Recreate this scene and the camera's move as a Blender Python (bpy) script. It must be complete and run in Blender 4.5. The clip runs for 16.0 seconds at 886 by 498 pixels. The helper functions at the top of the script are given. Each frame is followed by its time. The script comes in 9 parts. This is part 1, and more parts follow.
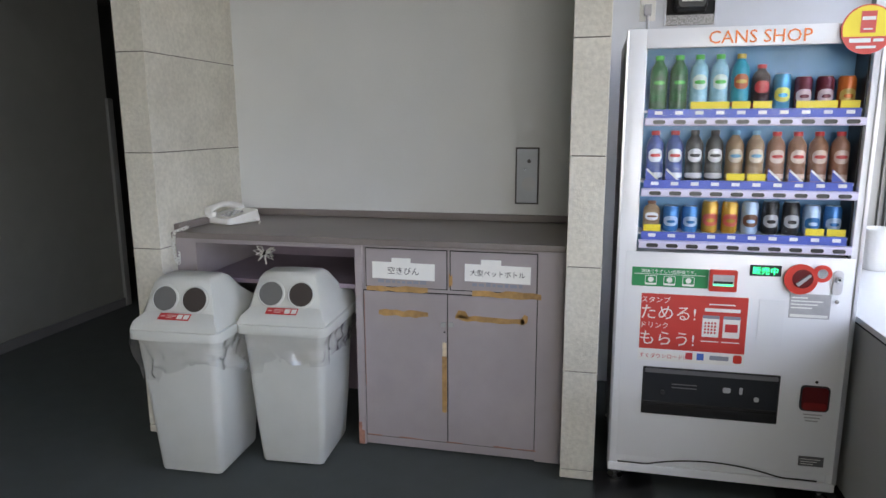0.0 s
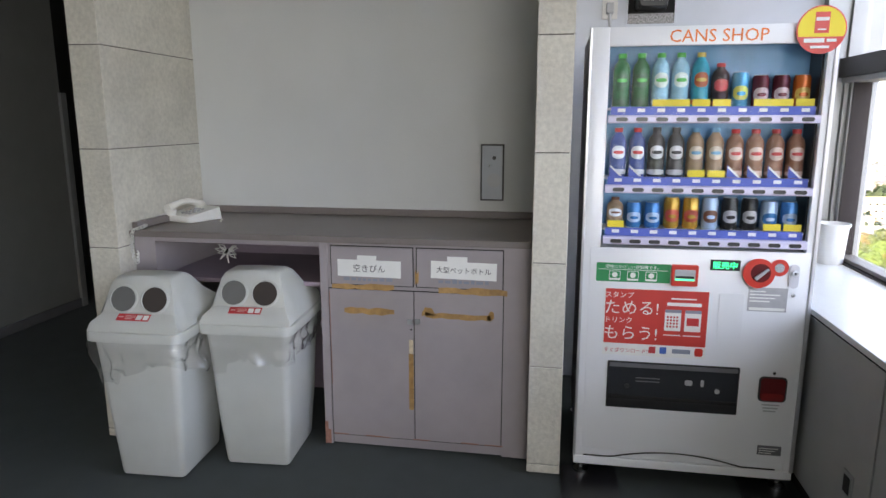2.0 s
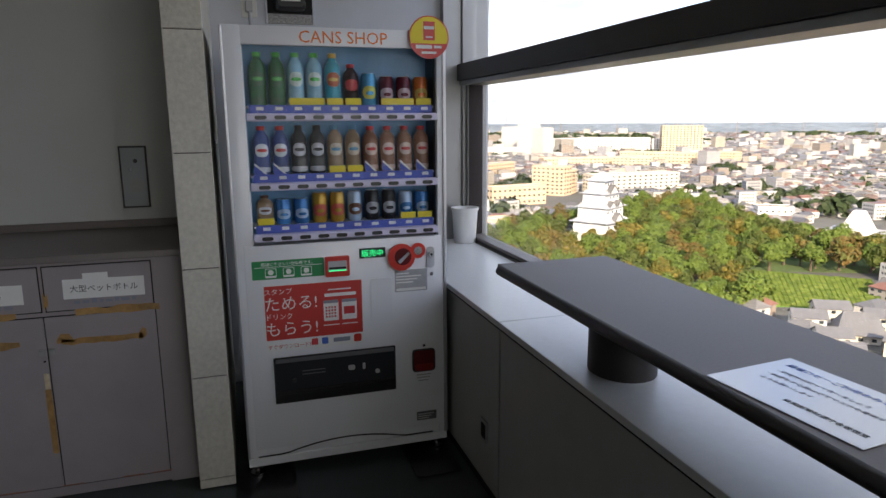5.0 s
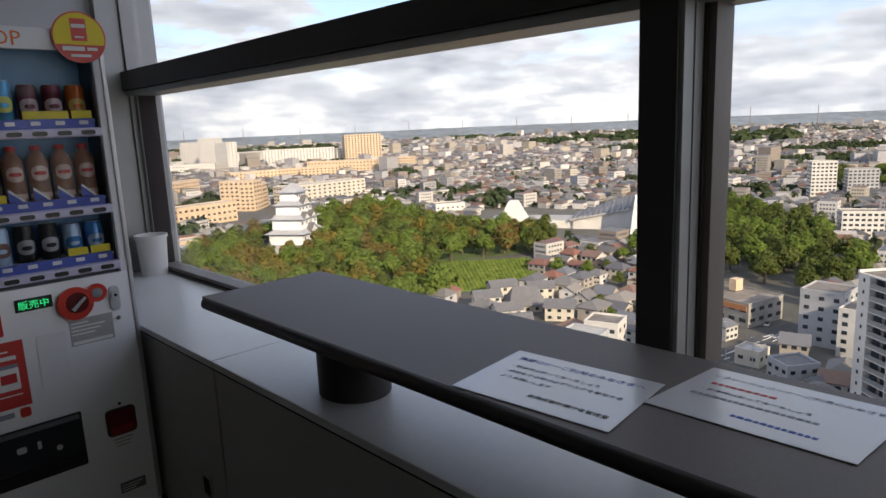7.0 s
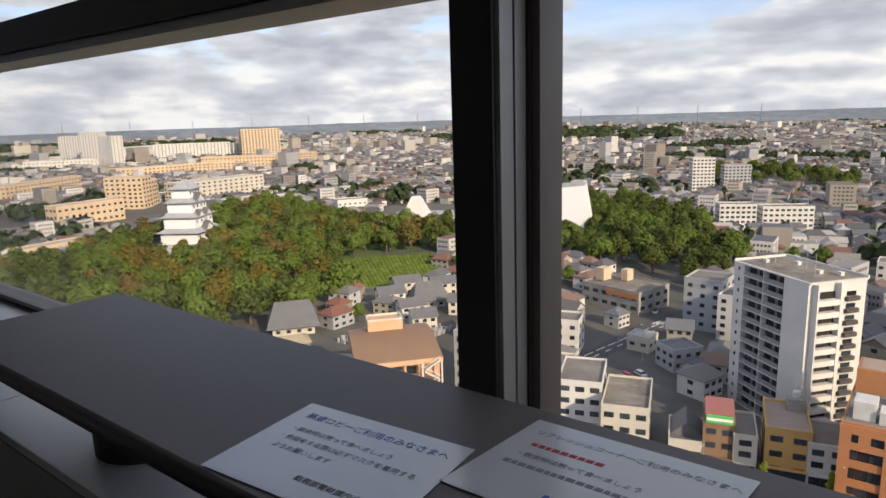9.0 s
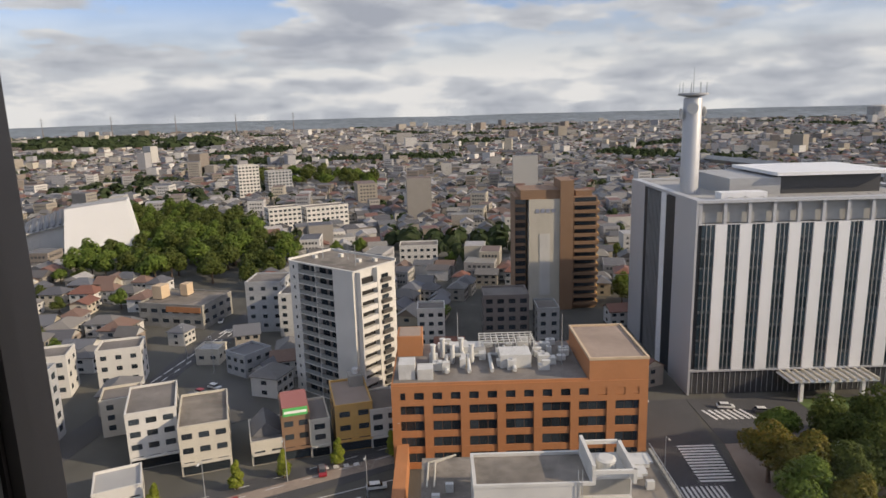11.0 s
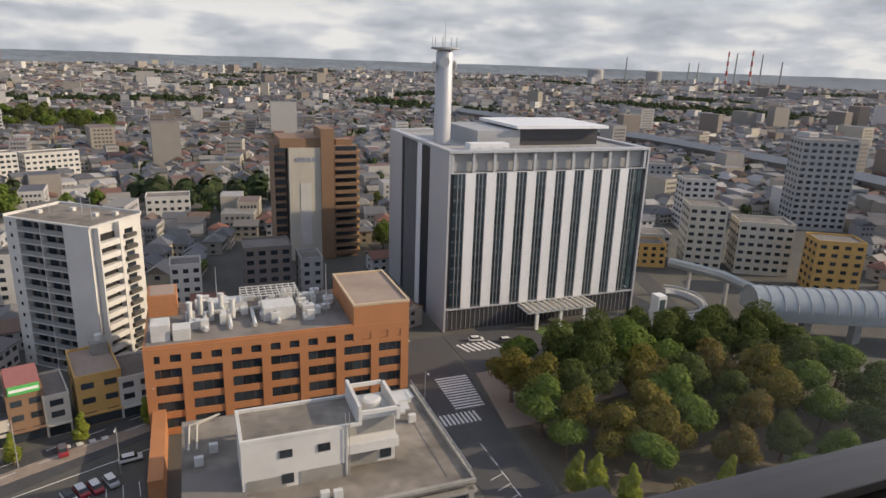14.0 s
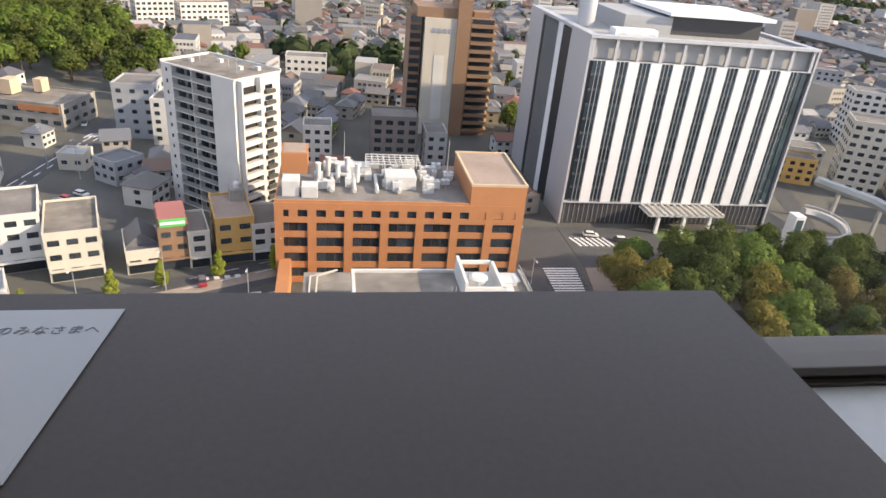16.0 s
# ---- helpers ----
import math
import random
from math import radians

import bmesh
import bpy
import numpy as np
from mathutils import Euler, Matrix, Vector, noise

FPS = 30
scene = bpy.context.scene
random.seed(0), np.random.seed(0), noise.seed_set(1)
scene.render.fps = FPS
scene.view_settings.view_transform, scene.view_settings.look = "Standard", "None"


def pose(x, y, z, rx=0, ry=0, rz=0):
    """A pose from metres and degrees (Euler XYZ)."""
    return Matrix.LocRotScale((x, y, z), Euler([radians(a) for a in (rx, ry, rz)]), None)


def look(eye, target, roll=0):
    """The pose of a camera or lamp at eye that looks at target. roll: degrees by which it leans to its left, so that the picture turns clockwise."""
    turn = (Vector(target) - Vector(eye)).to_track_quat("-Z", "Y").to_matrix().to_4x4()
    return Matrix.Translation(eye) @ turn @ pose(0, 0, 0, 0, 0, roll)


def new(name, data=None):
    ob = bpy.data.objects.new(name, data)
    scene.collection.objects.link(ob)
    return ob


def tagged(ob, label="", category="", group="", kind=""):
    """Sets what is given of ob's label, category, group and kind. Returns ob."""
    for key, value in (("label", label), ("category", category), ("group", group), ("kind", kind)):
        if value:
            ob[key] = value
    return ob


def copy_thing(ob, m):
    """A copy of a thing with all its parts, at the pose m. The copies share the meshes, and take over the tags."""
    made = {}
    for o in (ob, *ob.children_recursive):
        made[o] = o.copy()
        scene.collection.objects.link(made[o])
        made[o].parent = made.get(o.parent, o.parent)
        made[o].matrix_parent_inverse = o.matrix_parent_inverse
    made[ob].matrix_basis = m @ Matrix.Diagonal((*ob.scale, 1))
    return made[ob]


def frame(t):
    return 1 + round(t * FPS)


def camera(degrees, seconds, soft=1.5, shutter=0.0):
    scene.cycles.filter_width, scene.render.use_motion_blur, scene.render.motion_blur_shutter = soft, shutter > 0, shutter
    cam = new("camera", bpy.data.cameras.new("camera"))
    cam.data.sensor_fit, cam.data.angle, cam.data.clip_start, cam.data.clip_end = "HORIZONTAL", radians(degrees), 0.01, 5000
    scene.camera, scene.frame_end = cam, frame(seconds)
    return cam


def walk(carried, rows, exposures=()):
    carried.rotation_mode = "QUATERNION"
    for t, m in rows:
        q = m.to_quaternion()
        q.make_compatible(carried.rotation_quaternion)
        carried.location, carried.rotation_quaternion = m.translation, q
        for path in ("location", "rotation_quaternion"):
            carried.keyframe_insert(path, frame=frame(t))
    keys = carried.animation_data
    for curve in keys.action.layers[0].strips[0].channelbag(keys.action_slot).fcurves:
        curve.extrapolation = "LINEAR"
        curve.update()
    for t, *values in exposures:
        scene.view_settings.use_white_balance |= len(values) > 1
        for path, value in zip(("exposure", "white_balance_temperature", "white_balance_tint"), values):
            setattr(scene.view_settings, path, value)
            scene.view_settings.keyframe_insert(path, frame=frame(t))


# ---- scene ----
cam = camera(68.1, 16.0)
PATH = [
    (0, (-0.013, -0.012, 1.493), (-0.445, 1.904, 1.118), -0.2),
    (0.5, (-0.013, -0.012, 1.493), (-0.421, 1.909, 1.116), -0.2),
    (1, (-0.015, -0.011, 1.493), (-0.412, 1.912, 1.115), -0.2),
    (1.5, (-0.017, -0.008, 1.494), (-0.387, 1.92, 1.112), -0.2),
    (2, (-0.019, -0.005, 1.494), (-0.346, 1.93, 1.108), -0.0),
    (2.5, (-0.017, -0.008, 1.494), (-0.278, 1.937, 1.109), -0.4),
    (3, (-0.016, -0.01, 1.494), (-0.193, 1.945, 1.113), -0.8),
    (3.5, (0.029, -0.013, 1.49), (0.008, 1.95, 1.109), -0.7),
    (4, (0.071, -0.017, 1.489), (0.259, 1.937, 1.106), -0.2),
    (4.5, (0.111, -0.013, 1.484), (0.504, 1.91, 1.101), -0.0),
    (5, (0.13, -0.021, 1.484), (0.714, 1.852, 1.097), -0.4),
    (5.2, (0.144, -0.017, 1.478), (0.818, 1.826, 1.089), -0.7),
    (7.3, (0.184, 0.159, 1.473), (1.596, 1.524, 1.095), -1.7),
    (7.5, (0.201, 0.171, 1.472), (1.635, 1.513, 1.09), -1.1),
    (8, (0.285, 0.188, 1.466), (1.727, 1.519, 1.08), -0.9),
    (8.3, (0.364, 0.191, 1.471), (1.819, 1.514, 1.103), -1.3),
    (8.5, (0.411, 0.191, 1.47), (1.879, 1.501, 1.11), -1.8),
    (9, (0.503, 0.171, 1.464), (2.052, 1.372, 1.066), -1.8),
    (9.5, (0.611, 0.22, 1.468), (2.321, 1.166, 1.046), -1.5),
    (10, (0.686, 0.258, 1.464), (2.546, 0.877, 1.067), -0.7),
    (10.2, (0.704, 0.269, 1.461), (2.606, 0.729, 1.044), -1.0),
    (12.3, (0.773, -0.033, 1.485), (2.717, -0.338, 1.131), -1.4),
    (12.5, (0.791, -0.06, 1.473), (2.727, -0.381, 1.088), -1.4),
    (13, (0.865, -0.119, 1.448), (2.764, -0.585, 1.029), -1.1),
    (13.5, (0.898, -0.061, 1.426), (2.729, -0.758, 1.023), 0.6),
    (14, (0.884, 0.033, 1.408), (2.671, -0.67, 0.85), 2.0),
    (14.5, (0.89, 0.079, 1.477), (2.625, -0.545, 0.702), 2.6),
    (15, (0.8, 0.07, 1.462), (2.575, -0.366, 0.651), 1.2),
    (15.5, (0.81, 0.062, 1.378), (2.572, -0.354, 0.529), 2.6),
    (16, (0.736, 0.125, 1.378), (2.484, -0.222, 0.471), 5.5),
]
EXPOSURES = [(0.0, 3.0), (2.5, 2.9), (3.5, 2.5), (4.5, 1.8), (5.2, 1.25), (7.3, 0.55), (9.0, 0.35), (10.0, 0.15), (12.5, -0.1), (14.0, 0.05), (14.5, 0.48), (15.0, 0.65), (16.0, 0.95)]
walk(cam, [(t, look(eye, target, roll)) for t, eye, target, roll in PATH], EXPOSURES)

# world: hazy evening sky with cloud banks, low warm sun behind the viewer's right shoulder
SUN_EL, SUN_AZ = 24.0, 199.0
world = bpy.data.worlds.new("world")
scene.world = world
world.use_nodes = True
wt = world.node_tree
wn = wt.nodes
wbg = wn["Background"]


def wnode(kind, **kw):
    n = wn.new(kind)
    for k, v in kw.items():
        n.inputs[k].default_value = v
    return n


sky = wn.new("ShaderNodeTexSky")
sky.sky_type = "NISHITA"
sky.sun_disc = False
sky.sun_elevation, sky.sun_rotation = radians(SUN_EL), radians(SUN_AZ)
sky.dust_density, sky.altitude = 2.0, 80
coord = wn.new("ShaderNodeTexCoord")
sep = wn.new("ShaderNodeSeparateXYZ")
wt.links.new(coord.outputs["Generated"], sep.inputs[0])


def wmath(op, a, b, clamp=False):
    n = wn.new("ShaderNodeMath")
    n.operation, n.use_clamp = op, clamp
    for i, v in enumerate((a, b)):
        if v is None:
            continue
        if isinstance(v, (int, float)):
            n.inputs[i].default_value = v
        else:
            wt.links.new(v, n.inputs[i])
    return n.outputs[0]


# the cloud deck is a flat layer seen in perspective
up = wmath("MAXIMUM", sep.outputs[2], 0.0)
den = wmath("ADD", up, 0.42)
cx, cy = wmath("DIVIDE", sep.outputs[0], den), wmath("DIVIDE", sep.outputs[1], den)
comb = wn.new("ShaderNodeCombineXYZ")
wt.links.new(cx, comb.inputs[0])
wt.links.new(cy, comb.inputs[1])
wt.links.new(wmath("MULTIPLY", up, 6.0), comb.inputs[2])
big = wnode("ShaderNodeTexNoise", Scale=2.7, Detail=8.0, Roughness=0.54, Distortion=0.05)
wt.links.new(comb.outputs[0], big.inputs["Vector"])
cover = wn.new("ShaderNodeMapRange")
cover.interpolation_type = "SMOOTHSTEP"
cover.inputs[1].default_value, cover.inputs[2].default_value = 0.44, 0.53
wt.links.new(big.outputs[0], cover.inputs[0])
# towards the horizon the gaps close
low = wn.new("ShaderNodeMapRange")
low.inputs[1].default_value, low.inputs[2].default_value = 0.15, 0.05
wt.links.new(up, low.inputs[0])
cov = wmath("MAXIMUM", cover.outputs[0], low.outputs[0], True)
# thin edges are white, thick cores grey, with finer billows over both
fine = wnode("ShaderNodeTexNoise", Scale=5.5, Detail=6.0, Roughness=0.52, Distortion=0.05)
stretch = wn.new("ShaderNodeMapping")
stretch.inputs["Location"].default_value = (3.1, 7.7, 0)
wt.links.new(comb.outputs[0], stretch.inputs[0])
wt.links.new(stretch.outputs[0], fine.inputs["Vector"])
depth = wmath("ADD", wmath("MULTIPLY", big.outputs[0], 0.62), wmath("MULTIPLY", fine.outputs[0], 0.38))
shade = wn.new("ShaderNodeValToRGB")
e_ = shade.color_ramp.elements
e_[0].position, e_[0].color = 0.42, (0.92, 0.89, 0.86, 1)
e_[1].position, e_[1].color = 0.62, (0.43, 0.45, 0.51, 1)
e_.new(0.49).color = (0.66, 0.67, 0.70, 1)
wt.links.new(depth, shade.inputs[0])
# clear blue between the banks
blue = wn.new("ShaderNodeMix")
blue.data_type = "RGBA"
skyscale = wn.new("ShaderNodeVectorMath")
skyscale.operation = "MULTIPLY"
skyscale.inputs[1].default_value = (0.156, 0.152, 0.184)
wt.links.new(sky.outputs[0], skyscale.inputs[0])
wt.links.new(cov, blue.inputs["Factor"])
wt.links.new(skyscale.outputs[0], blue.inputs["A"])
wt.links.new(shade.outputs[0], blue.inputs["B"])
# an overcast sky grows brighter towards the zenith
zen = wn.new("ShaderNodeVectorMath")
zen.operation = "SCALE"
wt.links.new(blue.outputs["Result"], zen.inputs[0])
wt.links.new(wmath("ADD", wmath("MULTIPLY", up, 0.35), 0.92), zen.inputs[3])
wt.links.new(zen.outputs[0], wbg.inputs[0])
wbg.inputs[1].default_value = 1.0

sun_data = bpy.data.lights.new("sun", "SUN")
sun_data.energy, sun_data.angle, sun_data.color = 4.6, radians(0.7), (1.0, 0.80, 0.56)
sun = new("sun", sun_data)
_el, _az = radians(SUN_EL), radians(SUN_AZ)
_to = Vector((math.sin(_az) * math.cos(_el), math.cos(_az) * math.cos(_el), math.sin(_el)))
sun.matrix_world = look(_to * 50, (0, 0, 0))


# added area lamp before the unseen windows, boosting the skylight in the lobby
ld = bpy.data.lights.new("window_skylight", "AREA")
ld.shape, ld.size, ld.size_y, ld.energy, ld.color = "RECTANGLE", 2.6, 1.6, 15.5, (1.0, 0.98, 0.93)
lo = new("window_skylight", ld)
lo.matrix_world = look((1.40, -3.4, 1.66), (-1.2, 0.4, 1.3))


# ---------- materials ----------
def mat(name, color, rough=0.6, metal=0.0, grain=0.06, scale=8.0, big_scale=0.0, stain=0.0, bump=0.0, bump_scale=40.0, random_by="", spread=0.0, spec=0.5, coat=0.0):
    """A procedural surface: base colour, two scales of variation, fine relief, and variation from piece to piece."""
    m = bpy.data.materials.new(name)
    m.use_nodes = True
    t = m.node_tree
    b = t.nodes["Principled BSDF"]
    b.inputs["Roughness"].default_value, b.inputs["Metallic"].default_value = rough, metal
    b.inputs["Specular IOR Level"].default_value = spec
    if coat:
        b.inputs["Coat Weight"].default_value = coat
        b.inputs["Coat Roughness"].default_value = 0.15
    co = t.nodes.new("ShaderNodeTexCoord")

    def noise_of(s, detail=5.0):
        n = t.nodes.new("ShaderNodeTexNoise")
        n.inputs["Scale"].default_value, n.inputs["Detail"].default_value = s, detail
        t.links.new(co.outputs["Object"], n.inputs["Vector"])
        return n.outputs[0]

    last = None
    rgb = t.nodes.new("ShaderNodeRGB")
    rgb.outputs[0].default_value = (*color, 1)
    last = rgb.outputs[0]

    def multiply(value, lo, hi, src):
        r = t.nodes.new("ShaderNodeMapRange")
        r.inputs[1].default_value, r.inputs[2].default_value = 0.25, 0.75
        r.inputs[3].default_value, r.inputs[4].default_value = lo, hi
        t.links.new(value, r.inputs[0])
        v = t.nodes.new("ShaderNodeVectorMath")
        v.operation = "SCALE"
        t.links.new(src, v.inputs[0])
        t.links.new(r.outputs[0], v.inputs[3])
        return v.outputs[0]

    if grain:
        last = multiply(noise_of(scale), 1 - grain, 1 + grain, last)
    if stain:
        last = multiply(noise_of(big_scale or scale / 8, 3.0), 1 - stain, 1 + stain, last)
    if random_by:
        if random_by == "island":
            g = t.nodes.new("ShaderNodeNewGeometry")
            rv = g.outputs["Random Per Island"]
        else:
            g = t.nodes.new("ShaderNodeObjectInfo")
            rv = g.outputs["Random"]
        r = t.nodes.new("ShaderNodeMapRange")
        r.inputs[3].default_value, r.inputs[4].default_value = 1 - spread, 1 + spread
        t.links.new(rv, r.inputs[0])
        v = t.nodes.new("ShaderNodeVectorMath")
        v.operation = "SCALE"
        t.links.new(last, v.inputs[0])
        t.links.new(r.outputs[0], v.inputs[3])
        last = v.outputs[0]
    t.links.new(last, b.inputs["Base Color"])
    if bump:
        bp = t.nodes.new("ShaderNodeBump")
        bp.inputs["Strength"].default_value = bump
        bp.inputs["Distance"].default_value = 0.01
        t.links.new(noise_of(bump_scale, 6.0), bp.inputs["Height"])
        t.links.new(bp.outputs[0], b.inputs["Normal"])
    return m


def palette(name, stops, rough=0.7, by="island", grain=0.08, scale=2.0):
    """Pieces of one mesh or copies of one thing take their colours from a ramp."""
    m = mat(name, (0.5, 0.5, 0.5), rough)
    t = m.node_tree
    b = t.nodes["Principled BSDF"]
    if by == "island":
        rv = t.nodes.new("ShaderNodeNewGeometry").outputs["Random Per Island"]
    else:
        rv = t.nodes.new("ShaderNodeObjectInfo").outputs["Random"]
    ramp = t.nodes.new("ShaderNodeValToRGB")
    ramp.color_ramp.interpolation = "CONSTANT"
    e = ramp.color_ramp.elements
    e[0].position, e[0].color = 0, (*stops[0], 1)
    e[1].position, e[1].color = 1 / len(stops), (*stops[1], 1)
    for i, c in enumerate(stops[2:], 2):
        e.new(i / len(stops)).color = (*c, 1)
    t.links.new(rv, ramp.inputs[0])
    co = t.nodes.new("ShaderNodeTexCoord")
    n = t.nodes.new("ShaderNodeTexNoise")
    n.inputs["Scale"].default_value = scale
    t.links.new(co.outputs["Object"], n.inputs["Vector"])
    r = t.nodes.new("ShaderNodeMapRange")
    r.inputs[1].default_value, r.inputs[2].default_value = 0.25, 0.75
    r.inputs[3].default_value, r.inputs[4].default_value = 1 - grain, 1 + grain
    t.links.new(n.outputs[0], r.inputs[0])
    v = t.nodes.new("ShaderNodeVectorMath")
    v.operation = "SCALE"
    t.links.new(ramp.outputs[0], v.inputs[0])
    t.links.new(r.outputs[0], v.inputs[3])
    t.links.new(v.outputs[0], b.inputs["Base Color"])
    return m


def pane_glass(name, tint=(1, 1, 1), gloss=1.0, dirt=0.0):
    """Clear thin glass: lets light through, mirrors by Fresnel, with a film of dust where dirt is set."""
    m = bpy.data.materials.new(name)
    m.use_nodes = True
    t = m.node_tree
    t.nodes.remove(t.nodes["Principled BSDF"])
    out = t.nodes["Material Output"]
    tr = t.nodes.new("ShaderNodeBsdfTransparent")
    tr.inputs[0].default_value = (*tint, 1)
    gl = t.nodes.new("ShaderNodeBsdfGlossy")
    gl.inputs["Roughness"].default_value = 0.01
    fr = t.nodes.new("ShaderNodeLayerWeight")
    fr.inputs[0].default_value = 0.5
    pw = t.nodes.new("ShaderNodeMath")
    pw.operation = "POWER"
    pw.inputs[1].default_value = 4.0
    t.links.new(fr.outputs["Facing"], pw.inputs[0])
    mu = t.nodes.new("ShaderNodeMath")
    mu.operation, mu.use_clamp = "MULTIPLY_ADD", True
    mu.inputs[1].default_value, mu.inputs[2].default_value = 0.9 * gloss, 0.04 * gloss
    t.links.new(pw.outputs[0], mu.inputs[0])
    mx = t.nodes.new("ShaderNodeMixShader")
    t.links.new(mu.outputs[0], mx.inputs[0])
    t.links.new(tr.outputs[0], mx.inputs[1])
    t.links.new(gl.outputs[0], mx.inputs[2])
    last = mx.outputs[0]
    if dirt:
        df = t.nodes.new("ShaderNodeBsdfDiffuse")
        df.inputs[0].default_value = (0.6, 0.58, 0.54, 1)
        co = t.nodes.new("ShaderNodeTexCoord")
        ns = t.nodes.new("ShaderNodeTexNoise")
        ns.inputs["Scale"].default_value, ns.inputs["Detail"].default_value = 1.4, 4
        t.links.new(co.outputs["Object"], ns.inputs["Vector"])
        rg = t.nodes.new("ShaderNodeMapRange")
        rg.inputs[1].default_value, rg.inputs[2].default_value = 0.3, 0.8
        rg.inputs[3].default_value, rg.inputs[4].default_value = dirt * 0.3, dirt * 1.6
        t.links.new(ns.outputs[0], rg.inputs[0])
        m2 = t.nodes.new("ShaderNodeMixShader")
        t.links.new(rg.outputs[0], m2.inputs[0])
        t.links.new(last, m2.inputs[1])
        t.links.new(df.outputs[0], m2.inputs[2])
        last = m2.outputs[0]
    t.links.new(last, out.inputs[0])
    return m


def glow(name, color, strength):
    m = mat(name, color, 0.5, grain=0)
    b = m.node_tree.nodes["Principled BSDF"]
    b.inputs["Emission Color"].default_value = (*color, 1)
    b.inputs["Emission Strength"].default_value = strength
    return m


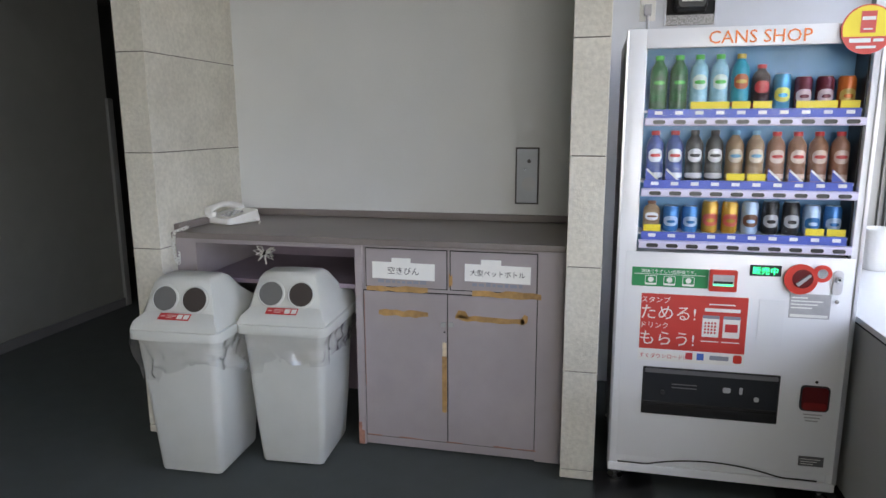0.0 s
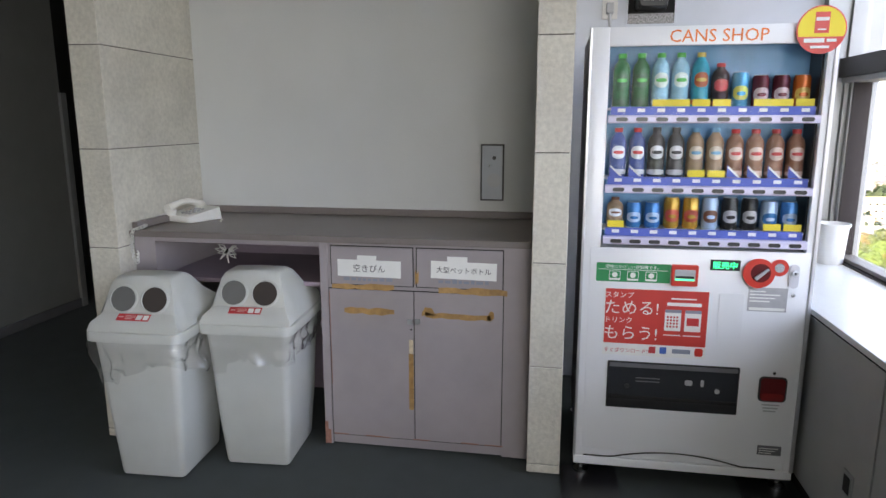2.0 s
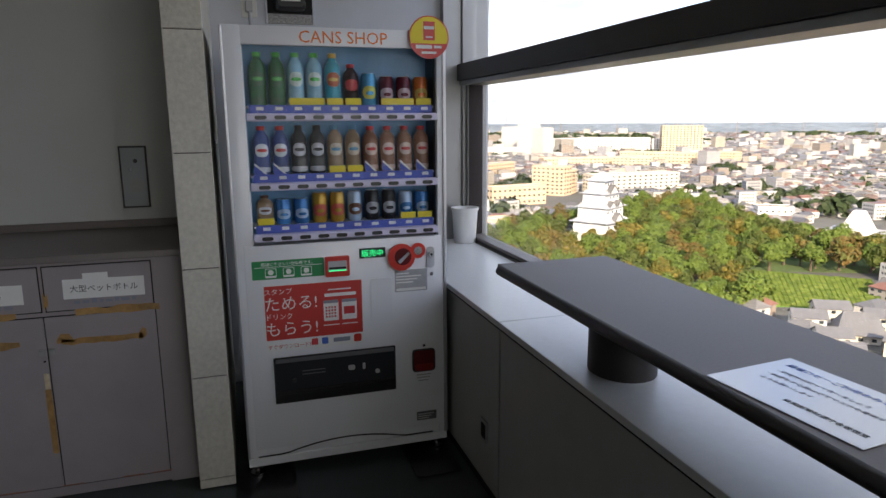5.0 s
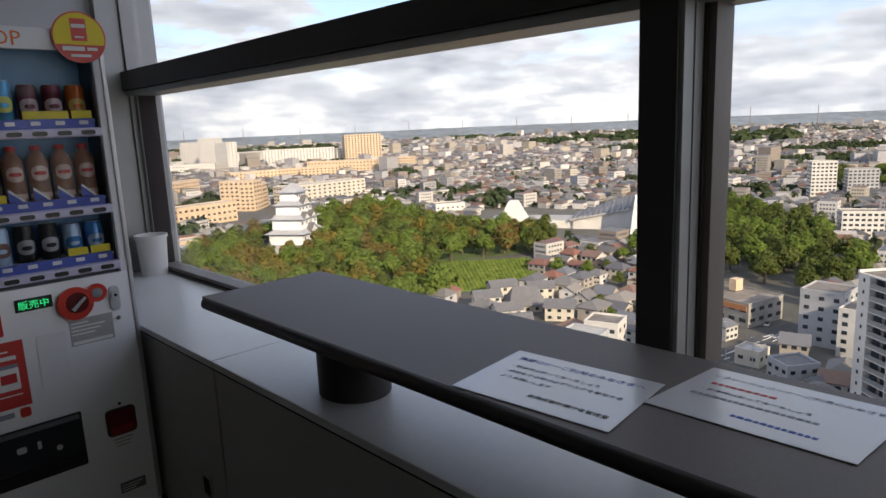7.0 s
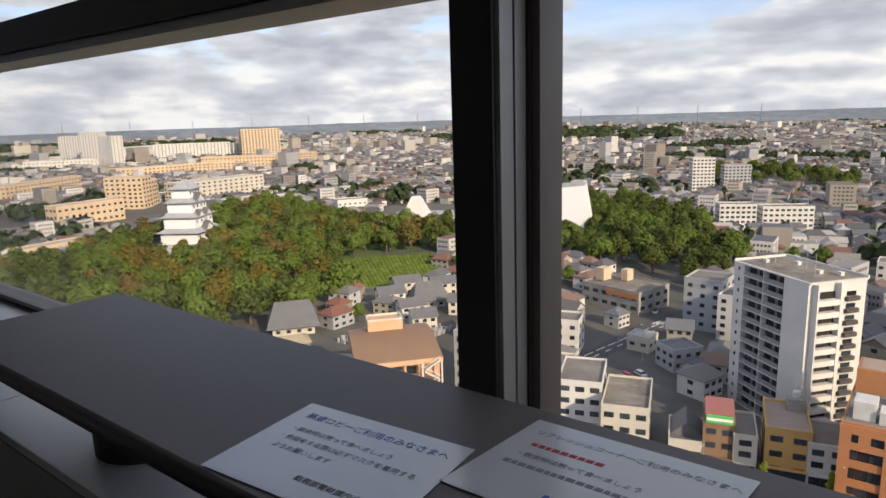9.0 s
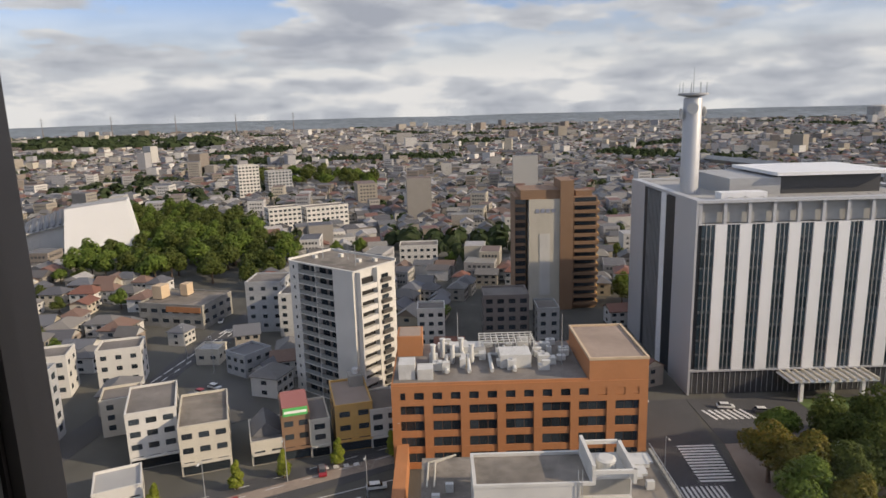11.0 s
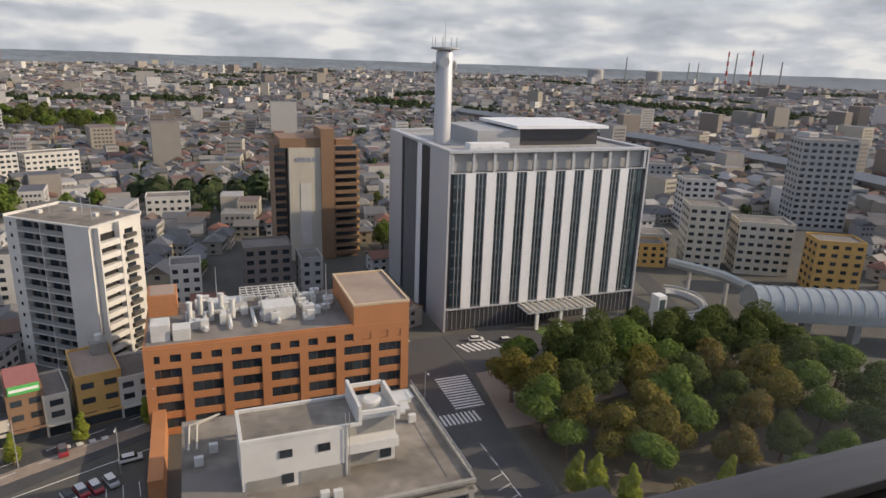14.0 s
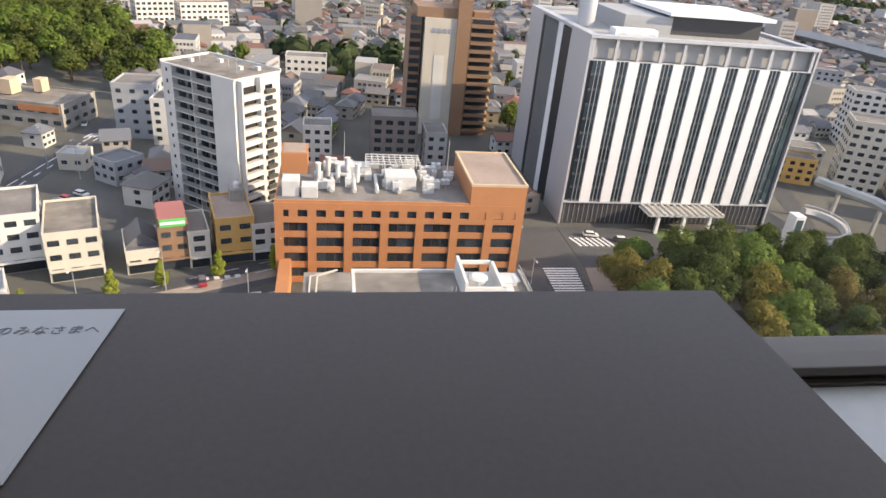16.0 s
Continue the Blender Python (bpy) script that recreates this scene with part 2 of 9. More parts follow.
M = dict(
    wall=mat("painted_wall", (0.60, 0.61, 0.60), 0.75, grain=0.03, scale=3, stain=0.04, bump=0.12, bump_scale=120),
    # darker than the other walls: the corridor's dimness is put into this grey
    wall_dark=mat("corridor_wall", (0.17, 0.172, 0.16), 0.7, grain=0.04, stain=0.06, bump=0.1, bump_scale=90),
    recess=mat("recess_wall", (0.62, 0.64, 0.68), 0.6, grain=0.03, stain=0.04),
    ceiling=mat("ceiling_board", (0.62, 0.62, 0.60), 0.9, grain=0.05, scale=30, bump=0.3, bump_scale=80),
    stone=mat("buff_stone", (0.60, 0.575, 0.50), 0.8, grain=0.12, scale=55, stain=0.10, big_scale=4, bump=0.25, bump_scale=70, random_by="object", spread=0.05),
    joint=mat("stone_joint", (0.12, 0.11, 0.10), 0.9),
    carpet=mat("carpet_tile", (0.066, 0.080, 0.084), 0.95, grain=0.22, scale=160, stain=0.12, big_scale=3, bump=0.5, bump_scale=400, random_by="object", spread=0.10, spec=0.2),
    under=mat("floor_screed", (0.06, 0.07, 0.07), 0.95),
    tactile=mat("tactile_tile", (0.34, 0.17, 0.04), 0.8, grain=0.15, scale=30, stain=0.2, big_scale=5, random_by="object", spread=0.08),
    mauve=mat("mauve_paint", (0.335, 0.300, 0.308), 0.55, grain=0.04, scale=12, stain=0.07, big_scale=2.5, bump=0.05, bump_scale=60),
    # same mauve made darker, the open bay's shade put into the paint
    mauve_dark=mat("mauve_paint_shaded", (0.30, 0.24, 0.29), 0.6, grain=0.05, stain=0.08, big_scale=3),
    scuff=mat("bare_scuffed_wood", (0.30, 0.15, 0.11), 0.8, grain=0.3, scale=60),
    gap=mat("dark_gap", (0.015, 0.014, 0.014), 0.9, grain=0),
    worktop=mat("taupe_laminate", (0.20, 0.175, 0.165), 0.38, grain=0.05, scale=90, stain=0.06, big_scale=3, bump=0.03),
    tape=mat("aged_packing_tape", (0.40, 0.235, 0.085), 0.4, grain=0.22, scale=45, stain=0.25, big_scale=12),
    tape_pale=mat("pale_tape_residue", (0.62, 0.52, 0.36), 0.5, grain=0.2, scale=60),
    paper=mat("white_paper", (0.80, 0.80, 0.77), 0.6, grain=0.03, scale=20),
    ink=mat("black_ink", (0.02, 0.02, 0.022), 0.6, grain=0),
    ink_blue=mat("blue_ink", (0.06, 0.14, 0.50), 0.6, grain=0),
    ink_pale=mat("grey_ink", (0.25, 0.27, 0.33), 0.6, grain=0),
    ink_red=mat("red_ink", (0.55, 0.05, 0.06), 0.6, grain=0),
    bin=mat("grey_plastic", (0.54, 0.55, 0.52), 0.45, grain=0.03, scale=9, stain=0.05, big_scale=2.5, bump=0.06, bump_scale=150),
    bin_dark=mat("bin_hole_shade", (0.05, 0.04, 0.035), 0.8),
    red=mat("red_sticker", (0.52, 0.035, 0.04), 0.4, grain=0.04),
    phone=mat("ivory_plastic", (0.74, 0.73, 0.69), 0.4, grain=0.02),
    alu=mat("grey_aluminium", (0.36, 0.365, 0.36), 0.42, 0.55, grain=0.04, scale=14, stain=0.05, big_scale=2),
    alu_dark=mat("dark_bronze_frame", (0.055, 0.052, 0.05), 0.45, 0.3, grain=0.06, stain=0.1, big_scale=3),
    gasket=mat("rubber_gasket", (0.03, 0.022, 0.02), 0.7),
    sill=mat("grey_sill_laminate", (0.70, 0.71, 0.70), 0.30, grain=0.03, scale=40, stain=0.06, big_scale=2),
    bead=mat("bronze_bead", (0.15, 0.132, 0.118), 0.5, 0.2, grain=0.06, stain=0.08, big_scale=3),
    sill_front=mat("grey_panel", (0.40, 0.40, 0.385), 0.6, grain=0.03, scale=10, stain=0.05, big_scale=2),
    table=mat("charcoal_laminate", (0.170, 0.150, 0.140), 0.52, grain=0.06, scale=140, stain=0.05, big_scale=3, bump=0.02, bump_scale=300, spec=0.32),
    table_edge=mat("black_edging", (0.035, 0.03, 0.028), 0.45, grain=0.08),
    vm=mat("white_enamel", (0.80, 0.81, 0.83), 0.28, 0.0, grain=0.015, scale=4, stain=0.02, coat=0.3),
    # the machine's cabinet is set this dark to hold the shade on its sides
    vm_side=mat("machine_side", (0.10, 0.10, 0.105), 0.5),
    vm_steel=mat("satin_steel", (0.60, 0.60, 0.62), 0.3, 0.8),
    vm_bar=mat("lavender_plastic", (0.66, 0.63, 0.80), 0.35, grain=0.02),
    vm_blue=mat("blue_price_strip", (0.07, 0.11, 0.48), 0.4, grain=0.03),
    vm_black=mat("black_plastic", (0.018, 0.018, 0.02), 0.3, grain=0),
    vm_back=mat("display_backing", (0.17, 0.37, 0.60), 0.5, grain=0.25, scale=5, stain=0.2, big_scale=3),
    orange=mat("orange_letters", (0.80, 0.20, 0.03), 0.4, grain=0),
    yellow=mat("yellow_tag", (0.85, 0.68, 0.03), 0.5, grain=0.03),
    green=mat("green_sticker", (0.02, 0.25, 0.08), 0.4, grain=0.03),
    grey=mat("grey_label", (0.42, 0.42, 0.43), 0.5, grain=0.08, scale=40),
    vm_red=mat("red_plastic", (0.60, 0.045, 0.03), 0.3, grain=0.02),
    tube=glow("display_fill_glow", (0.95, 0.98, 1.0), 0.12),
    led=glow("green_led", (0.02, 0.55, 0.16), 0.9),
    dark_red=mat("dark_red_cup", (0.12, 0.012, 0.014), 0.25, grain=0),
    steel=mat("bright_steel", (0.7, 0.7, 0.7), 0.18, 1.0, grain=0),
    granite=mat("speckled_granite", (0.32, 0.31, 0.30), 0.4, grain=0.7, scale=120),
    bucket=mat("white_bucket", (0.78, 0.78, 0.76), 0.4, grain=0.03),
    film=pane_glass("plastic_film", (0.98, 0.982, 0.985), 2.4, 0.06),
    window=pane_glass("window_glass", (0.98, 0.985, 0.99), 0.5, 0.008),
    case=pane_glass("machine_glass", (0.97, 0.98, 0.99), 0.10),
    smoke=mat("smoked_flap", (0.03, 0.032, 0.036), 0.12, grain=0),
)


# ---------- mesh helpers ----------
class Geo:
    """Collects vertices and faces of one mesh."""

    def __init__(self):
        self.v, self.f = [], []

    def box(self, x0, x1, y0, y1, z0, z1):
        n = len(self.v)
        self.v += [(x0, y0, z0), (x1, y0, z0), (x1, y1, z0), (x0, y1, z0), (x0, y0, z1), (x1, y0, z1), (x1, y1, z1), (x0, y1, z1)]
        self.f += [tuple(n + i for i in q) for q in ((0, 3, 2, 1), (4, 5, 6, 7), (0, 1, 5, 4), (1, 2, 6, 5), (2, 3, 7, 6), (3, 0, 4, 7))]
        return self

    def loft(self, rings, close=True):
        """Rings of equal length, joined in order; the ends are capped."""
        n, k = len(self.v), len(rings[0])
        for r in rings:
            self.v += [tuple(p) for p in r]
        for a in range(len(rings) - 1):
            for i in range(k):
                j = (i + 1) % k
                self.f.append((n + a * k + i, n + a * k + j, n + (a + 1) * k + j, n + (a + 1) * k + i))
        if close:
            self.f.append(tuple(n + i for i in reversed(range(k))))
            self.f.append(tuple(n + (len(rings) - 1) * k + i for i in range(k)))
        return self

    def tube(self, profile, center, axis="z", seg=16):
        """A turned shape: (radius, height) pairs along an axis."""
        rings = []
        for r, h in profile:
            ring = []
            for i in range(seg):
                a = 2 * math.pi * i / seg
                p = (r * math.cos(a), r * math.sin(a), h)
                if axis == "y":
                    p = (p[0], p[2], -p[1])
                if axis == "x":
                    p = (p[2], p[0], p[1])
                ring.append((center[0] + p[0], center[1] + p[1], center[2] + p[2]))
            rings.append(ring)
        return self.loft(rings)

    def prism(self, outline, z0, z1):
        return self.loft([[(x, y, z0) for x, y in outline], [(x, y, z1) for x, y in outline]])

    def rod(self, points, r, seg=6):
        """A round bar along a line of points."""
        rings = []
        pts = [Vector(p) for p in points]
        for i, p in enumerate(pts):
            d = (pts[min(i + 1, len(pts) - 1)] - pts[max(i - 1, 0)]).normalized()
            a = d.cross(Vector((0, 0, 1)) if abs(d.z) < 0.9 else Vector((1, 0, 0))).normalized()
            b = d.cross(a)
            rings.append([p + r * (math.cos(t) * a + math.sin(t) * b) for t in (2 * math.pi * k / seg for k in range(seg))])
        return self.loft(rings)


def rounded(x0, x1, y0, y1, r, seg=4):
    """Outline of a rectangle with round corners."""
    out = []
    for cx_, cy_, a0 in ((x1 - r, y1 - r, 0), (x0 + r, y1 - r, 90), (x0 + r, y0 + r, 180), (x1 - r, y0 + r, 270)):
        for i in range(seg + 1):
            a = radians(a0 + 90 * i / seg)
            out.append((cx_ + r * math.cos(a), cy_ + r * math.sin(a)))
    return out


def mesh_of(geo, name, material, bevel=0.0, smooth=False):
    me = bpy.data.meshes.new(name)
    me.from_pydata(geo.v, [], geo.f)
    me.update()
    if bevel:
        bm = bmesh.new()
        bm.from_mesh(me)
        bmesh.ops.recalc_face_normals(bm, faces=bm.faces)
        edges = [e for e in bm.edges if len(e.link_faces) == 2 and e.calc_face_angle(0) > 0.6]
        bmesh.ops.bevel(bm, geom=edges, offset=bevel, segments=2, profile=0.6, affect="EDGES", clamp_overlap=True)
        bm.to_mesh(me)
        bm.free()
    if smooth:
        me.polygons.foreach_set("use_smooth", [True] * len(me.polygons))
        try:
            me.set_sharp_from_angle(angle=radians(38))
        except AttributeError:
            pass
    for m in material if isinstance(material, (list, tuple)) else [material]:
        me.materials.append(m)
    return me


def part(name, geo, material, parent=None, label="", bevel=0.0, smooth=False):
    ob = new(name, mesh_of(geo, name, material, bevel, smooth))
    if parent is not None:
        ob.parent = parent
        ob.matrix_parent_inverse = parent.matrix_world.inverted() if False else Matrix.Translation(-Vector(base_of(parent)))
    if label:
        tagged(ob, label)
    return ob


BASES = {}


def base_of(ob):
    """The world place of an Empty that stands unturned, summed up through its parents."""
    return BASES.get(ob.name, (0, 0, 0))


def thing(name, at, label, category, group="", kind=""):
    """An Empty at the base of a thing; its parts are given in world coordinates."""
    ob = new(name)
    ob.location = at
    BASES[ob.name] = tuple(at)
    return tagged(ob, label, category, group, kind)


def solid(name, geo, material, label="", category="", group="", kind="", bevel=0.0, smooth=False):
    ob = part(name, geo, material, None, "", bevel, smooth)
    return tagged(ob, label, category, group, kind)


def lettering(name, text, size, m, material, parent=None, depth=0.0006, align="LEFT"):
    """Raised or printed characters as a mesh, set by a pose whose x runs along the line and y up."""
    cu = bpy.data.curves.new(name, "FONT")
    cu.body, cu.size, cu.align_x, cu.extrude = text, size, align, depth
    cu.resolution_u = 2
    tmp = bpy.data.objects.new(name, cu)
    scene.collection.objects.link(tmp)
    bpy.context.view_layer.update()
    me = bpy.data.meshes.new_from_object(tmp.evaluated_get(bpy.context.evaluated_depsgraph_get()))
    bpy.data.objects.remove(tmp)
    bpy.data.curves.remove(cu)
    me.name = name
    me.materials.clear()
    me.materials.append(material)
    me.transform(m)
    ob = new(name, me)
    if parent is not None:
        ob.parent = parent
        ob.matrix_parent_inverse = Matrix.Translation(-Vector(base_of(parent)))
    return ob

# ================= the lobby =================
FRONT = 2.62   # face of the machine and the pillars
BACK = 3.37    # wall behind the counter
GLASS = 1.48   # plane of the panes


def room():
    solid("floor", Geo().box(-6.5, 1.05, -6.2, 6.6, -0.2, -0.012), M["under"], kind="structure", label="dark floor slab under carpet tiles", category="floor")
    solid("wall_north", Geo().box(-1.951, -0.097, BACK, BACK + 0.15, 0, 2.75), M["wall"], kind="structure", label="pale grey painted wall behind the counter", category="wall")
    solid("wall_recess", Geo().box(-0.099, 1.6, 3.76, 3.9, 0, 2.75), M["recess"], kind="structure", label="light grey wall behind the vending machine", category="wall")
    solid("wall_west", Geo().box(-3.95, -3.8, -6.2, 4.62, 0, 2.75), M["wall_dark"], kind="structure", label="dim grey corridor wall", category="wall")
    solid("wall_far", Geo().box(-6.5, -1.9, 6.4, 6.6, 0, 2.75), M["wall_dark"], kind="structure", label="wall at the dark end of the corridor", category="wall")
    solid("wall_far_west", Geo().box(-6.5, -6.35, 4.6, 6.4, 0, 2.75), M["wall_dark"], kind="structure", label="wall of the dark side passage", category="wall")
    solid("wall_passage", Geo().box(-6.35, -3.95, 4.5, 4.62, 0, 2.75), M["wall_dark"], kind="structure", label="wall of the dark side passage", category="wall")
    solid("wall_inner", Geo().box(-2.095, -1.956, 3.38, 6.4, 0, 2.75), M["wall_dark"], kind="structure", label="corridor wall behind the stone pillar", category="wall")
    # south end is out of view; this wall is added to block the sun
    solid("wall_south", Geo().box(-3.95, 1.6, -6.35, -6.2, 0, 2.75), M["wall"], kind="structure", label="plain painted wall at the end of the lobby", category="wall")
    solid("ceiling", Geo().box(-6.5, 1.6, -6.35, 6.6, 2.75, 2.95), M["ceiling"], kind="structure", label="white ceiling board", category="ceiling")
    solid("baseboard", Geo().box(-3.8, -3.785, -6.2, 4.62, 0, 0.07), M["vm_side"], kind="structure", label="dark baseboard along the corridor wall", category="baseboard")
    solid("trim", Geo().box(-3.83, -3.775, 4.60, 4.66, 0, 1.7), M["alu"], kind="structure", label="bright metal corner guard at the wall's end", category="trim", bevel=0.004)
    # building below and above the lobby, which closes it against the sky
    solid("wall_outside", Geo().box(1.05, 1.60, -6.3, 3.9, -1.2, 0.0), M["alu_dark"], kind="structure", label="spandrel below the windows", category="wall")


def stone_pillar(x0, x1, y1, label):
    p = thing("stone_pillar", (x0, FRONT, 0), label, "pillar", "stone pillars", "structure")
    part("core", Geo().box(x0 + 0.006, x1 - 0.006, FRONT + 0.006, y1, 0, 2.75), M["joint"], p)
    for lo, hi in ((0.0, 0.036), (0.04, 0.478), (0.482, 0.922), (0.926, 1.366), (1.37, 1.81), (1.814, 2.254), (2.258, 2.75)):
        part("stone_slab", Geo().box(x0, x1, FRONT, y1, lo, hi), M["stone"], p, bevel=0.0025)
    return p


def carpet():
    tile = mesh_of(Geo().box(0.001, 0.499, 0.001, 0.499, -0.011, 0.0), "carpet_tile", M["carpet"], 0.001)
    floor = bpy.data.objects["floor"]
    for i in range(-13, 3):
        for j in range(-4, 13):
            x, y = i * 0.5 - 0.08, j * 0.5 + 0.13
            if x < -3.85 and y < 4.3 or x > 0.95 or y > 6.2:
                continue
            if x + 0.5 > 1.04:
                continue
            ob = new("carpet_tile", tile)
            ob.parent = floor
            ob.location = (x, y, 0)
    # tactile guide strip: tiles with raised bars
    g = Geo().box(0.002, 0.298, 0.002, 0.298, 0.0, 0.006)
    for k in range(4):
        g.box(0.03 + k * 0.07, 0.055 + k * 0.07, 0.02, 0.28, 0.006, 0.011)
    t = mesh_of(g, "tactile_tile", M["tactile"])
    for j in range(-8, 20):
        ob = new("tactile_tile", t)
        ob.parent = floor
        ob.location = (-2.86, j * 0.3 + 0.05, 0)


def window_wall():
    # storage front and sill
    sill_unit = thing("window_cabinet", (1.0, 0, 0), "low grey built-in cabinet with flush panels under the window", "cabinet")
    for y0, y1 in ((-6.2, -3.995), (-3.985, -1.955), (-1.945, 0.025), (0.035, 2.055), (2.065, 3.755)):
        door = part("door", Geo().box(0.99, 1.01, y0, y1, 0.07, 0.742), M["sill_front"], sill_unit, bevel=0.002)
        yh = y0 + 0.14
        h = part("handle", Geo().box(0.984, 0.992, yh - 0.035, yh + 0.035, 0.245, 0.335), M["alu"], door, "recessed metal pull", bevel=0.003)
        part("pull_cup", Geo().box(0.982, 0.9845, yh - 0.022, yh + 0.022, 0.26, 0.32), M["gap"], door, bevel=0.001)
    part("plinth", Geo().box(1.012, 1.04, -6.2, 3.755, 0, 0.07), M["gap"], sill_unit)
    part("body", Geo().box(1.012, 1.46, -6.2, 3.755, 0.07, 0.742), M["gap"], sill_unit)
    for i, (y0, y1) in enumerate(((-6.2, -3.99), (-3.987, -1.95), (-1.947, 0.03), (0.033, 2.06), (2.063, 3.755))):
        part("sill_board", Geo().box(0.985, 1.44, y0, y1, 0.752, 0.775), M["sill"], sill_unit, "smooth pale grey sill board", bevel=0.003)
    part("edge_strip", Geo().box(0.992, 1.2, -6.2, 3.755, 0.742, 0.752), M["gap"], sill_unit)

    # curtain wall: rails, transom, mullions
    w = thing("window_1", (1.45, 0, 0.775), "long aluminium window with a dark transom and clear panes", "window", "", "structure")
    part("bottom_rail", Geo().box(1.44, 1.54, -6.2, 3.67, 0.772, 0.781), M["bead"], w, bevel=0.002)
    part("bottom_gasket", Geo().box(1.452, 1.53, -6.2, 3.67, 0.781, 0.790), M["gasket"], w)
    part("bottom_bead", Geo().box(1.446, 1.53, -6.2, 3.67, 0.790, 0.808), M["bead"], w, bevel=0.003)
    part("transom", Geo().box(1.383, 1.54, -6.2, 3.72, 1.705, 1.797), M["alu_dark"], w, bevel=0.002)
    part("transom_bead", Geo().box(1.40, 1.54, -6.2, 3.70, 1.678, 1.703), M["alu"], w, bevel=0.002)
    part("head_rail", Geo().box(1.40, 1.54, -6.2, 3.72, 2.60, 2.75), M["alu_dark"], w, bevel=0.002)
    part("jamb", Geo().box(1.41, 1.56, 3.68, 3.76, 0.77, 1.705), M["alu"], w, bevel=0.003)
    part("jamb_upper", Geo().box(1.41, 1.56, 3.68, 3.76, 1.797, 2.75), M["alu"], w, bevel=0.003)
    part("jamb_bead", Geo().box(1.43, 1.54, 3.645, 3.68, 0.80, 1.70), M["alu"], w, bevel=0.002)
    part("jamb_gasket", Geo().box(1.436, 1.52, 3.638, 3.645, 0.80, 1.70), M["gasket"], w)
    part("jamb_post", Geo().box(1.30, 1.41, 3.70, 3.76, 0.775, 2.75), M["alu"], w, bevel=0.003)
    for yc in (0.735, -2.115, -4.965):
        part("column", Geo().box(1.366, 1.56, yc, yc + 0.08, 0.775, 2.75), M["alu_dark"], w, "nearly black metal column", bevel=0.003)
        part("mullion", Geo().box(1.372, 1.41, yc - 0.010, yc, 0.775, 2.75), M["alu"], w, bevel=0.001)
        part("mullion", Geo().box(1.413, 1.54, yc - 0.012, yc, 0.775, 2.75), M["alu"], w, bevel=0.001)
        part("gasket", Geo().box(1.445, 1.53, yc - 0.018, yc - 0.012, 0.80, 2.75), M["gasket"], w)
        part("glazing_bead", Geo().box(1.452, 1.53, yc - 0.034, yc - 0.018, 0.80, 2.75), M["bead"], w, bevel=0.001)
    for y0, y1 in ((0.81, 3.645), (-2.035, 0.702), (-4.885, -2.148), (-6.2, -4.998)):
        for z0, z1 in ((0.80, 1.69), (1.78, 2.62)):
            g = Geo().box(GLASS, GLASS + 0.006, y0, y1, z0, z1)
            p = part("pane", g, M["window"], w)
            p.visible_shadow = False


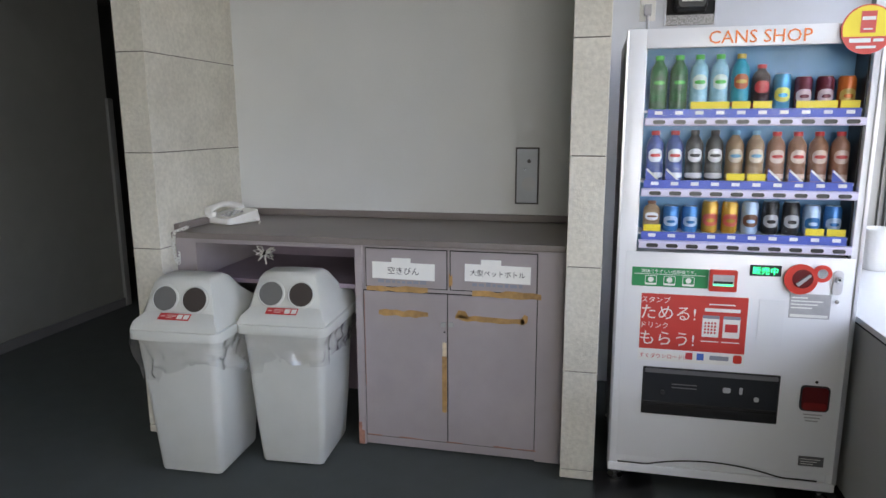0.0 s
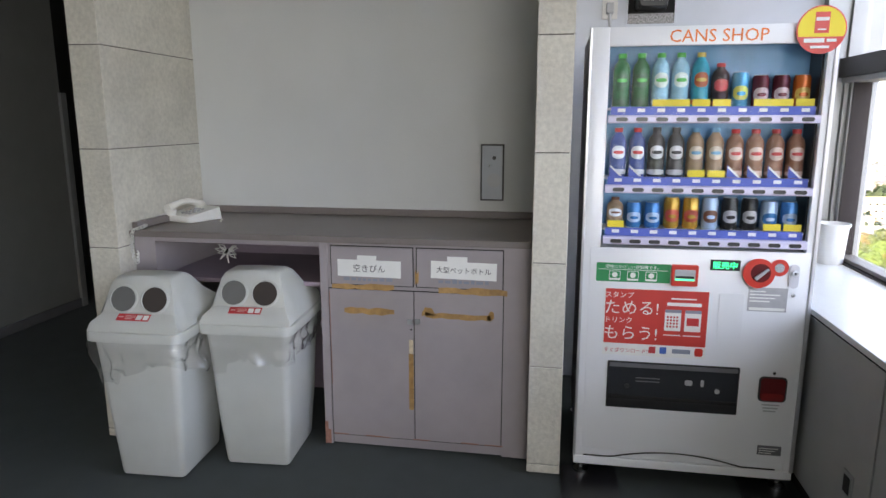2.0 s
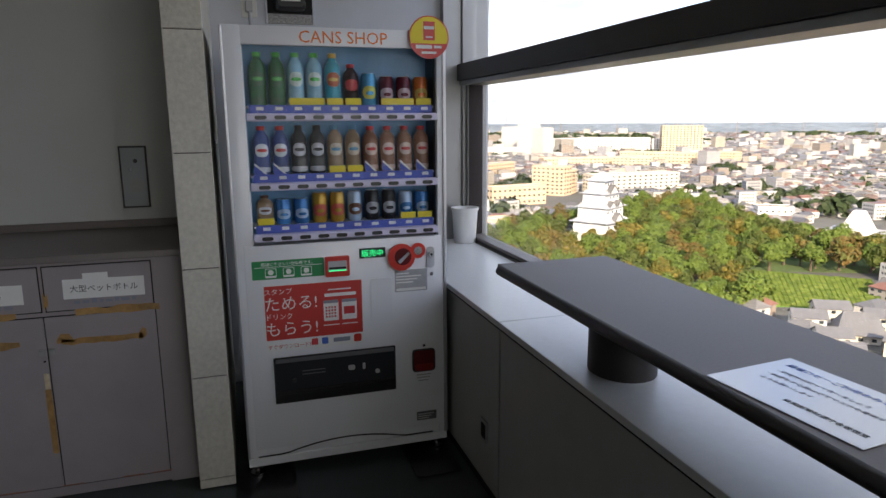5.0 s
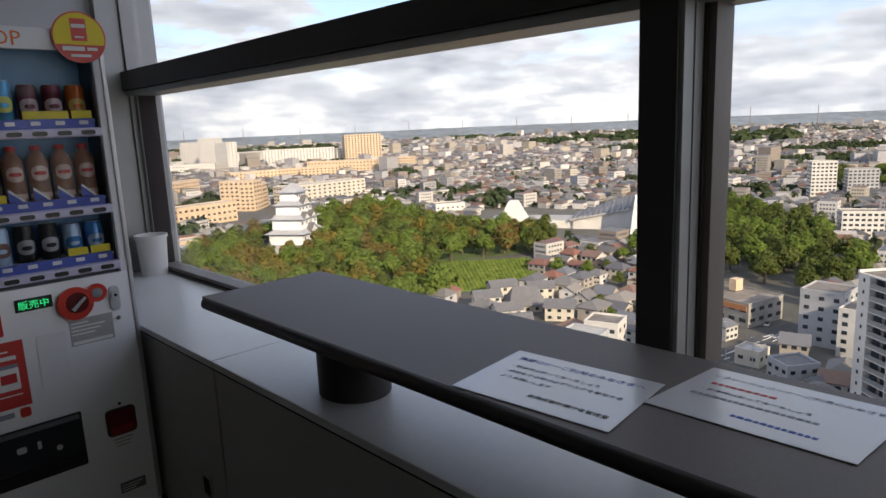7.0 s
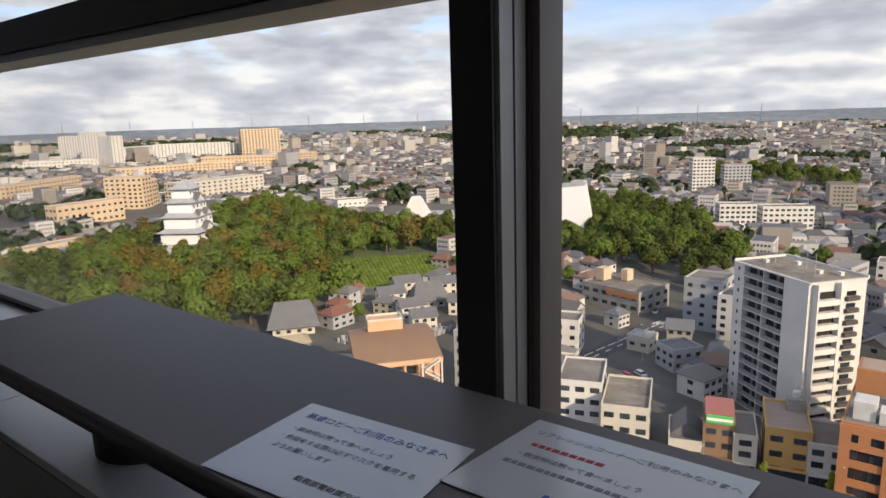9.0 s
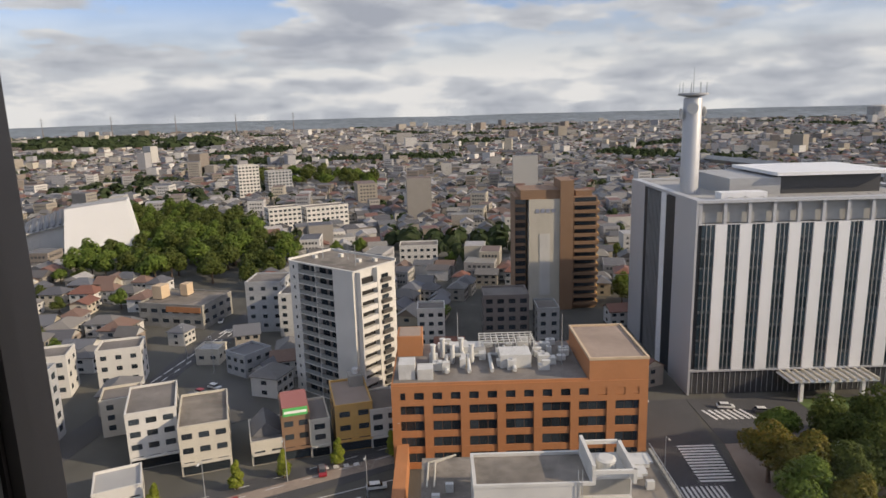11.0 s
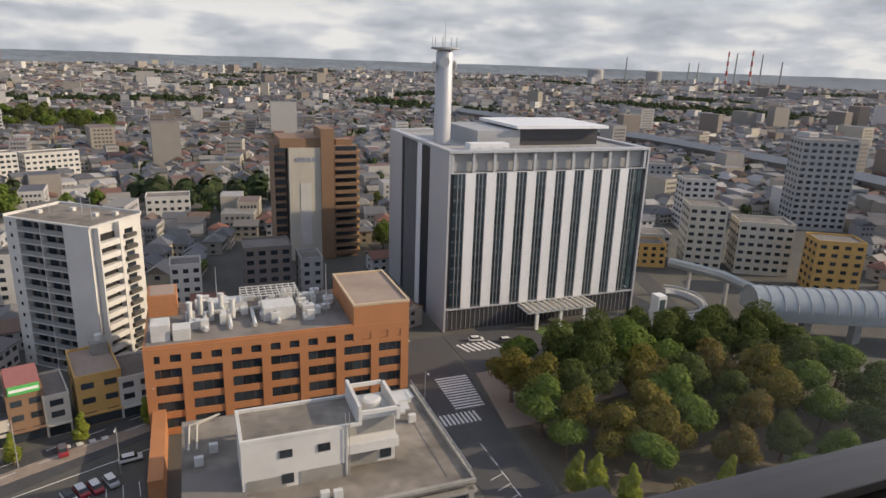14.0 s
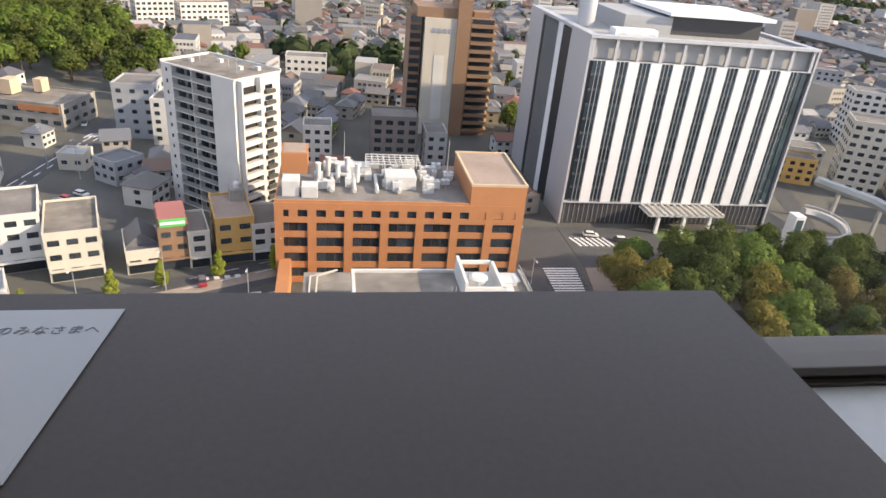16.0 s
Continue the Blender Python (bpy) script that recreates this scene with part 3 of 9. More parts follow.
def counter():
    solid("worktop", Geo().box(-1.945, -0.10, 2.695, BACK - 0.002, 0.966, 0.995).box(-1.945, -0.10, BACK - 0.028, BACK - 0.002, 0.995, 1.03).box(-1.945, -1.915, 2.72, BACK - 0.028, 0.995, 1.03), M["worktop"],
          "taupe laminate worktop with a raised back edge", "worktop", bevel=0.005)
    c = thing("counter_cabinet", (-1.0, 2.73, 0), "worn mauve-painted counter cabinet with drawers, doors and an open bay", "cabinet")
    F = 2.728
    part("end_panel", Geo().box(-1.945, -1.84, F, BACK - 0.01, 0.0, 0.964), M["mauve"], c, "mauve end panel", bevel=0.002)
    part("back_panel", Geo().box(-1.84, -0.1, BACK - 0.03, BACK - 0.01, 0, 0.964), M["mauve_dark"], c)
    part("rail", Geo().box(-1.84, -1.04, F, F + 0.03, 0.942, 0.964), M["mauve"], c)
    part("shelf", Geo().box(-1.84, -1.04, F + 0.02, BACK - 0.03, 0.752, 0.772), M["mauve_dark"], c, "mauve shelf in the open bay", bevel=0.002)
    part("divider", Geo().box(-1.04, -1.004, F - 0.004, BACK - 0.03, 0.0, 0.964), M["mauve"], c, bevel=0.002)
    part("face_frame", Geo().box(-1.004, -0.10, F + 0.004, F + 0.022, 0.05, 0.964), M["mauve"], c)
    part("filler", Geo().box(-0.214, -0.10, F, F + 0.03, 0.0, 0.964), M["mauve"], c)
    part("plinth", Geo().box(-1.004, -0.214, F + 0.012, F + 0.03, 0.0, 0.05), M["mauve"], c, bevel=0.002)
    for x0, x1 in ((-0.986, -0.616), (-0.597, -0.222)):
        part("drawer_gap", Geo().box(x0 - 0.004, x1 + 0.004, F + 0.0015, F + 0.006, 0.772, 0.951), M["gap"], c)
        part("drawer", Geo().box(x0, x1, F - 0.003, F + 0.01, 0.776, 0.947), M["mauve"], c, bevel=0.002)
    for x0, x1 in ((-1.0, -0.613), (-0.609, -0.218)):
        part("door_gap", Geo().box(x0 - 0.003, x1 + 0.003, F + 0.0015, F + 0.006, 0.046, 0.756), M["gap"], c)
        part("door", Geo().box(x0, x1, F - 0.003, F + 0.01, 0.050, 0.752), M["mauve"], c, bevel=0.002)
    # scuffs along the lower edges and the foot of the divider
    rnd = random.Random(4)
    g = Geo()
    x = -0.995
    while x < -0.23:
        l = rnd.uniform(0.02, 0.09)
        if rnd.random() < 0.65:
            g.box(x, x + l, F - 0.0042, F - 0.003, 0.050, 0.052 + rnd.uniform(0.001, 0.006))
        x += l
    tagged(part("chipped_edge", g, M["scuff"], c), kind="stuff")
    part("chipped_foot", Geo().box(-1.04, -1.012, F - 0.0055, F - 0.004, 0.0, 0.07).box(-1.04, -1.025, F - 0.0055, F - 0.004, 0.07, 0.11), M["scuff"], c)
    part("chipped_side", Geo().box(-0.9995, -0.997, F - 0.0042, F - 0.003, 0.3, 0.74), M["scuff"], c)

    def strip(pts, material, name="tape"):
        """A torn piece of tape: upper and lower outline."""
        n = len(pts)
        g = Geo()
        ring = [(x, z) for x, z, _ in pts] + [(x, z) for x, _, z in reversed(pts)]
        g.loft([[(x, F - 0.0032, z) for x, z in ring], [(x, F - 0.0042, z) for x, z in ring]])
        part(name, g, material, c, "brown torn packing tape")

    def torn(x0, x1, z, h, seed, slope=0.0):
        r = random.Random(seed)
        pts = []
        for i in range(9):
            u = i / 8
            pts.append((x0 + (x1 - x0) * u, z + slope * u + h / 2 + r.uniform(-0.2, 0.25) * h, z + slope * u - h / 2 + r.uniform(-0.2, 0.2) * h))
        return pts

    strip(torn(-0.93, -0.70, 0.655, 0.026, 1, 0.0), M["tape"])
    strip(torn(-0.56, -0.27, 0.650, 0.022, 2, -0.004), M["tape"])
    strip([(-0.575, 0.66, 0.645), (-0.56, 0.685, 0.648), (-0.53, 0.682, 0.65), (-0.515, 0.655, 0.645)], M["tape"])
    strip([(-0.285, 0.66, 0.635), (-0.27, 0.682, 0.637), (-0.256, 0.675, 0.65)], M["tape"])
    strip(torn(-0.985, -0.70, 0.766, 0.022, 3), M["tape"])
    strip(torn(-0.50, -0.20, 0.762, 0.026, 5, 0.004), M["tape"])
    strip([(-0.636, 0.465, 0.20), (-0.625, 0.466, 0.195), (-0.614, 0.464, 0.20)], M["tape"])
    strip([(-0.634, 0.53, 0.468), (-0.624, 0.532, 0.466), (-0.615, 0.528, 0.468)], M["tape_pale"])
    strip(torn(-0.604, -0.588, 0.82, 0.05, 7), M["tape"])
    part("latch", Geo().box(-0.640, -0.617, F - 0.010, F - 0.003, 0.604, 0.626), M["alu"], c, "small steel latch", bevel=0.001)
    part("latch", Geo().box(-0.606, -0.583, F - 0.010, F - 0.003, 0.607, 0.629), M["alu"], c, "small steel latch", bevel=0.001)
    part("keyhole", Geo().tube([(0.004, 0), (0.004, 0.004)], (-0.624, F - 0.007, 0.58), "y", 8), M["gap"], c)
    # slips on the drawers
    def slip(x0, x1, z0, z1, tilt, text, size):
        s = thing("paper_sign", ((x0 + x1) / 2, F - 0.006, z0), "white paper slip with printed black characters stuck on a drawer", "sign", "drawer slips")
        cx_, cz_ = (x0 + x1) / 2, (z0 + z1) / 2
        hw, hh = (x1 - x0) / 2, (z1 - z0) / 2
        ca, sa = math.cos(radians(tilt)), math.sin(radians(tilt))
        ring = [(cx_ + ca * a - sa * b, cz_ + sa * a + ca * b) for a, b in ((-hw, -hh), (hw, -hh), (hw, hh), (-hw, hh))]
        part("sheet", Geo().loft([[(x, F - 0.0075, z) for x, z in ring], [(x, F - 0.0065, z) for x, z in ring]]), M["paper"], s)
        m = Matrix.Translation((cx_, F - 0.0078, cz_ - size * 0.36)) @ pose(0, 0, 0, 90, 0, 0) @ pose(0, 0, 0, 0, 0, tilt)
        lettering("text_line", text, size, m, M["ink"], s, 0.0002, "CENTER")
    slip(-0.955, -0.667, 0.813, 0.889, -0.5, "空きびん", 0.037)
    slip(-0.533, -0.247, 0.818, 0.895, -0.8, "大型ペットボトル", 0.030)
    for x0, z0 in ((-0.865, 0.885), (-0.462, 0.893)):
        part("faded_label", Geo().box(x0, x0 + 0.088, F - 0.0050, F - 0.0042, z0, z0 + 0.024), M["paper"], c, "faded white label")
    for x0, x1, zz in ((-0.93, -0.72, 0.800), (-0.50, -0.29, 0.804)):
        g = Geo()
        r = random.Random(int(x0 * 100))
        x = x0
        while x < x1:
            l = r.uniform(0.012, 0.03)
            g.box(x, x + l, F - 0.0046, F - 0.0036, zz - 0.006, zz + r.uniform(0.004, 0.016))
            x += l + 0.008
        part("old_lettering", g, M["ink_pale"], c, "old dark characters half hidden under the slip")


def wall_panel():
    p = thing("wall_plate", (-0.335, BACK, 1.085), "grey metal intercom plate screwed to the wall", "wall plate")
    part("frame", Geo().box(-0.392, -0.272, BACK - 0.010, BACK, 1.085, 1.374), M["alu_dark"], p, bevel=0.002)
    part("plate", Geo().box(-0.384, -0.280, BACK - 0.014, BACK - 0.009, 1.093, 1.366), mat("plate_metal", (0.34, 0.36, 0.38), 0.45, 0.4, grain=0.05), p, bevel=0.001)
    part("grille", Geo().tube([(0.036, 0), (0.034, 0.004)], (-0.322, BACK - 0.016, 1.19), "y", 24), M["alu"], p)
    part("button", Geo().tube([(0.010, 0), (0.009, 0.006)], (-0.322, BACK - 0.02, 1.305), "y", 14), M["alu_dark"], p)
    part("keyhole", Geo().tube([(0.006, 0), (0.005, 0.005)], (-0.345, BACK - 0.019, 1.265), "y", 10), M["steel"], p)


def litter_bin(x, y, turn, bag_seed, bulge):
    """A swing-free recycling bin: tapered body, hooded lid with two round holes, and a clear bag turned over the rim. Built at the origin."""
    b = thing("recycling_bin", (0, 0, 0), "grey plastic recycling bin with two round holes and a clear bag", "bin", "recycling bins")
    rings = []
    for z, hw, hd, r in ((0.0, 0.140, 0.165, 0.02), (0.012, 0.145, 0.170, 0.025), (0.25, 0.160 + bulge, 0.187, 0.03), (0.50, 0.176, 0.203, 0.035), (0.645, 0.186, 0.215, 0.04)):
        rings.append([(px, py, z) for px, py in rounded(-hw, hw, 0.17 - hd, 0.17 + hd, r)])
    part("body", Geo().loft(rings), M["bin"], b, smooth=True)
    part("rim", Geo().prism(rounded(-0.205, 0.205, -0.068, 0.408, 0.04), 0.645, 0.688), M["bin"], b, bevel=0.006, smooth=True)
    # hood: a wedge that leans back at the front and falls in a curve to the rear
    prof = [(-0.055, 0.688), (-0.04, 0.725), (0.005, 0.755), (0.045, 0.885), (0.065, 0.902), (0.17, 0.902), (0.21, 0.885), (0.26, 0.82), (0.32, 0.775), (0.385, 0.745), (0.398, 0.688)]
    ws = [0.195, 0.192, 0.165, 0.135, 0.128, 0.128, 0.135, 0.160, 0.175, 0.186, 0.192]
    g = Geo()
    rings = []
    for (yy, zz), w in zip(prof, ws):
        low_z = 0.688
        zz = max(zz, low_z + 0.001)
        w0 = 0.193
        rings.append([(-w0, yy, low_z), (-(w0 * 0.35 + w * 0.65), yy, low_z + (zz - low_z) * 0.6), (-w * 0.96, yy, low_z + (zz - low_z) * 0.95), (-w * 0.86, yy, zz), (0, yy, zz + 0.004), (w * 0.86, yy, zz), (w * 0.96, yy, low_z + (zz - low_z) * 0.95), (w0 * 0.35 + w * 0.65, yy, low_z + (zz - low_z) * 0.6), (w0, yy, low_z)])
    part("hood", g.loft(rings), M["bin"], b, bevel=0.0, smooth=True)
    # two holes on the leaning face: collar and a disc with painted shade, left lighter
    for sx in (-0.068, 0.068):
        n = Vector((0, -0.956, 0.294))
        c = Vector((sx, 0.022, 0.812))
        u, v = Vector((1, 0, 0)), Vector((0, 0.294, 0.956))
        def ring(r, d):
            return [c + n * d + u * (r * math.cos(t)) + v * (r * math.sin(t)) for t in (2 * math.pi * k / 28 for k in range(28))]
        hole = part("hole_collar", Geo().loft([ring(0.064, -0.006), ring(0.062, 0.005), ring(0.055, 0.007), ring(0.053, 0.004)], False), M["bin"], b, smooth=True)
        part("hole", Geo().loft([ring(0.0545, 0.0035), ring(0.0545, 0.0045)]), M["bin_dark"] if sx > 0 else M["bin_hole"], hole, "dark inside of the hole")
    # sticker under the holes
    n = Vector((0, -0.555, 0.832))
    g = Geo()
    c = Vector((0.0, -0.020, 0.742))
    def lie(x0, x1, v0, v1, d):
        s = Vector((0, 0.832, 0.555))
        q = [c + Vector((px, 0, 0)) + s * pv + n * d for px, pv in ((x0, v0), (x1, v0), (x1, v1), (x0, v1))]
        q2 = [p - n * 0.0015 for p in q]
        return [q2, q]
    st = part("sticker", Geo().loft(lie(-0.075, 0.065, -0.018, 0.018, 0.004)), M["red"], b, "red sticker with white marks")
    part("mark", Geo().loft(lie(0.008, 0.032, -0.012, 0.012, 0.0048)).loft(lie(0.038, 0.060, -0.012, 0.012, 0.0048)), M["paper"], st)
    part("bars", Geo().loft(lie(-0.040, 0.002, 0.006, 0.009, 0.0048)).loft(lie(-0.040, 0.002, -0.001, 0.002, 0.0048)).loft(lie(-0.040, -0.008, -0.009, -0.006, 0.0048)).loft(lie(-0.068, -0.048, -0.002, 0.004, 0.0048)), M["sticker_ink"], st)
    # the bag: a crumpled skirt
    r = random.Random(bag_seed)
    outline = rounded(-0.205, 0.205, -0.07, 0.41, 0.05, 6)
    dense = []
    for i in range(len(outline)):
        a, q = Vector(outline[i]), Vector(outline[(i + 1) % len(outline)])
        k = max(1, int((q - a).length / 0.016))
        dense += [a.lerp(q, j / k) for j in range(k)]
    nn = len(dense)
    rows = []
    for lvl in range(9):
        u = lvl / 8
        ring_ = []
        for i, p in enumerate(dense):
            d = p - Vector((0, 0.17))
            crumple = noise.noise(Vector((i * 0.35, u * 3.0, bag_seed))) * 0.014 + noise.noise(Vector((i * 0.11, u * 1.5, bag_seed + 9))) * 0.022
            out = 1.02 - 0.09 * u + 1.7 * crumple / 0.2 * (0.25 + u)
            hem = 0.135 + 0.05 * noise.noise(Vector((i * 0.07, 0, bag_seed + 3))) + (0.05 if p.x < -0.1 else 0)
            ring_.append((d.x * out, 0.17 + d.y * out, 0.648 - hem * u))
        rows.append(ring_)
    bag = part("bag", Geo().loft(rows, False), M["film"], b, "crumpled clear plastic bag", smooth=True)
    bag.visible_shadow = False
    b.matrix_basis = pose(x, y, 0, 0, 0, turn) @ Matrix.Diagonal((1, 1, 0.955, 1))
    return b


def telephone():
    px, py, pz = -1.83, 3.05, 0.995
    t = thing("telephone", (px, py, pz), "ivory push-button desk telephone with a coiled cord", "telephone")
    ca, sa = math.cos(radians(-22)), math.sin(radians(-22))
    def tr(x, y, z):
        return (px + ca * x - sa * y, py + sa * x + ca * y, pz + z)
    rings = [[tr(x, y, z) for x, y in rounded(-0.10 + i, 0.10 - i, -0.10 + i, 0.11 - i, 0.02)] for z, i in ((0.0, 0.006), (0.006, 0.0), (0.022, 0.002))]
    rings.append([tr(x, y, 0.030 + 0.16 * (y + 0.1)) for x, y in rounded(-0.094, 0.094, -0.094, 0.104, 0.02)])
    body = part("base", Geo().loft(rings), M["phone"], t, smooth=True)
    keys = Geo()
    for i in range(3):
        for j in range(4):
            x, y = 0.005 + i * 0.026, -0.06 + j * 0.026
            keys.loft([[tr(a, b, 0.034 + 0.16 * (b + 0.1)) for a, b in rounded(x - 0.008, x + 0.008, y - 0.007, y + 0.007, 0.002, 1)], [tr(a, b, 0.041 + 0.16 * (b + 0.1)) for a, b in rounded(x - 0.007, x + 0.007, y - 0.006, y + 0.006, 0.002, 1)]])
    part("keys", keys, M["grey"], t, "rows of small keys")
    # handset across the left side
    h = Geo()
    rings = []
    for k in range(13):
        u = k / 12
        y = -0.105 + 0.21 * u
        z = 0.062 + 0.028 * math.sin(math.pi * u)
        r = 0.019 + 0.010 * (abs(u - 0.5) * 2) ** 3
        rings.append([tr(-0.055 + r * math.cos(a), y, z + 0.8 * r * math.sin(a)) for a in (2 * math.pi * i / 12 for i in range(12))])
    h.loft(rings)
    for y in (-0.085, 0.085):
        h.tube([(0.026, 0), (0.027, 0.03)], tr(-0.055, y, 0.028), "z", 14)
    part("handset", h, M["phone"], t, smooth=True)
    # coiled cord that hangs over the counter's edge
    pts = []
    path = [Vector(tr(-0.055, -0.10, 0.05)), Vector(tr(-0.07, -0.17, 0.012)), Vector((-1.905, 2.74, 1.004)), Vector((-1.92, 2.685, 0.995)), Vector((-1.922, 2.675, 0.93)), Vector((-1.915, 2.675, 0.86)), Vector((-1.90, 2.675, 0.85)), Vector((-1.898, 2.678, 0.90))]
    fine_path = []
    for a, b in zip(path, path[1:]):
        k = max(2, int((b - a).length / 0.0022))
        fine_path += [a.lerp(b, i / k) for i in range(k)]
    for i, p in enumerate(fine_path):
        a = i * 1.05
        pts.append(p + Vector((0.007 * math.cos(a), 0.003 * math.sin(a * 0.5), 0.007 * math.sin(a))))
    part("cord", Geo().rod(pts[::1], 0.003, 4), M["phone"], t, "coiled ivory cord", smooth=True)
    # line lead
    part("lead", Geo().rod([tr(0.09, 0.05, 0.02), tr(0.14, 0.07, 0.004), tr(0.17, 0.03, 0.003), tr(0.19, 0.02, 0.003)], 0.0025, 5), M["phone"], t)


def cable_bundle():
    c = thing("cable_bundle", (-1.66, 3.08, 0.772), "tied bundle of pale telephone cable on the shelf", "cable")
    r = random.Random(8)
    o = Vector((-1.655, 3.05, 0.835))
    for k in range(9):
        a = radians(-60 + k * 37)
        l = r.uniform(0.055, 0.10)
        e = o + Vector((math.cos(a) * l, r.uniform(-0.03, 0.03), abs(math.sin(a)) * 0.045 * (1 if k % 2 else -1)))
        e.z = max(e.z, 0.777)
        side = Vector((0, 0.012, 0.012))
        part("loop", Geo().rod([o, o.lerp(e, 0.5) + side, e, o.lerp(e, 0.5) - side * 0.5, o], 0.0032, 5), M["phone"], c, smooth=True)
    part("tie", Geo().rod([o + Vector((-0.008, 0, -0.008)), o + Vector((0.008, 0, 0.008))], 0.009, 6), M["gap"], c)
    part("stand", Geo().rod([o, (-1.65, 3.05, 0.776)], 0.004, 5), M["phone"], c)
    part("outlet", Geo().box(-1.545, -1.515, BACK - 0.037, BACK - 0.03, 0.84, 0.93), M["phone"], bpy.data.objects["counter_cabinet"], "ivory cable outlet")


def standing_table():
    t = thing("window_table", (1.12, 0.8, 0.775), "narrow charcoal laminate standing table on stout dark legs", "table")
    prof = []
    # section across the top: flat with a bull-nosed front edge
    for k in range(9):
        a = radians(90 + 180 * k / 8)
        prof.append((0.932 + 0.017 * math.cos(a), 0.998 + 0.017 * math.sin(a)))
    part("tabletop", Geo().box(0.932, 1.335, -0.32, 1.945, 0.981, 1.015), M["table"], t)
    part("edging", Geo().loft([[(x, -0.32, z) for x, z in prof], [(x, 1.92, z) for x, z in prof], [(x + 0.012, 1.942, z) for x, z in prof]]), M["table_edge"], t, "black rounded edging", smooth=True)
    part("end_edging", Geo().box(0.945, 1.335, 1.945, 1.955, 0.983, 1.013), M["table_edge"], t, bevel=0.003)
    for yc in (1.53, 0.22):
        ring = [(1.15 + 0.095 * math.cos(a), yc + 0.105 * math.sin(a)) for a in (2 * math.pi * i / 24 for i in range(24))]
        part("leg", Geo().prism(ring, 0.775, 0.981), M["table_edge"], t, smooth=True)


def notice(corner, along, side, lines, label):
    """A laminated sheet lying on the table: corner, unit vector along the lines, unit vector down the page."""
    z = 1.0165
    s = thing("laminated_notice", (corner[0], corner[1], z), label, "notice", "laminated notices")
    a, d = Vector((*along, 0)).normalized(), Vector((*side, 0)).normalized()
    o = Vector((*corner, z))
    W, Hh = 0.303, 0.216
    def quad(x0, x1, y0, y1, h):
        return [o + a * x + d * y + Vector((0, 0, h)) for x, y in ((x0, y1), (x1, y1), (x1, y0), (x0, y0))]
    part("film", Geo().loft([quad(0, W, 0, Hh, 0), quad(0, W, 0, Hh, 0.0008)]), M["laminate"], s, "clear laminating film")
    part("sheet", Geo().loft([quad(0.004, W - 0.004, 0.004, Hh - 0.004, 0.0006), quad(0.004, W - 0.004, 0.004, Hh - 0.004, 0.0010)]), M["laminate"], s)
    m3 = Matrix((a, -d, Vector((0, 0, 1)))).transposed().to_4x4()
    for text, size, x, y, ink in lines:
        p = o + a * x + d * y + Vector((0, 0, 0.0013))
        if text:
            lettering("text_line", text, size, Matrix.Translation(p) @ m3, M[ink], s, 0.0001)
        else:
            g = Geo()
            xx = x
            r = random.Random(int(y * 1000))
            while xx < size:
                w = r.uniform(0.006, 0.012)
                g.loft([quad(xx, xx + w, y - 0.008, y, 0.0010), quad(xx, xx + w, y - 0.008, y, 0.0014)])
                xx += w + 0.0025
            part("printed_bars", g, M[ink], s)


def bucket():
    b = thing("bucket", (1.385, 3.57, 0.775), "white plastic bucket standing on the window sill", "bucket")
    c = (1.385, 3.57, 0.775)
    part("pail", Geo().tube([(0.062, 0.0), (0.064, 0.004), (0.075, 0.19), (0.082, 0.192), (0.082, 0.206), (0.075, 0.206), (0.072, 0.19), (0.06, 0.02)], c, "z", 28), M["bucket"], b, smooth=True)


room()
stone_pillar(-0.097, 0.043, 3.76, "buff stone-clad pillar beside the vending machine")
stone_pillar(-2.097, -1.952, 3.38, "buff stone-clad pillar at the end of the counter")
window_wall()
counter()
wall_panel()
M["bin_hole"] = mat("bin_hole_shade_pale", (0.13, 0.13, 0.125), 0.7, grain=0.1)
M["sticker_ink"] = mat("pale_sticker_ink", (0.72, 0.45, 0.42), 0.5, grain=0)
M["laminate"] = mat("laminated_paper", (0.74, 0.75, 0.76), 0.22, grain=0.02, scale=10, stain=0.02, coat=0.6)
litter_bin(-1.672, 2.318, 2.0, 1, 0.0)
litter_bin(-1.272, 2.485, 3.0, 5, 0.004)
telephone()
cable_bundle()
standing_table()
notice((1.149, 0.948), (0.08, -1.0), (-1.0, -0.10), [("展望ロビーご利用のみなさまへ", 0.0185, 0.025, 0.042, "ink_blue"), ("・飲食時は黙って食べましょう", 0.0135, 0.03, 0.080, "ink_pale"), ("・会話をする際は必ずマスクを着用する", 0.0135, 0.03, 0.105, "ink_pale"), ("ようお願いします", 0.0135, 0.042, 0.130, "ink_pale"), ("総務部管財課庁舎管理室", 0.0135, 0.135, 0.18, "ink")], "white laminated notice with blue and black Japanese print")
notice((1.300, 0.618), (0.01, -1.0), (-1.0, 0.10), [("リフレッシュコーナーご利用のみなさまへ", 0.0145, 0.02, 0.040, "ink_pale"), ("", 0.13, 0.035, 0.075, "ink_red"), ("・飲食時は黙って食べましょう", 0.0125, 0.03, 0.105, "ink_pale"), ("", 0.22, 0.03, 0.130, "ink_pale"), ("", 0.24, 0.12, 0.18, "ink_blue")], "white laminated notice with red and blue Japanese print")
bucket()

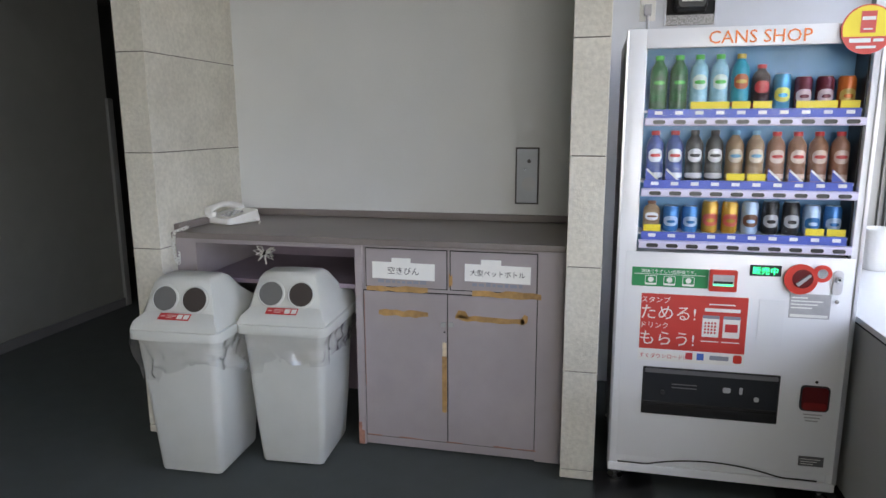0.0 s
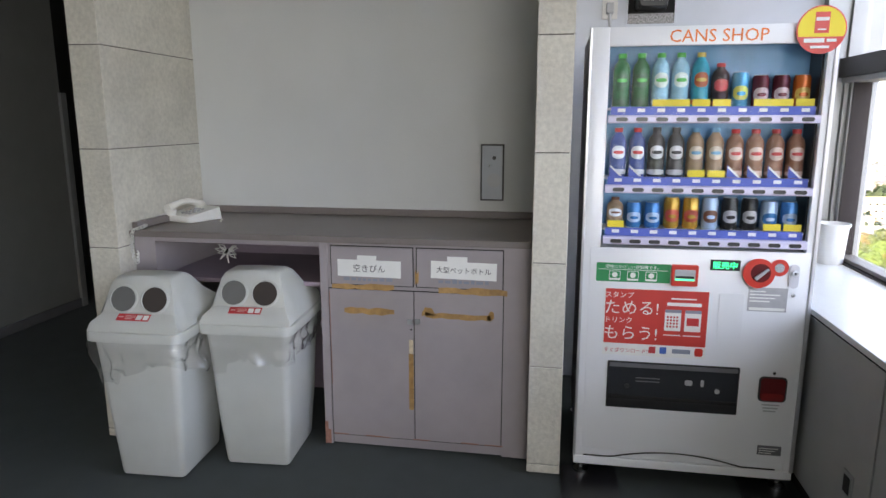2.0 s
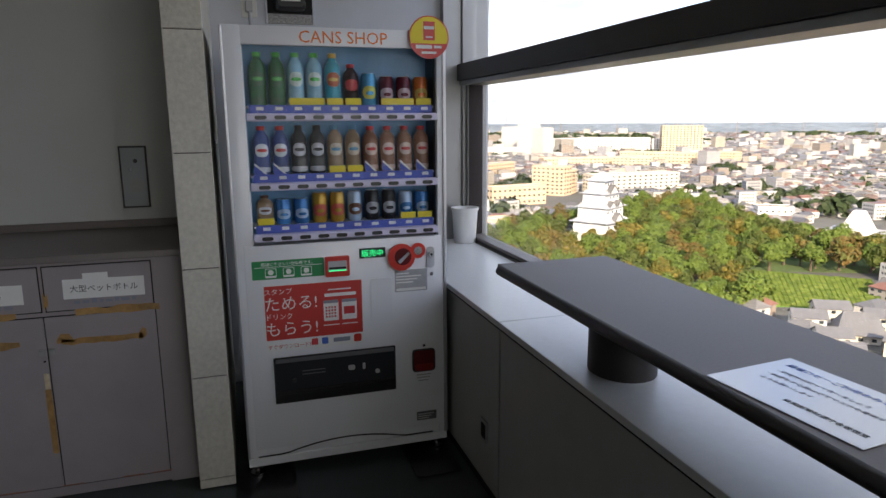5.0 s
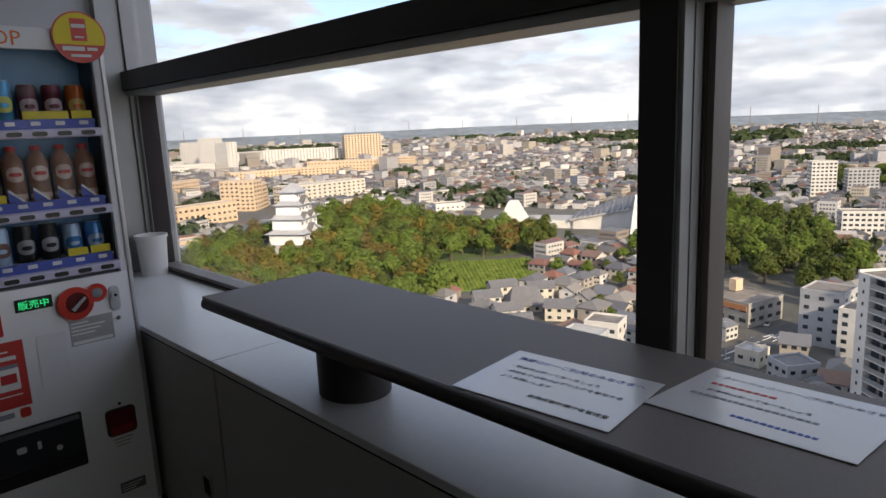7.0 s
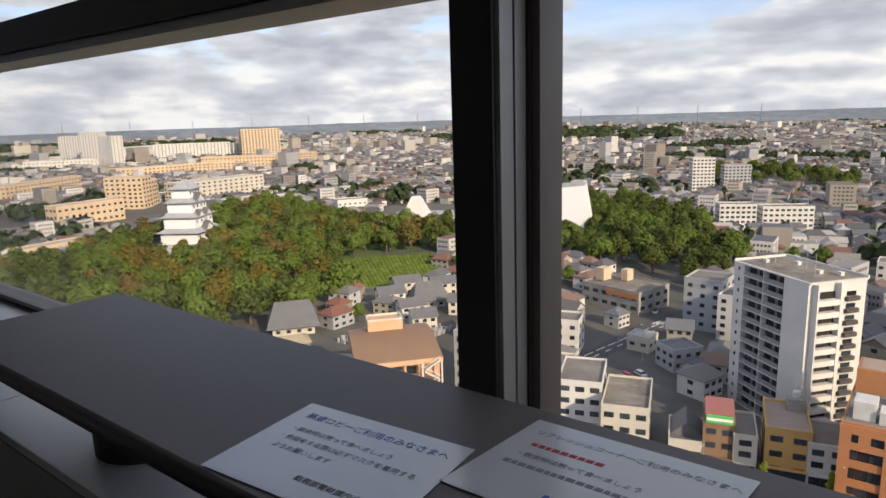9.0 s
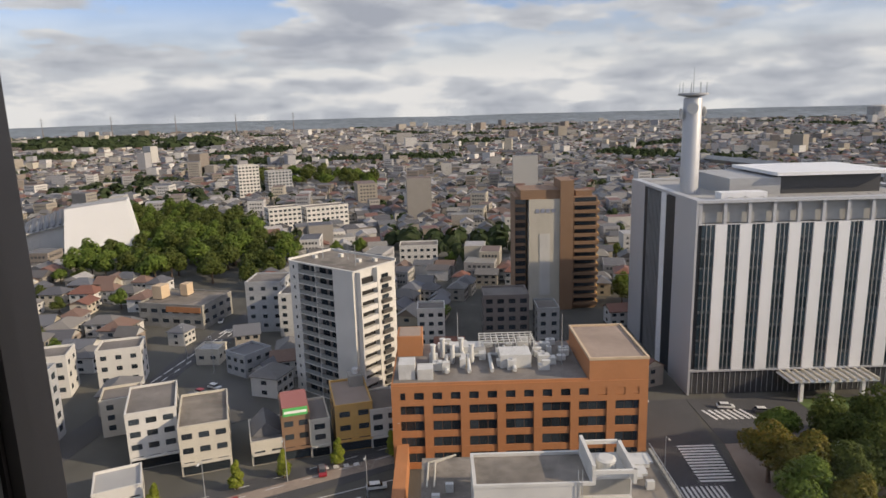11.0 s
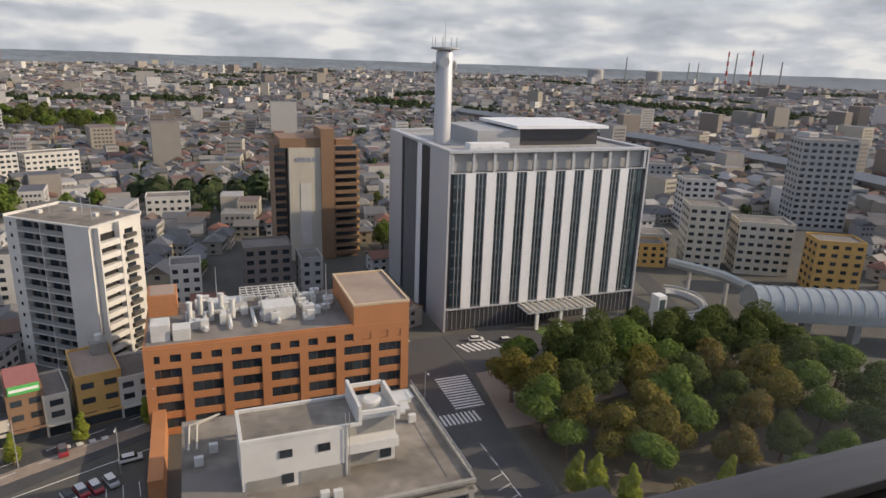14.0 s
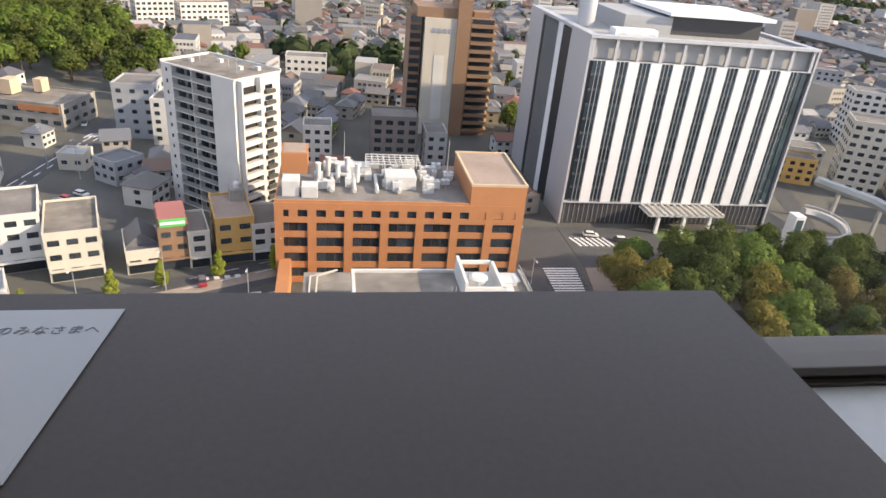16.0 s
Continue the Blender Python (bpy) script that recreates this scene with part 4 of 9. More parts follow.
# ================= the vending machine =================
def vending_machine():
    v = thing("vending_machine", (0.53, 2.64, 0), "white drinks vending machine with three lit rows of bottles and cans", "vending machine")
    Y = FRONT
    X0, X1, Z0, Z1 = 0.10, 0.965, 0.095, 1.835
    part("cabinet", Geo().box(X0 + 0.006, X1 - 0.006, Y + 0.24, 3.32, 0.09, Z1 - 0.004).box(X0 + 0.006, X0 + 0.03, Y + 0.03, Y + 0.24, 0.09, Z1 - 0.004).box(X1 - 0.03, X1 - 0.006, Y + 0.03, Y + 0.24, 0.09, Z1 - 0.004).box(X0 + 0.03, X1 - 0.03, Y + 0.03, Y + 0.24, 1.80, Z1 - 0.004).box(X0 + 0.03, X1 - 0.03, Y + 0.03, Y + 0.24, 0.09, 0.97), M["vm_side"], v)
    # door: stiles, header, lower panel round the display window
    wx0, wx1, wz0, wz1 = 0.172, 0.930, 1.012, 1.765
    part("stile", Geo().box(X0, wx0, Y, Y + 0.03, Z0, Z1), M["vm"], v, bevel=0.006, smooth=True)
    part("stile", Geo().box(wx1, X1, Y, Y + 0.03, Z0, Z1), M["vm"], v, bevel=0.006, smooth=True)
    part("header", Geo().box(wx0 - 0.0015, wx1 + 0.0015, Y + 0.0012, Y + 0.03, wz1, Z1 - 0.001), M["vm"], v, bevel=0.003, smooth=True)
    part("lower_panel", Geo().box(wx0 - 0.038, wx1 + 0.02, Y - 0.002, Y + 0.03, 0.135, wz0 - 0.012), M["vm"], v, bevel=0.003, smooth=True)
    part("kick_panel", Geo().box(X0 + 0.012, X1 - 0.012, Y + 0.004, Y + 0.03, 0.10, 0.15), M["vm"], v, bevel=0.003)
    part("edge_bead", Geo().box(X1 - 0.012, X1 + 0.004, Y - 0.006, Y + 0.012, Z0, Z1 - 0.002), M["vm_steel"], v, "bright steel edge", bevel=0.004)
    part("edge_bead", Geo().box(X0 - 0.003, X0 + 0.008, Y - 0.003, Y + 0.012, Z0, Z1 - 0.002), M["vm_steel"], v, "bright steel edge", bevel=0.003)
    part("base_rail", Geo().box(X0, X1, Y - 0.004, Y + 0.05, 0.062, 0.098), M["vm"], v, "white base rail", bevel=0.004)
    # dented dark gap above the base rail
    ring = [(x, 0.1005 + 0.036 * math.sin(math.pi * max(0, min(1, (x - 0.26) / 0.50))) ** 0.8) for x in (0.14 + 0.76 * i / 24 for i in range(25))]
    g = Geo()
    top = [(x, z + 0.006) for x, z in ring]
    out = ring + list(reversed(top))
    g.loft([[(x, Y - 0.0026, z) for x, z in out], [(x, Y - 0.0016, z) for x, z in out]])
    part("vent_slot", g, M["gap"], v, "curved dark vent slot")
    for x in (0.135, 0.93):
        for y in (Y + 0.05, 3.25):
            part("foot", Geo().tube([(0.03, 0), (0.032, 0.012), (0.012, 0.018), (0.012, 0.09)], (x, y, 0.004), "z", 14), M["steel"], v, "chromed levelling foot", smooth=True)
    # display: backing, sides, shelves, glass
    part("display_back", Geo().box(wx0 + 0.004, wx1 - 0.004, Y + 0.150, Y + 0.154, 0.98, 1.80), M["vm_back"], v, "sky-blue printed backing")
    part("display_side", Geo().box(wx0 - 0.004, wx0 + 0.004, Y + 0.0305, Y + 0.15, 0.985, 1.79), M["vm"], v)
    part("display_side", Geo().box(wx1 - 0.004, wx1 + 0.004, Y + 0.0305, Y + 0.15, 0.985, 1.79), M["vm_black"], v)
    part("display_floor", Geo().box(wx0 + 0.004, wx1 - 0.004, Y + 0.031, Y + 0.15, 0.985, 1.0), M["vm"], v)
    pane = part("display_glass", Geo().box(wx0 + 0.001, wx1 - 0.001, Y + 0.010, Y + 0.013, wz0, wz1), M["case"], v, "clear display glass")
    pane.visible_shadow = False
    xs = [0.228 + 0.0728 * i for i in range(10)]
    # glowing tubes added out of sight behind header and bars to brighten the drinks
    for z in (1.778, 1.497, 1.231):
        part("display_lamp", Geo().tube([(0.007, 0.19), (0.007, 0.91)], (0, Y + 0.036, z), "x", 8), M["tube"], v, "slim white display lamp")
    for z in (1.482, 1.216, 1.014):
        bar = part("button_bar", Geo().loft([[(x, y, zz) for y, zz in ((Y - 0.016, z + 0.004), (Y - 0.016, z + 0.025), (Y - 0.010, z + 0.030), (Y + 0.02, z + 0.030), (Y + 0.02, z), (Y - 0.010, z))] for x in (0.178, 0.190, 0.914, 0.926)]), M["vm_bar"], v, "lavender button bar")
        for x in xs:
            part("button", Geo().prism(rounded(-0.022, 0.022, -0.0075, 0.0075, 0.007, 3), 0, 0.003), M["vm_black"], bar, "black selection button").data.transform(pose(x, Y - 0.016, z + 0.0145, 90, 0, 0))
        strip = part("price_strip", Geo().box(0.188, 0.918, Y + 0.020, Y + 0.026, z + 0.026, z + 0.062), M["vm_blue"], v, "blue price strip")
        part("shelf", Geo().box(0.18, 0.922, Y + 0.026, Y + 0.149, z + 0.05, z + 0.058), M["vm"], v)
        for x in xs:
            part("price_tag", Geo().box(x - 0.014, x + 0.014, Y + 0.018, Y + 0.0205, z + 0.042, z + 0.055), M["paper"], strip)
    # writing on the header
    face = lambda x, z, d=0.0: Matrix.Translation((x, Y - d, z)) @ pose(0, 0, 0, 90, 0, 0)
    head = lettering("header_lettering", "CANS SHOP", 0.064, face(0.556, 1.776, 0.0012), M["orange"], v, 0.0006, "CENTER")
    tagged(head, "orange capital letters")
    # round badge with plain shapes
    bx, bz = 0.897, 1.808
    badge = part("badge", Geo().tube([(0.083, 0), (0.083, 0.003)], (bx, Y - 0.012, bz), "y", 40), M["vm_red"], v, "round yellow and red sticker")
    ring = [(bx + 0.078 * math.cos(a), bz + 0.078 * math.sin(a)) for a in (radians(-18 + 216 * i / 30) for i in range(31))]
    part("badge_field", Geo().loft([[(x, Y - 0.0120, z) for x, z in ring], [(x, Y - 0.0132, z) for x, z in ring]]), M["yellow"], badge)
    part("badge_cup", Geo().box(bx - 0.024, bx + 0.024, Y - 0.0142, Y - 0.0132, bz - 0.012, bz + 0.06), M["vm_red"], badge)
    part("badge_stripes", Geo().box(bx - 0.021, bx + 0.021, Y - 0.0150, Y - 0.0142, bz + 0.030, bz + 0.042).box(bx - 0.014, bx + 0.014, Y - 0.0150, Y - 0.0142, bz - 0.002, bz + 0.003), M["paper"], badge)
    part("badge_bars", Geo().box(bx - 0.055, bx + 0.012, Y - 0.0140, Y - 0.0132, bz - 0.044, bz - 0.030).box(bx + 0.02, bx + 0.052, Y - 0.0140, Y - 0.0132, bz - 0.042, bz - 0.032).box(bx - 0.032, bx + 0.030, Y - 0.0140, Y - 0.0132, bz - 0.064, bz - 0.055), M["paper"], badge)
    # lower panel fittings
    F = Y - 0.002

    def plate(name, x0, x1, z0, z1, material, label="", d=0.003, r=0.004, parent=None):
        g = Geo().loft([[(x, F, z) for x, z in rounded(x0, x1, z0, z1, r, 3)], [(x, F - d, z) for x, z in rounded(x0, x1, z0, z1, r, 3)]])
        return part(name, g, material, parent or v, label)

    strip = plate("eco_sticker", 0.160, 0.444, 0.862, 0.938, M["green"], "green sticker with white print", 0.0012)
    lettering("sticker_print", "環境にやさしい自販機です。", 0.0165, Matrix.Translation((0.302, F - 0.0014, 0.917)) @ pose(0, 0, 0, 90, 0, 0), M["paper"], strip, 0.0002, "CENTER")
    plate("sticker_rule", 0.170, 0.436, 0.9105, 0.9125, M["paper"], "", 0.0016, 0.0005, strip)
    for x in (0.232, 0.302, 0.372):
        plate("sticker_icon", x - 0.022, x + 0.022, 0.868, 0.906, M["paper"], "", 0.0016, 0.004, strip)
        plate("icon_field", x - 0.020, x + 0.020, 0.876, 0.904, M["green"], "", 0.0020, 0.003, strip)
        ic = part("icon", Geo().tube([(0.011, 0), (0.011, 0.0006)], (x, F - 0.0027, 0.890), "y", 14), M["paper"], strip)
    slot = plate("note_slot", 0.447, 0.546, 0.856, 0.940, M["vm_red"], "red note slot", 0.014, 0.005)
    plate("slot_mouth", 0.458, 0.535, 0.878, 0.922, M["grey"], "", 0.0155, 0.003, slot)
    plate("slot_gap", 0.462, 0.531, 0.888, 0.897, M["vm_black"], "", 0.0165, 0.002, slot)
    plate("slot_lamp", 0.462, 0.531, 0.880, 0.884, M["led"], "", 0.0165, 0.001, slot)
    disp = plate("status_display", 0.590, 0.700, 0.922, 0.964, M["vm_black"], "black display with green characters", 0.003, 0.002)
    lettering("status_print", "販売中", 0.031, Matrix.Translation((0.645, F - 0.0034, 0.931)) @ pose(0, 0, 0, 90, 0, 0), M["led"], disp, 0.0003, "CENTER")
    dial = part("coin_dial", Geo().tube([(0.058, 0.0), (0.056, 0.012), (0.050, 0.014)][::-1], (0.766, F - 0.014, 0.918), "y", 32), M["vm_red"], v, "round red coin inlet", smooth=True)
    part("dial_face", Geo().tube([(0.036, 0), (0.036, 0.002)], (0.772, F - 0.0158, 0.920), "y", 24), M["dark_red"], dial)
    part("dial_lever", Geo().loft([[(0.748, F - 0.017, 0.902), (0.758, F - 0.017, 0.892), (0.800, F - 0.017, 0.934), (0.794, F - 0.017, 0.940)], [(0.748, F - 0.024, 0.902), (0.758, F - 0.024, 0.892), (0.800, F - 0.024, 0.934), (0.794, F - 0.024, 0.940)]]), M["grey"], dial, "grey lever")
    d2 = part("lamp_ring", Geo().tube([(0.033, 0.0), (0.031, 0.010), (0.028, 0.012)][::-1], (0.838, F - 0.012, 0.942), "y", 26), M["vm_red"], v, "small red ring", smooth=True)
    part("lens", Geo().tube([(0.018, 0), (0.016, 0.003)], (0.838, F - 0.0145, 0.942), "y", 18), M["steel"], d2)
    lock = plate("lock_plate", 0.878, 0.912, 0.862, 0.955, M["vm_steel"], "oval steel lock plate", 0.006, 0.016)
    part("lock", Geo().tube([(0.012, 0), (0.012, 0.010)], (0.896, F - 0.016, 0.922), "y", 16), M["steel"], lock)
    part("lock_core", Geo().tube([(0.005, 0), (0.005, 0.003)], (0.896, F - 0.0185, 0.922), "y", 10), M["vm_black"], lock)
    part("screw", Geo().tube([(0.008, 0), (0.007, 0.004)], (0.899, F - 0.005, 0.835), "y", 12), M["steel"], v)
    lab = plate("info_label", 0.738, 0.880, 0.765, 0.860, M["grey"], "grey label with fine print", 0.001, 0.001)
    g = Geo()
    for k in range(4):
        g.box(0.744, 0.80 + 0.018 * ((k * 7) % 4), F - 0.0016, F - 0.001, 0.842 - k * 0.013, 0.847 - k * 0.013)
    part("fine_print", g, M["paper"], lab)
    part("fine_print_band", Geo().box(0.744, 0.874, F - 0.0016, F - 0.001, 0.769, 0.780), M["paper"], lab)
    plate("service_panel", 0.634, 0.724, 0.646, 0.832, M["vm"], "flush service panel", 0.0018, 0.003)
    # poster
    po = plate("poster", 0.198, 0.598, 0.556, 0.836, M["paper"], "red and white advertising poster", 0.0010, 0.003)
    plate("poster_field", 0.201, 0.595, 0.606, 0.833, M["red_poster"], "", 0.0014, 0.002, po)
    for text, size, x, z in (("スタンプ", 0.028, 0.199, 0.798), ("ためる!", 0.066, 0.197, 0.733), ("ドリンク", 0.028, 0.199, 0.694), ("もらう!", 0.066, 0.197, 0.627)):
        lettering("poster_print", text, size, Matrix.Translation((x, F - 0.0017, z)) @ pose(0, 0, 0, 90, 0, 0), M["paper"], po, 0.0002)
    plate("poster_logo", 0.440, 0.570, 0.771, 0.785, M["paper"], "", 0.0018, 0.003, po)
    plate("poster_small_bar", 0.455, 0.55, 0.798, 0.803, M["paper"], "", 0.0018, 0.001, po)
    for x in (0.434, 0.510):
        sc = plate("poster_screen", x, x + 0.062, 0.668, 0.748, M["paper"], "", 0.0018, 0.004, po)
        plate("poster_screen_top", x, x + 0.062, 0.743, 0.756, M["ink_pale"], "", 0.0019, 0.003, po)
        if x < 0.5:
            dots = Geo()
            for i in range(4):
                for j in range(4):
                    dots.box(x + 0.008 + i * 0.012, x + 0.015 + i * 0.012, F - 0.0024, F - 0.0018, 0.682 + j * 0.013, 0.690 + j * 0.013)
            part("poster_dots", dots, M["red"], po)
        else:
            part("poster_dots", Geo().box(x + 0.008, x + 0.054, F - 0.0024, F - 0.0018, 0.692, 0.724), M["red"], po)
        plate("poster_caption", x - 0.002, x + 0.064, 0.648, 0.652, M["paper"], "", 0.0018, 0.001, po)
    lettering("poster_foot", "すぐダウンロード!!", 0.021, Matrix.Translation((0.203, F - 0.0014, 0.569)) @ pose(0, 0, 0, 90, 0, 0), M["ink_red"], po, 0.0002)
    for x in (0.380, 0.422):
        plate("poster_mark", x, x + 0.026, 0.570, 0.598, M["ink_red" if x < 0.4 else "ink_blue"], "", 0.0014, 0.003, po)
    plate("poster_mark", 0.470, 0.540, 0.574, 0.592, M["ink_pale"], "", 0.0014, 0.002, po)
    plate("poster_mark", 0.556, 0.588, 0.566, 0.600, M["vm_red"], "", 0.0014, 0.008, po)
    # delivery flap
    fl = plate("delivery_frame", 0.222, 0.733, 0.330, 0.530, M["vm_black"], "black frame of the delivery opening", 0.004, 0.004)
    plate("delivery_flap", 0.228, 0.727, 0.385, 0.524, M["smoke"], "smoked transparent flap", 0.007, 0.002, fl)
    plate("flap_lip", 0.228, 0.727, 0.372, 0.386, M["gap"], "", 0.012, 0.003, fl)
    plate("flap_top", 0.230, 0.725, 0.508, 0.524, M["grey_dark"], "", 0.010, 0.002, fl)
    plate("flap_mark", 0.588, 0.600, 0.442, 0.470, M["grey"], "", 0.0078, 0.003, fl)
    plate("flap_mark", 0.527, 0.556, 0.444, 0.466, M["grey"], "", 0.0078, 0.006, fl)
    for z in (0.448, 0.462):
        plate("flap_bar", 0.335, 0.43, z, z + 0.004, M["grey_dark"], "", 0.0078, 0.001, fl)
    for x in (0.302, 0.651):
        part("flap_stud", Geo().tube([(0.010, 0), (0.008, 0.008)], (x, F - 0.014, 0.428), "y", 12), M["vm_black"] if x < 0.5 else M["grey"], fl)
    cup = plate("coin_return", 0.808, 0.912, 0.396, 0.500, M["vm_black"], "dark red coin return cup", 0.005, 0.016)
    plate("cup_inside", 0.814, 0.906, 0.402, 0.494, M["dark_red"], "", 0.0065, 0.014, cup)
    plate("cup_lip", 0.818, 0.902, 0.402, 0.432, M["red_deep"], "", 0.010, 0.010, cup)
    part("screw", Geo().tube([(0.006, 0), (0.005, 0.004)], (0.861, F - 0.005, 0.516), "y", 10), M["vm_black"], v)
    g = Geo()
    for k in range(3):
        g.box(0.826 + k * 0.004, 0.892 - k * 0.006, F - 0.0008, F, 0.378 - k * 0.013, 0.383 - k * 0.013)
    part("cup_print", g, M["grey"], v)
    plate("rating_plate", 0.826, 0.916, 0.166, 0.206, M["grey_dark"], "grey metal rating plate", 0.002, 0.002)
    g = Geo()
    for k in range(3):
        g.box(0.832, 0.904 - 0.012 * k, F - 0.0026, F - 0.002, 0.193 - k * 0.010, 0.196 - k * 0.010)
    part("rating_print", g, M["paper"], v)
    return xs


def emblem(d, at, r, z0, z1, half, material):
    """A rounded printed field on the front of a bottle or can."""
    rings = []
    for k in range(9):
        u = k / 8 * 2 - 1
        a = radians(-90 + half * u)
        q = (1 - abs(u) ** 3 * 0.55) * (z1 - z0) / 2
        zc = at[2] + (z0 + z1) / 2
        ca, sa = math.cos(a), math.sin(a)
        rings.append([(at[0] + s_ * ca, at[1] + s_ * sa, zc + w_) for s_, w_ in ((r, -q), (r, q), (r * 0.97, q), (r * 0.97, -q))])
    part("print_field", Geo().loft(rings), material, d, smooth=True)


def drink(kind, at, h, colors, name, label, group="sample drinks in the machine"):
    """A bottle or can standing in the display, with its cap, band and print."""
    x, y, z = at
    body, band, cap = colors
    d = thing(name, at, label, name.split("_")[-1], group)
    if kind == "bottle":
        r = 0.0325
        part("body", Geo().tube([(r * 0.9, 0), (r, 0.006), (r, h * 0.30), (r * 0.94, h * 0.33), (r, h * 0.36), (r, h * 0.70), (r * 0.86, h * 0.79), (r * 0.56, h * 0.86), (r * 0.44, h * 0.89), (r * 0.44, h * 0.92)], at, "z", 18), body, d, smooth=True)
        part("cap", Geo().tube([(r * 0.50, h * 0.915), (r * 0.50, h * 0.99), (r * 0.46, h)], at, "z", 14), cap, d, smooth=True)
        emblem(d, at, r * 1.02, h * 0.37, h * 0.64, 48, band)
        emblem(d, at, r * 1.02, h * 0.05, h * 0.16, 80, band)
        emblem(d, at, r * 1.035, h * 0.47, h * 0.54, 34, cap)
    else:
        r = 0.0305
        part("body", Geo().tube([(r * 0.86, 0), (r, 0.007), (r, h - 0.012), (r * 0.84, h - 0.002), (r * 0.84, h)], at, "z", 18), body, d, smooth=True)
        part("lid", Geo().tube([(r * 0.80, h - 0.001), (r * 0.82, h + 0.0015)], at, "z", 16), cap, d)
        emblem(d, at, r * 1.012, h * 0.22, h * 0.62, 58, band)
        emblem(d, at, r * 1.025, h * 0.34, h * 0.46, 30, body)
    return d


def stock(xs):
    Y = FRONT + 0.085
    C = lambda n, c, r=0.3, m=0.0: mat(n, c, r, m, grain=0.10, scale=60, stain=0.12, big_scale=25)
    tea, tea_l, cream = C("tea_bottle", (0.03, 0.14, 0.045)), C("tea_band", (0.05, 0.13, 0.06)), C("cream_band", (0.62, 0.55, 0.38))
    water, water_l, lime = C("water_bottle", (0.30, 0.55, 0.66), 0.15), C("water_band", (0.60, 0.72, 0.66)), C("lime_cap", (0.10, 0.50, 0.10))
    teal, amber, gold = C("teal_bottle", (0.05, 0.35, 0.45)), C("amber_band", (0.45, 0.12, 0.05)), C("gold_cap", (0.6, 0.42, 0.1))
    cola, redb = C("cola_bottle", (0.045, 0.02, 0.02)), C("red_band", (0.55, 0.06, 0.06))
    sky_can, lemon = C("blue_can", (0.10, 0.38, 0.62), 0.25, 0.3), C("lemon_top", (0.70, 0.72, 0.15))
    maroon, pale = C("maroon_can", (0.13, 0.02, 0.035), 0.25, 0.2), C("pale_print", (0.55, 0.42, 0.44))
    orange_can = C("orange_can", (0.62, 0.16, 0.03), 0.25, 0.2)
    navy, white_disc, red_cap = C("navy_bottle", (0.05, 0.08, 0.26)), C("white_print", (0.70, 0.72, 0.76)), C("red_cap", (0.55, 0.05, 0.05))
    black, silver, black_cap = C("black_bottle", (0.02, 0.02, 0.024)), C("silver_band", (0.52, 0.52, 0.55)), C("black_cap", (0.025, 0.025, 0.03))
    latte, latte_l, blue_cap = C("latte_bottle", (0.32, 0.22, 0.13)), C("latte_band", (0.62, 0.54, 0.42)), C("blue_cap", (0.15, 0.35, 0.52))
    milk, red_l = C("milk_tea_bottle", (0.30, 0.15, 0.09)), C("milk_tea_band", (0.66, 0.50, 0.42))
    steel = M["vm_steel"]
    gold_can, red_can = C("gold_can", (0.55, 0.33, 0.05), 0.25, 0.4), C("red_can_band", (0.45, 0.07, 0.05))
    pale_blue, coffee = C("pale_blue_can", (0.42, 0.55, 0.72), 0.3, 0.3), C("brown_band", (0.18, 0.08, 0.05))
    black_can, grey_band = C("black_can", (0.02, 0.02, 0.022), 0.3, 0.2), C("grey_band", (0.40, 0.40, 0.42))
    blue_can2 = C("royal_can", (0.06, 0.22, 0.52), 0.25, 0.3)
    rows = (
        (1.540, [("bottle", 0.205, (tea, tea_l, lime))] * 2 + [("bottle", 0.205, (water, water_l, lime))] * 2 + [("bottle", 0.205, (teal, amber, gold)), ("bottle", 0.165, (cola, redb, redb)), ("can", 0.130, (sky_can, lemon, steel)), ("can", 0.118, (maroon, pale, steel)), ("can", 0.118, (maroon, pale, steel)), ("can", 0.118, (orange_can, gold, steel))]),
        (1.274, [("bottle", 0.190, (navy, white_disc, red_cap))] * 2 + [("bottle", 0.192, (black, silver, black_cap))] * 2 + [("bottle", 0.190, (latte, latte_l, blue_cap))] * 2 + [("bottle", 0.186, (milk, red_l, red_cap))] * 4),
        (1.072, [("bottle", 0.118, (latte, white_disc, coffee)), ("can", 0.100, (blue_can2, pale_blue, steel)), ("can", 0.100, (blue_can2, pale_blue, steel)), ("can", 0.122, (gold_can, red_can, steel)), ("can", 0.122, (gold_can, red_can, steel)), ("can", 0.122, (pale_blue, coffee, steel)), ("can", 0.124, (black_can, grey_band, steel)), ("can", 0.124, (black_can, grey_band, steel)), ("can", 0.112, (pale_blue, blue_can2, steel)), ("can", 0.112, (blue_can2, pale_blue, steel))]),
    )
    names = {"lime_cap": "green-tinted", "red_cap": "red-capped", "black_cap": "black-capped", "blue_cap": "blue-capped", "gold_cap": "teal gold-capped", "red_band": "dark", "brown_band": "small brown"}
    for z, items in rows:
        for x, (kind, h, cols) in zip(xs, items):
            look_ = names.get(cols[2].name, "") or cols[0].name.replace("_can", "").replace("_", " ")
            drink(kind, (x, Y, z), h, cols, "drink_" + kind, f"{look_} sample drink {kind} on the machine's shelf")
    # yellow tags and slanted blue cards in front of some drinks
    vm = bpy.data.objects["vending_machine"]
    for z, cols in ((1.545, ((2, 3), (4, 4), (5, 5), (7, 8), (9, 9))), (1.279, ((4, 4), (5, 5))), (1.077, ((0, 0), (8, 8), (9, 9)))):
        for a, b in cols:
            part("yellow_tag", Geo().box(xs[a] - 0.032, xs[b] + 0.032, FRONT + 0.030, FRONT + 0.032, z, z + 0.026), M["yellow"], vm, "yellow offer tag")
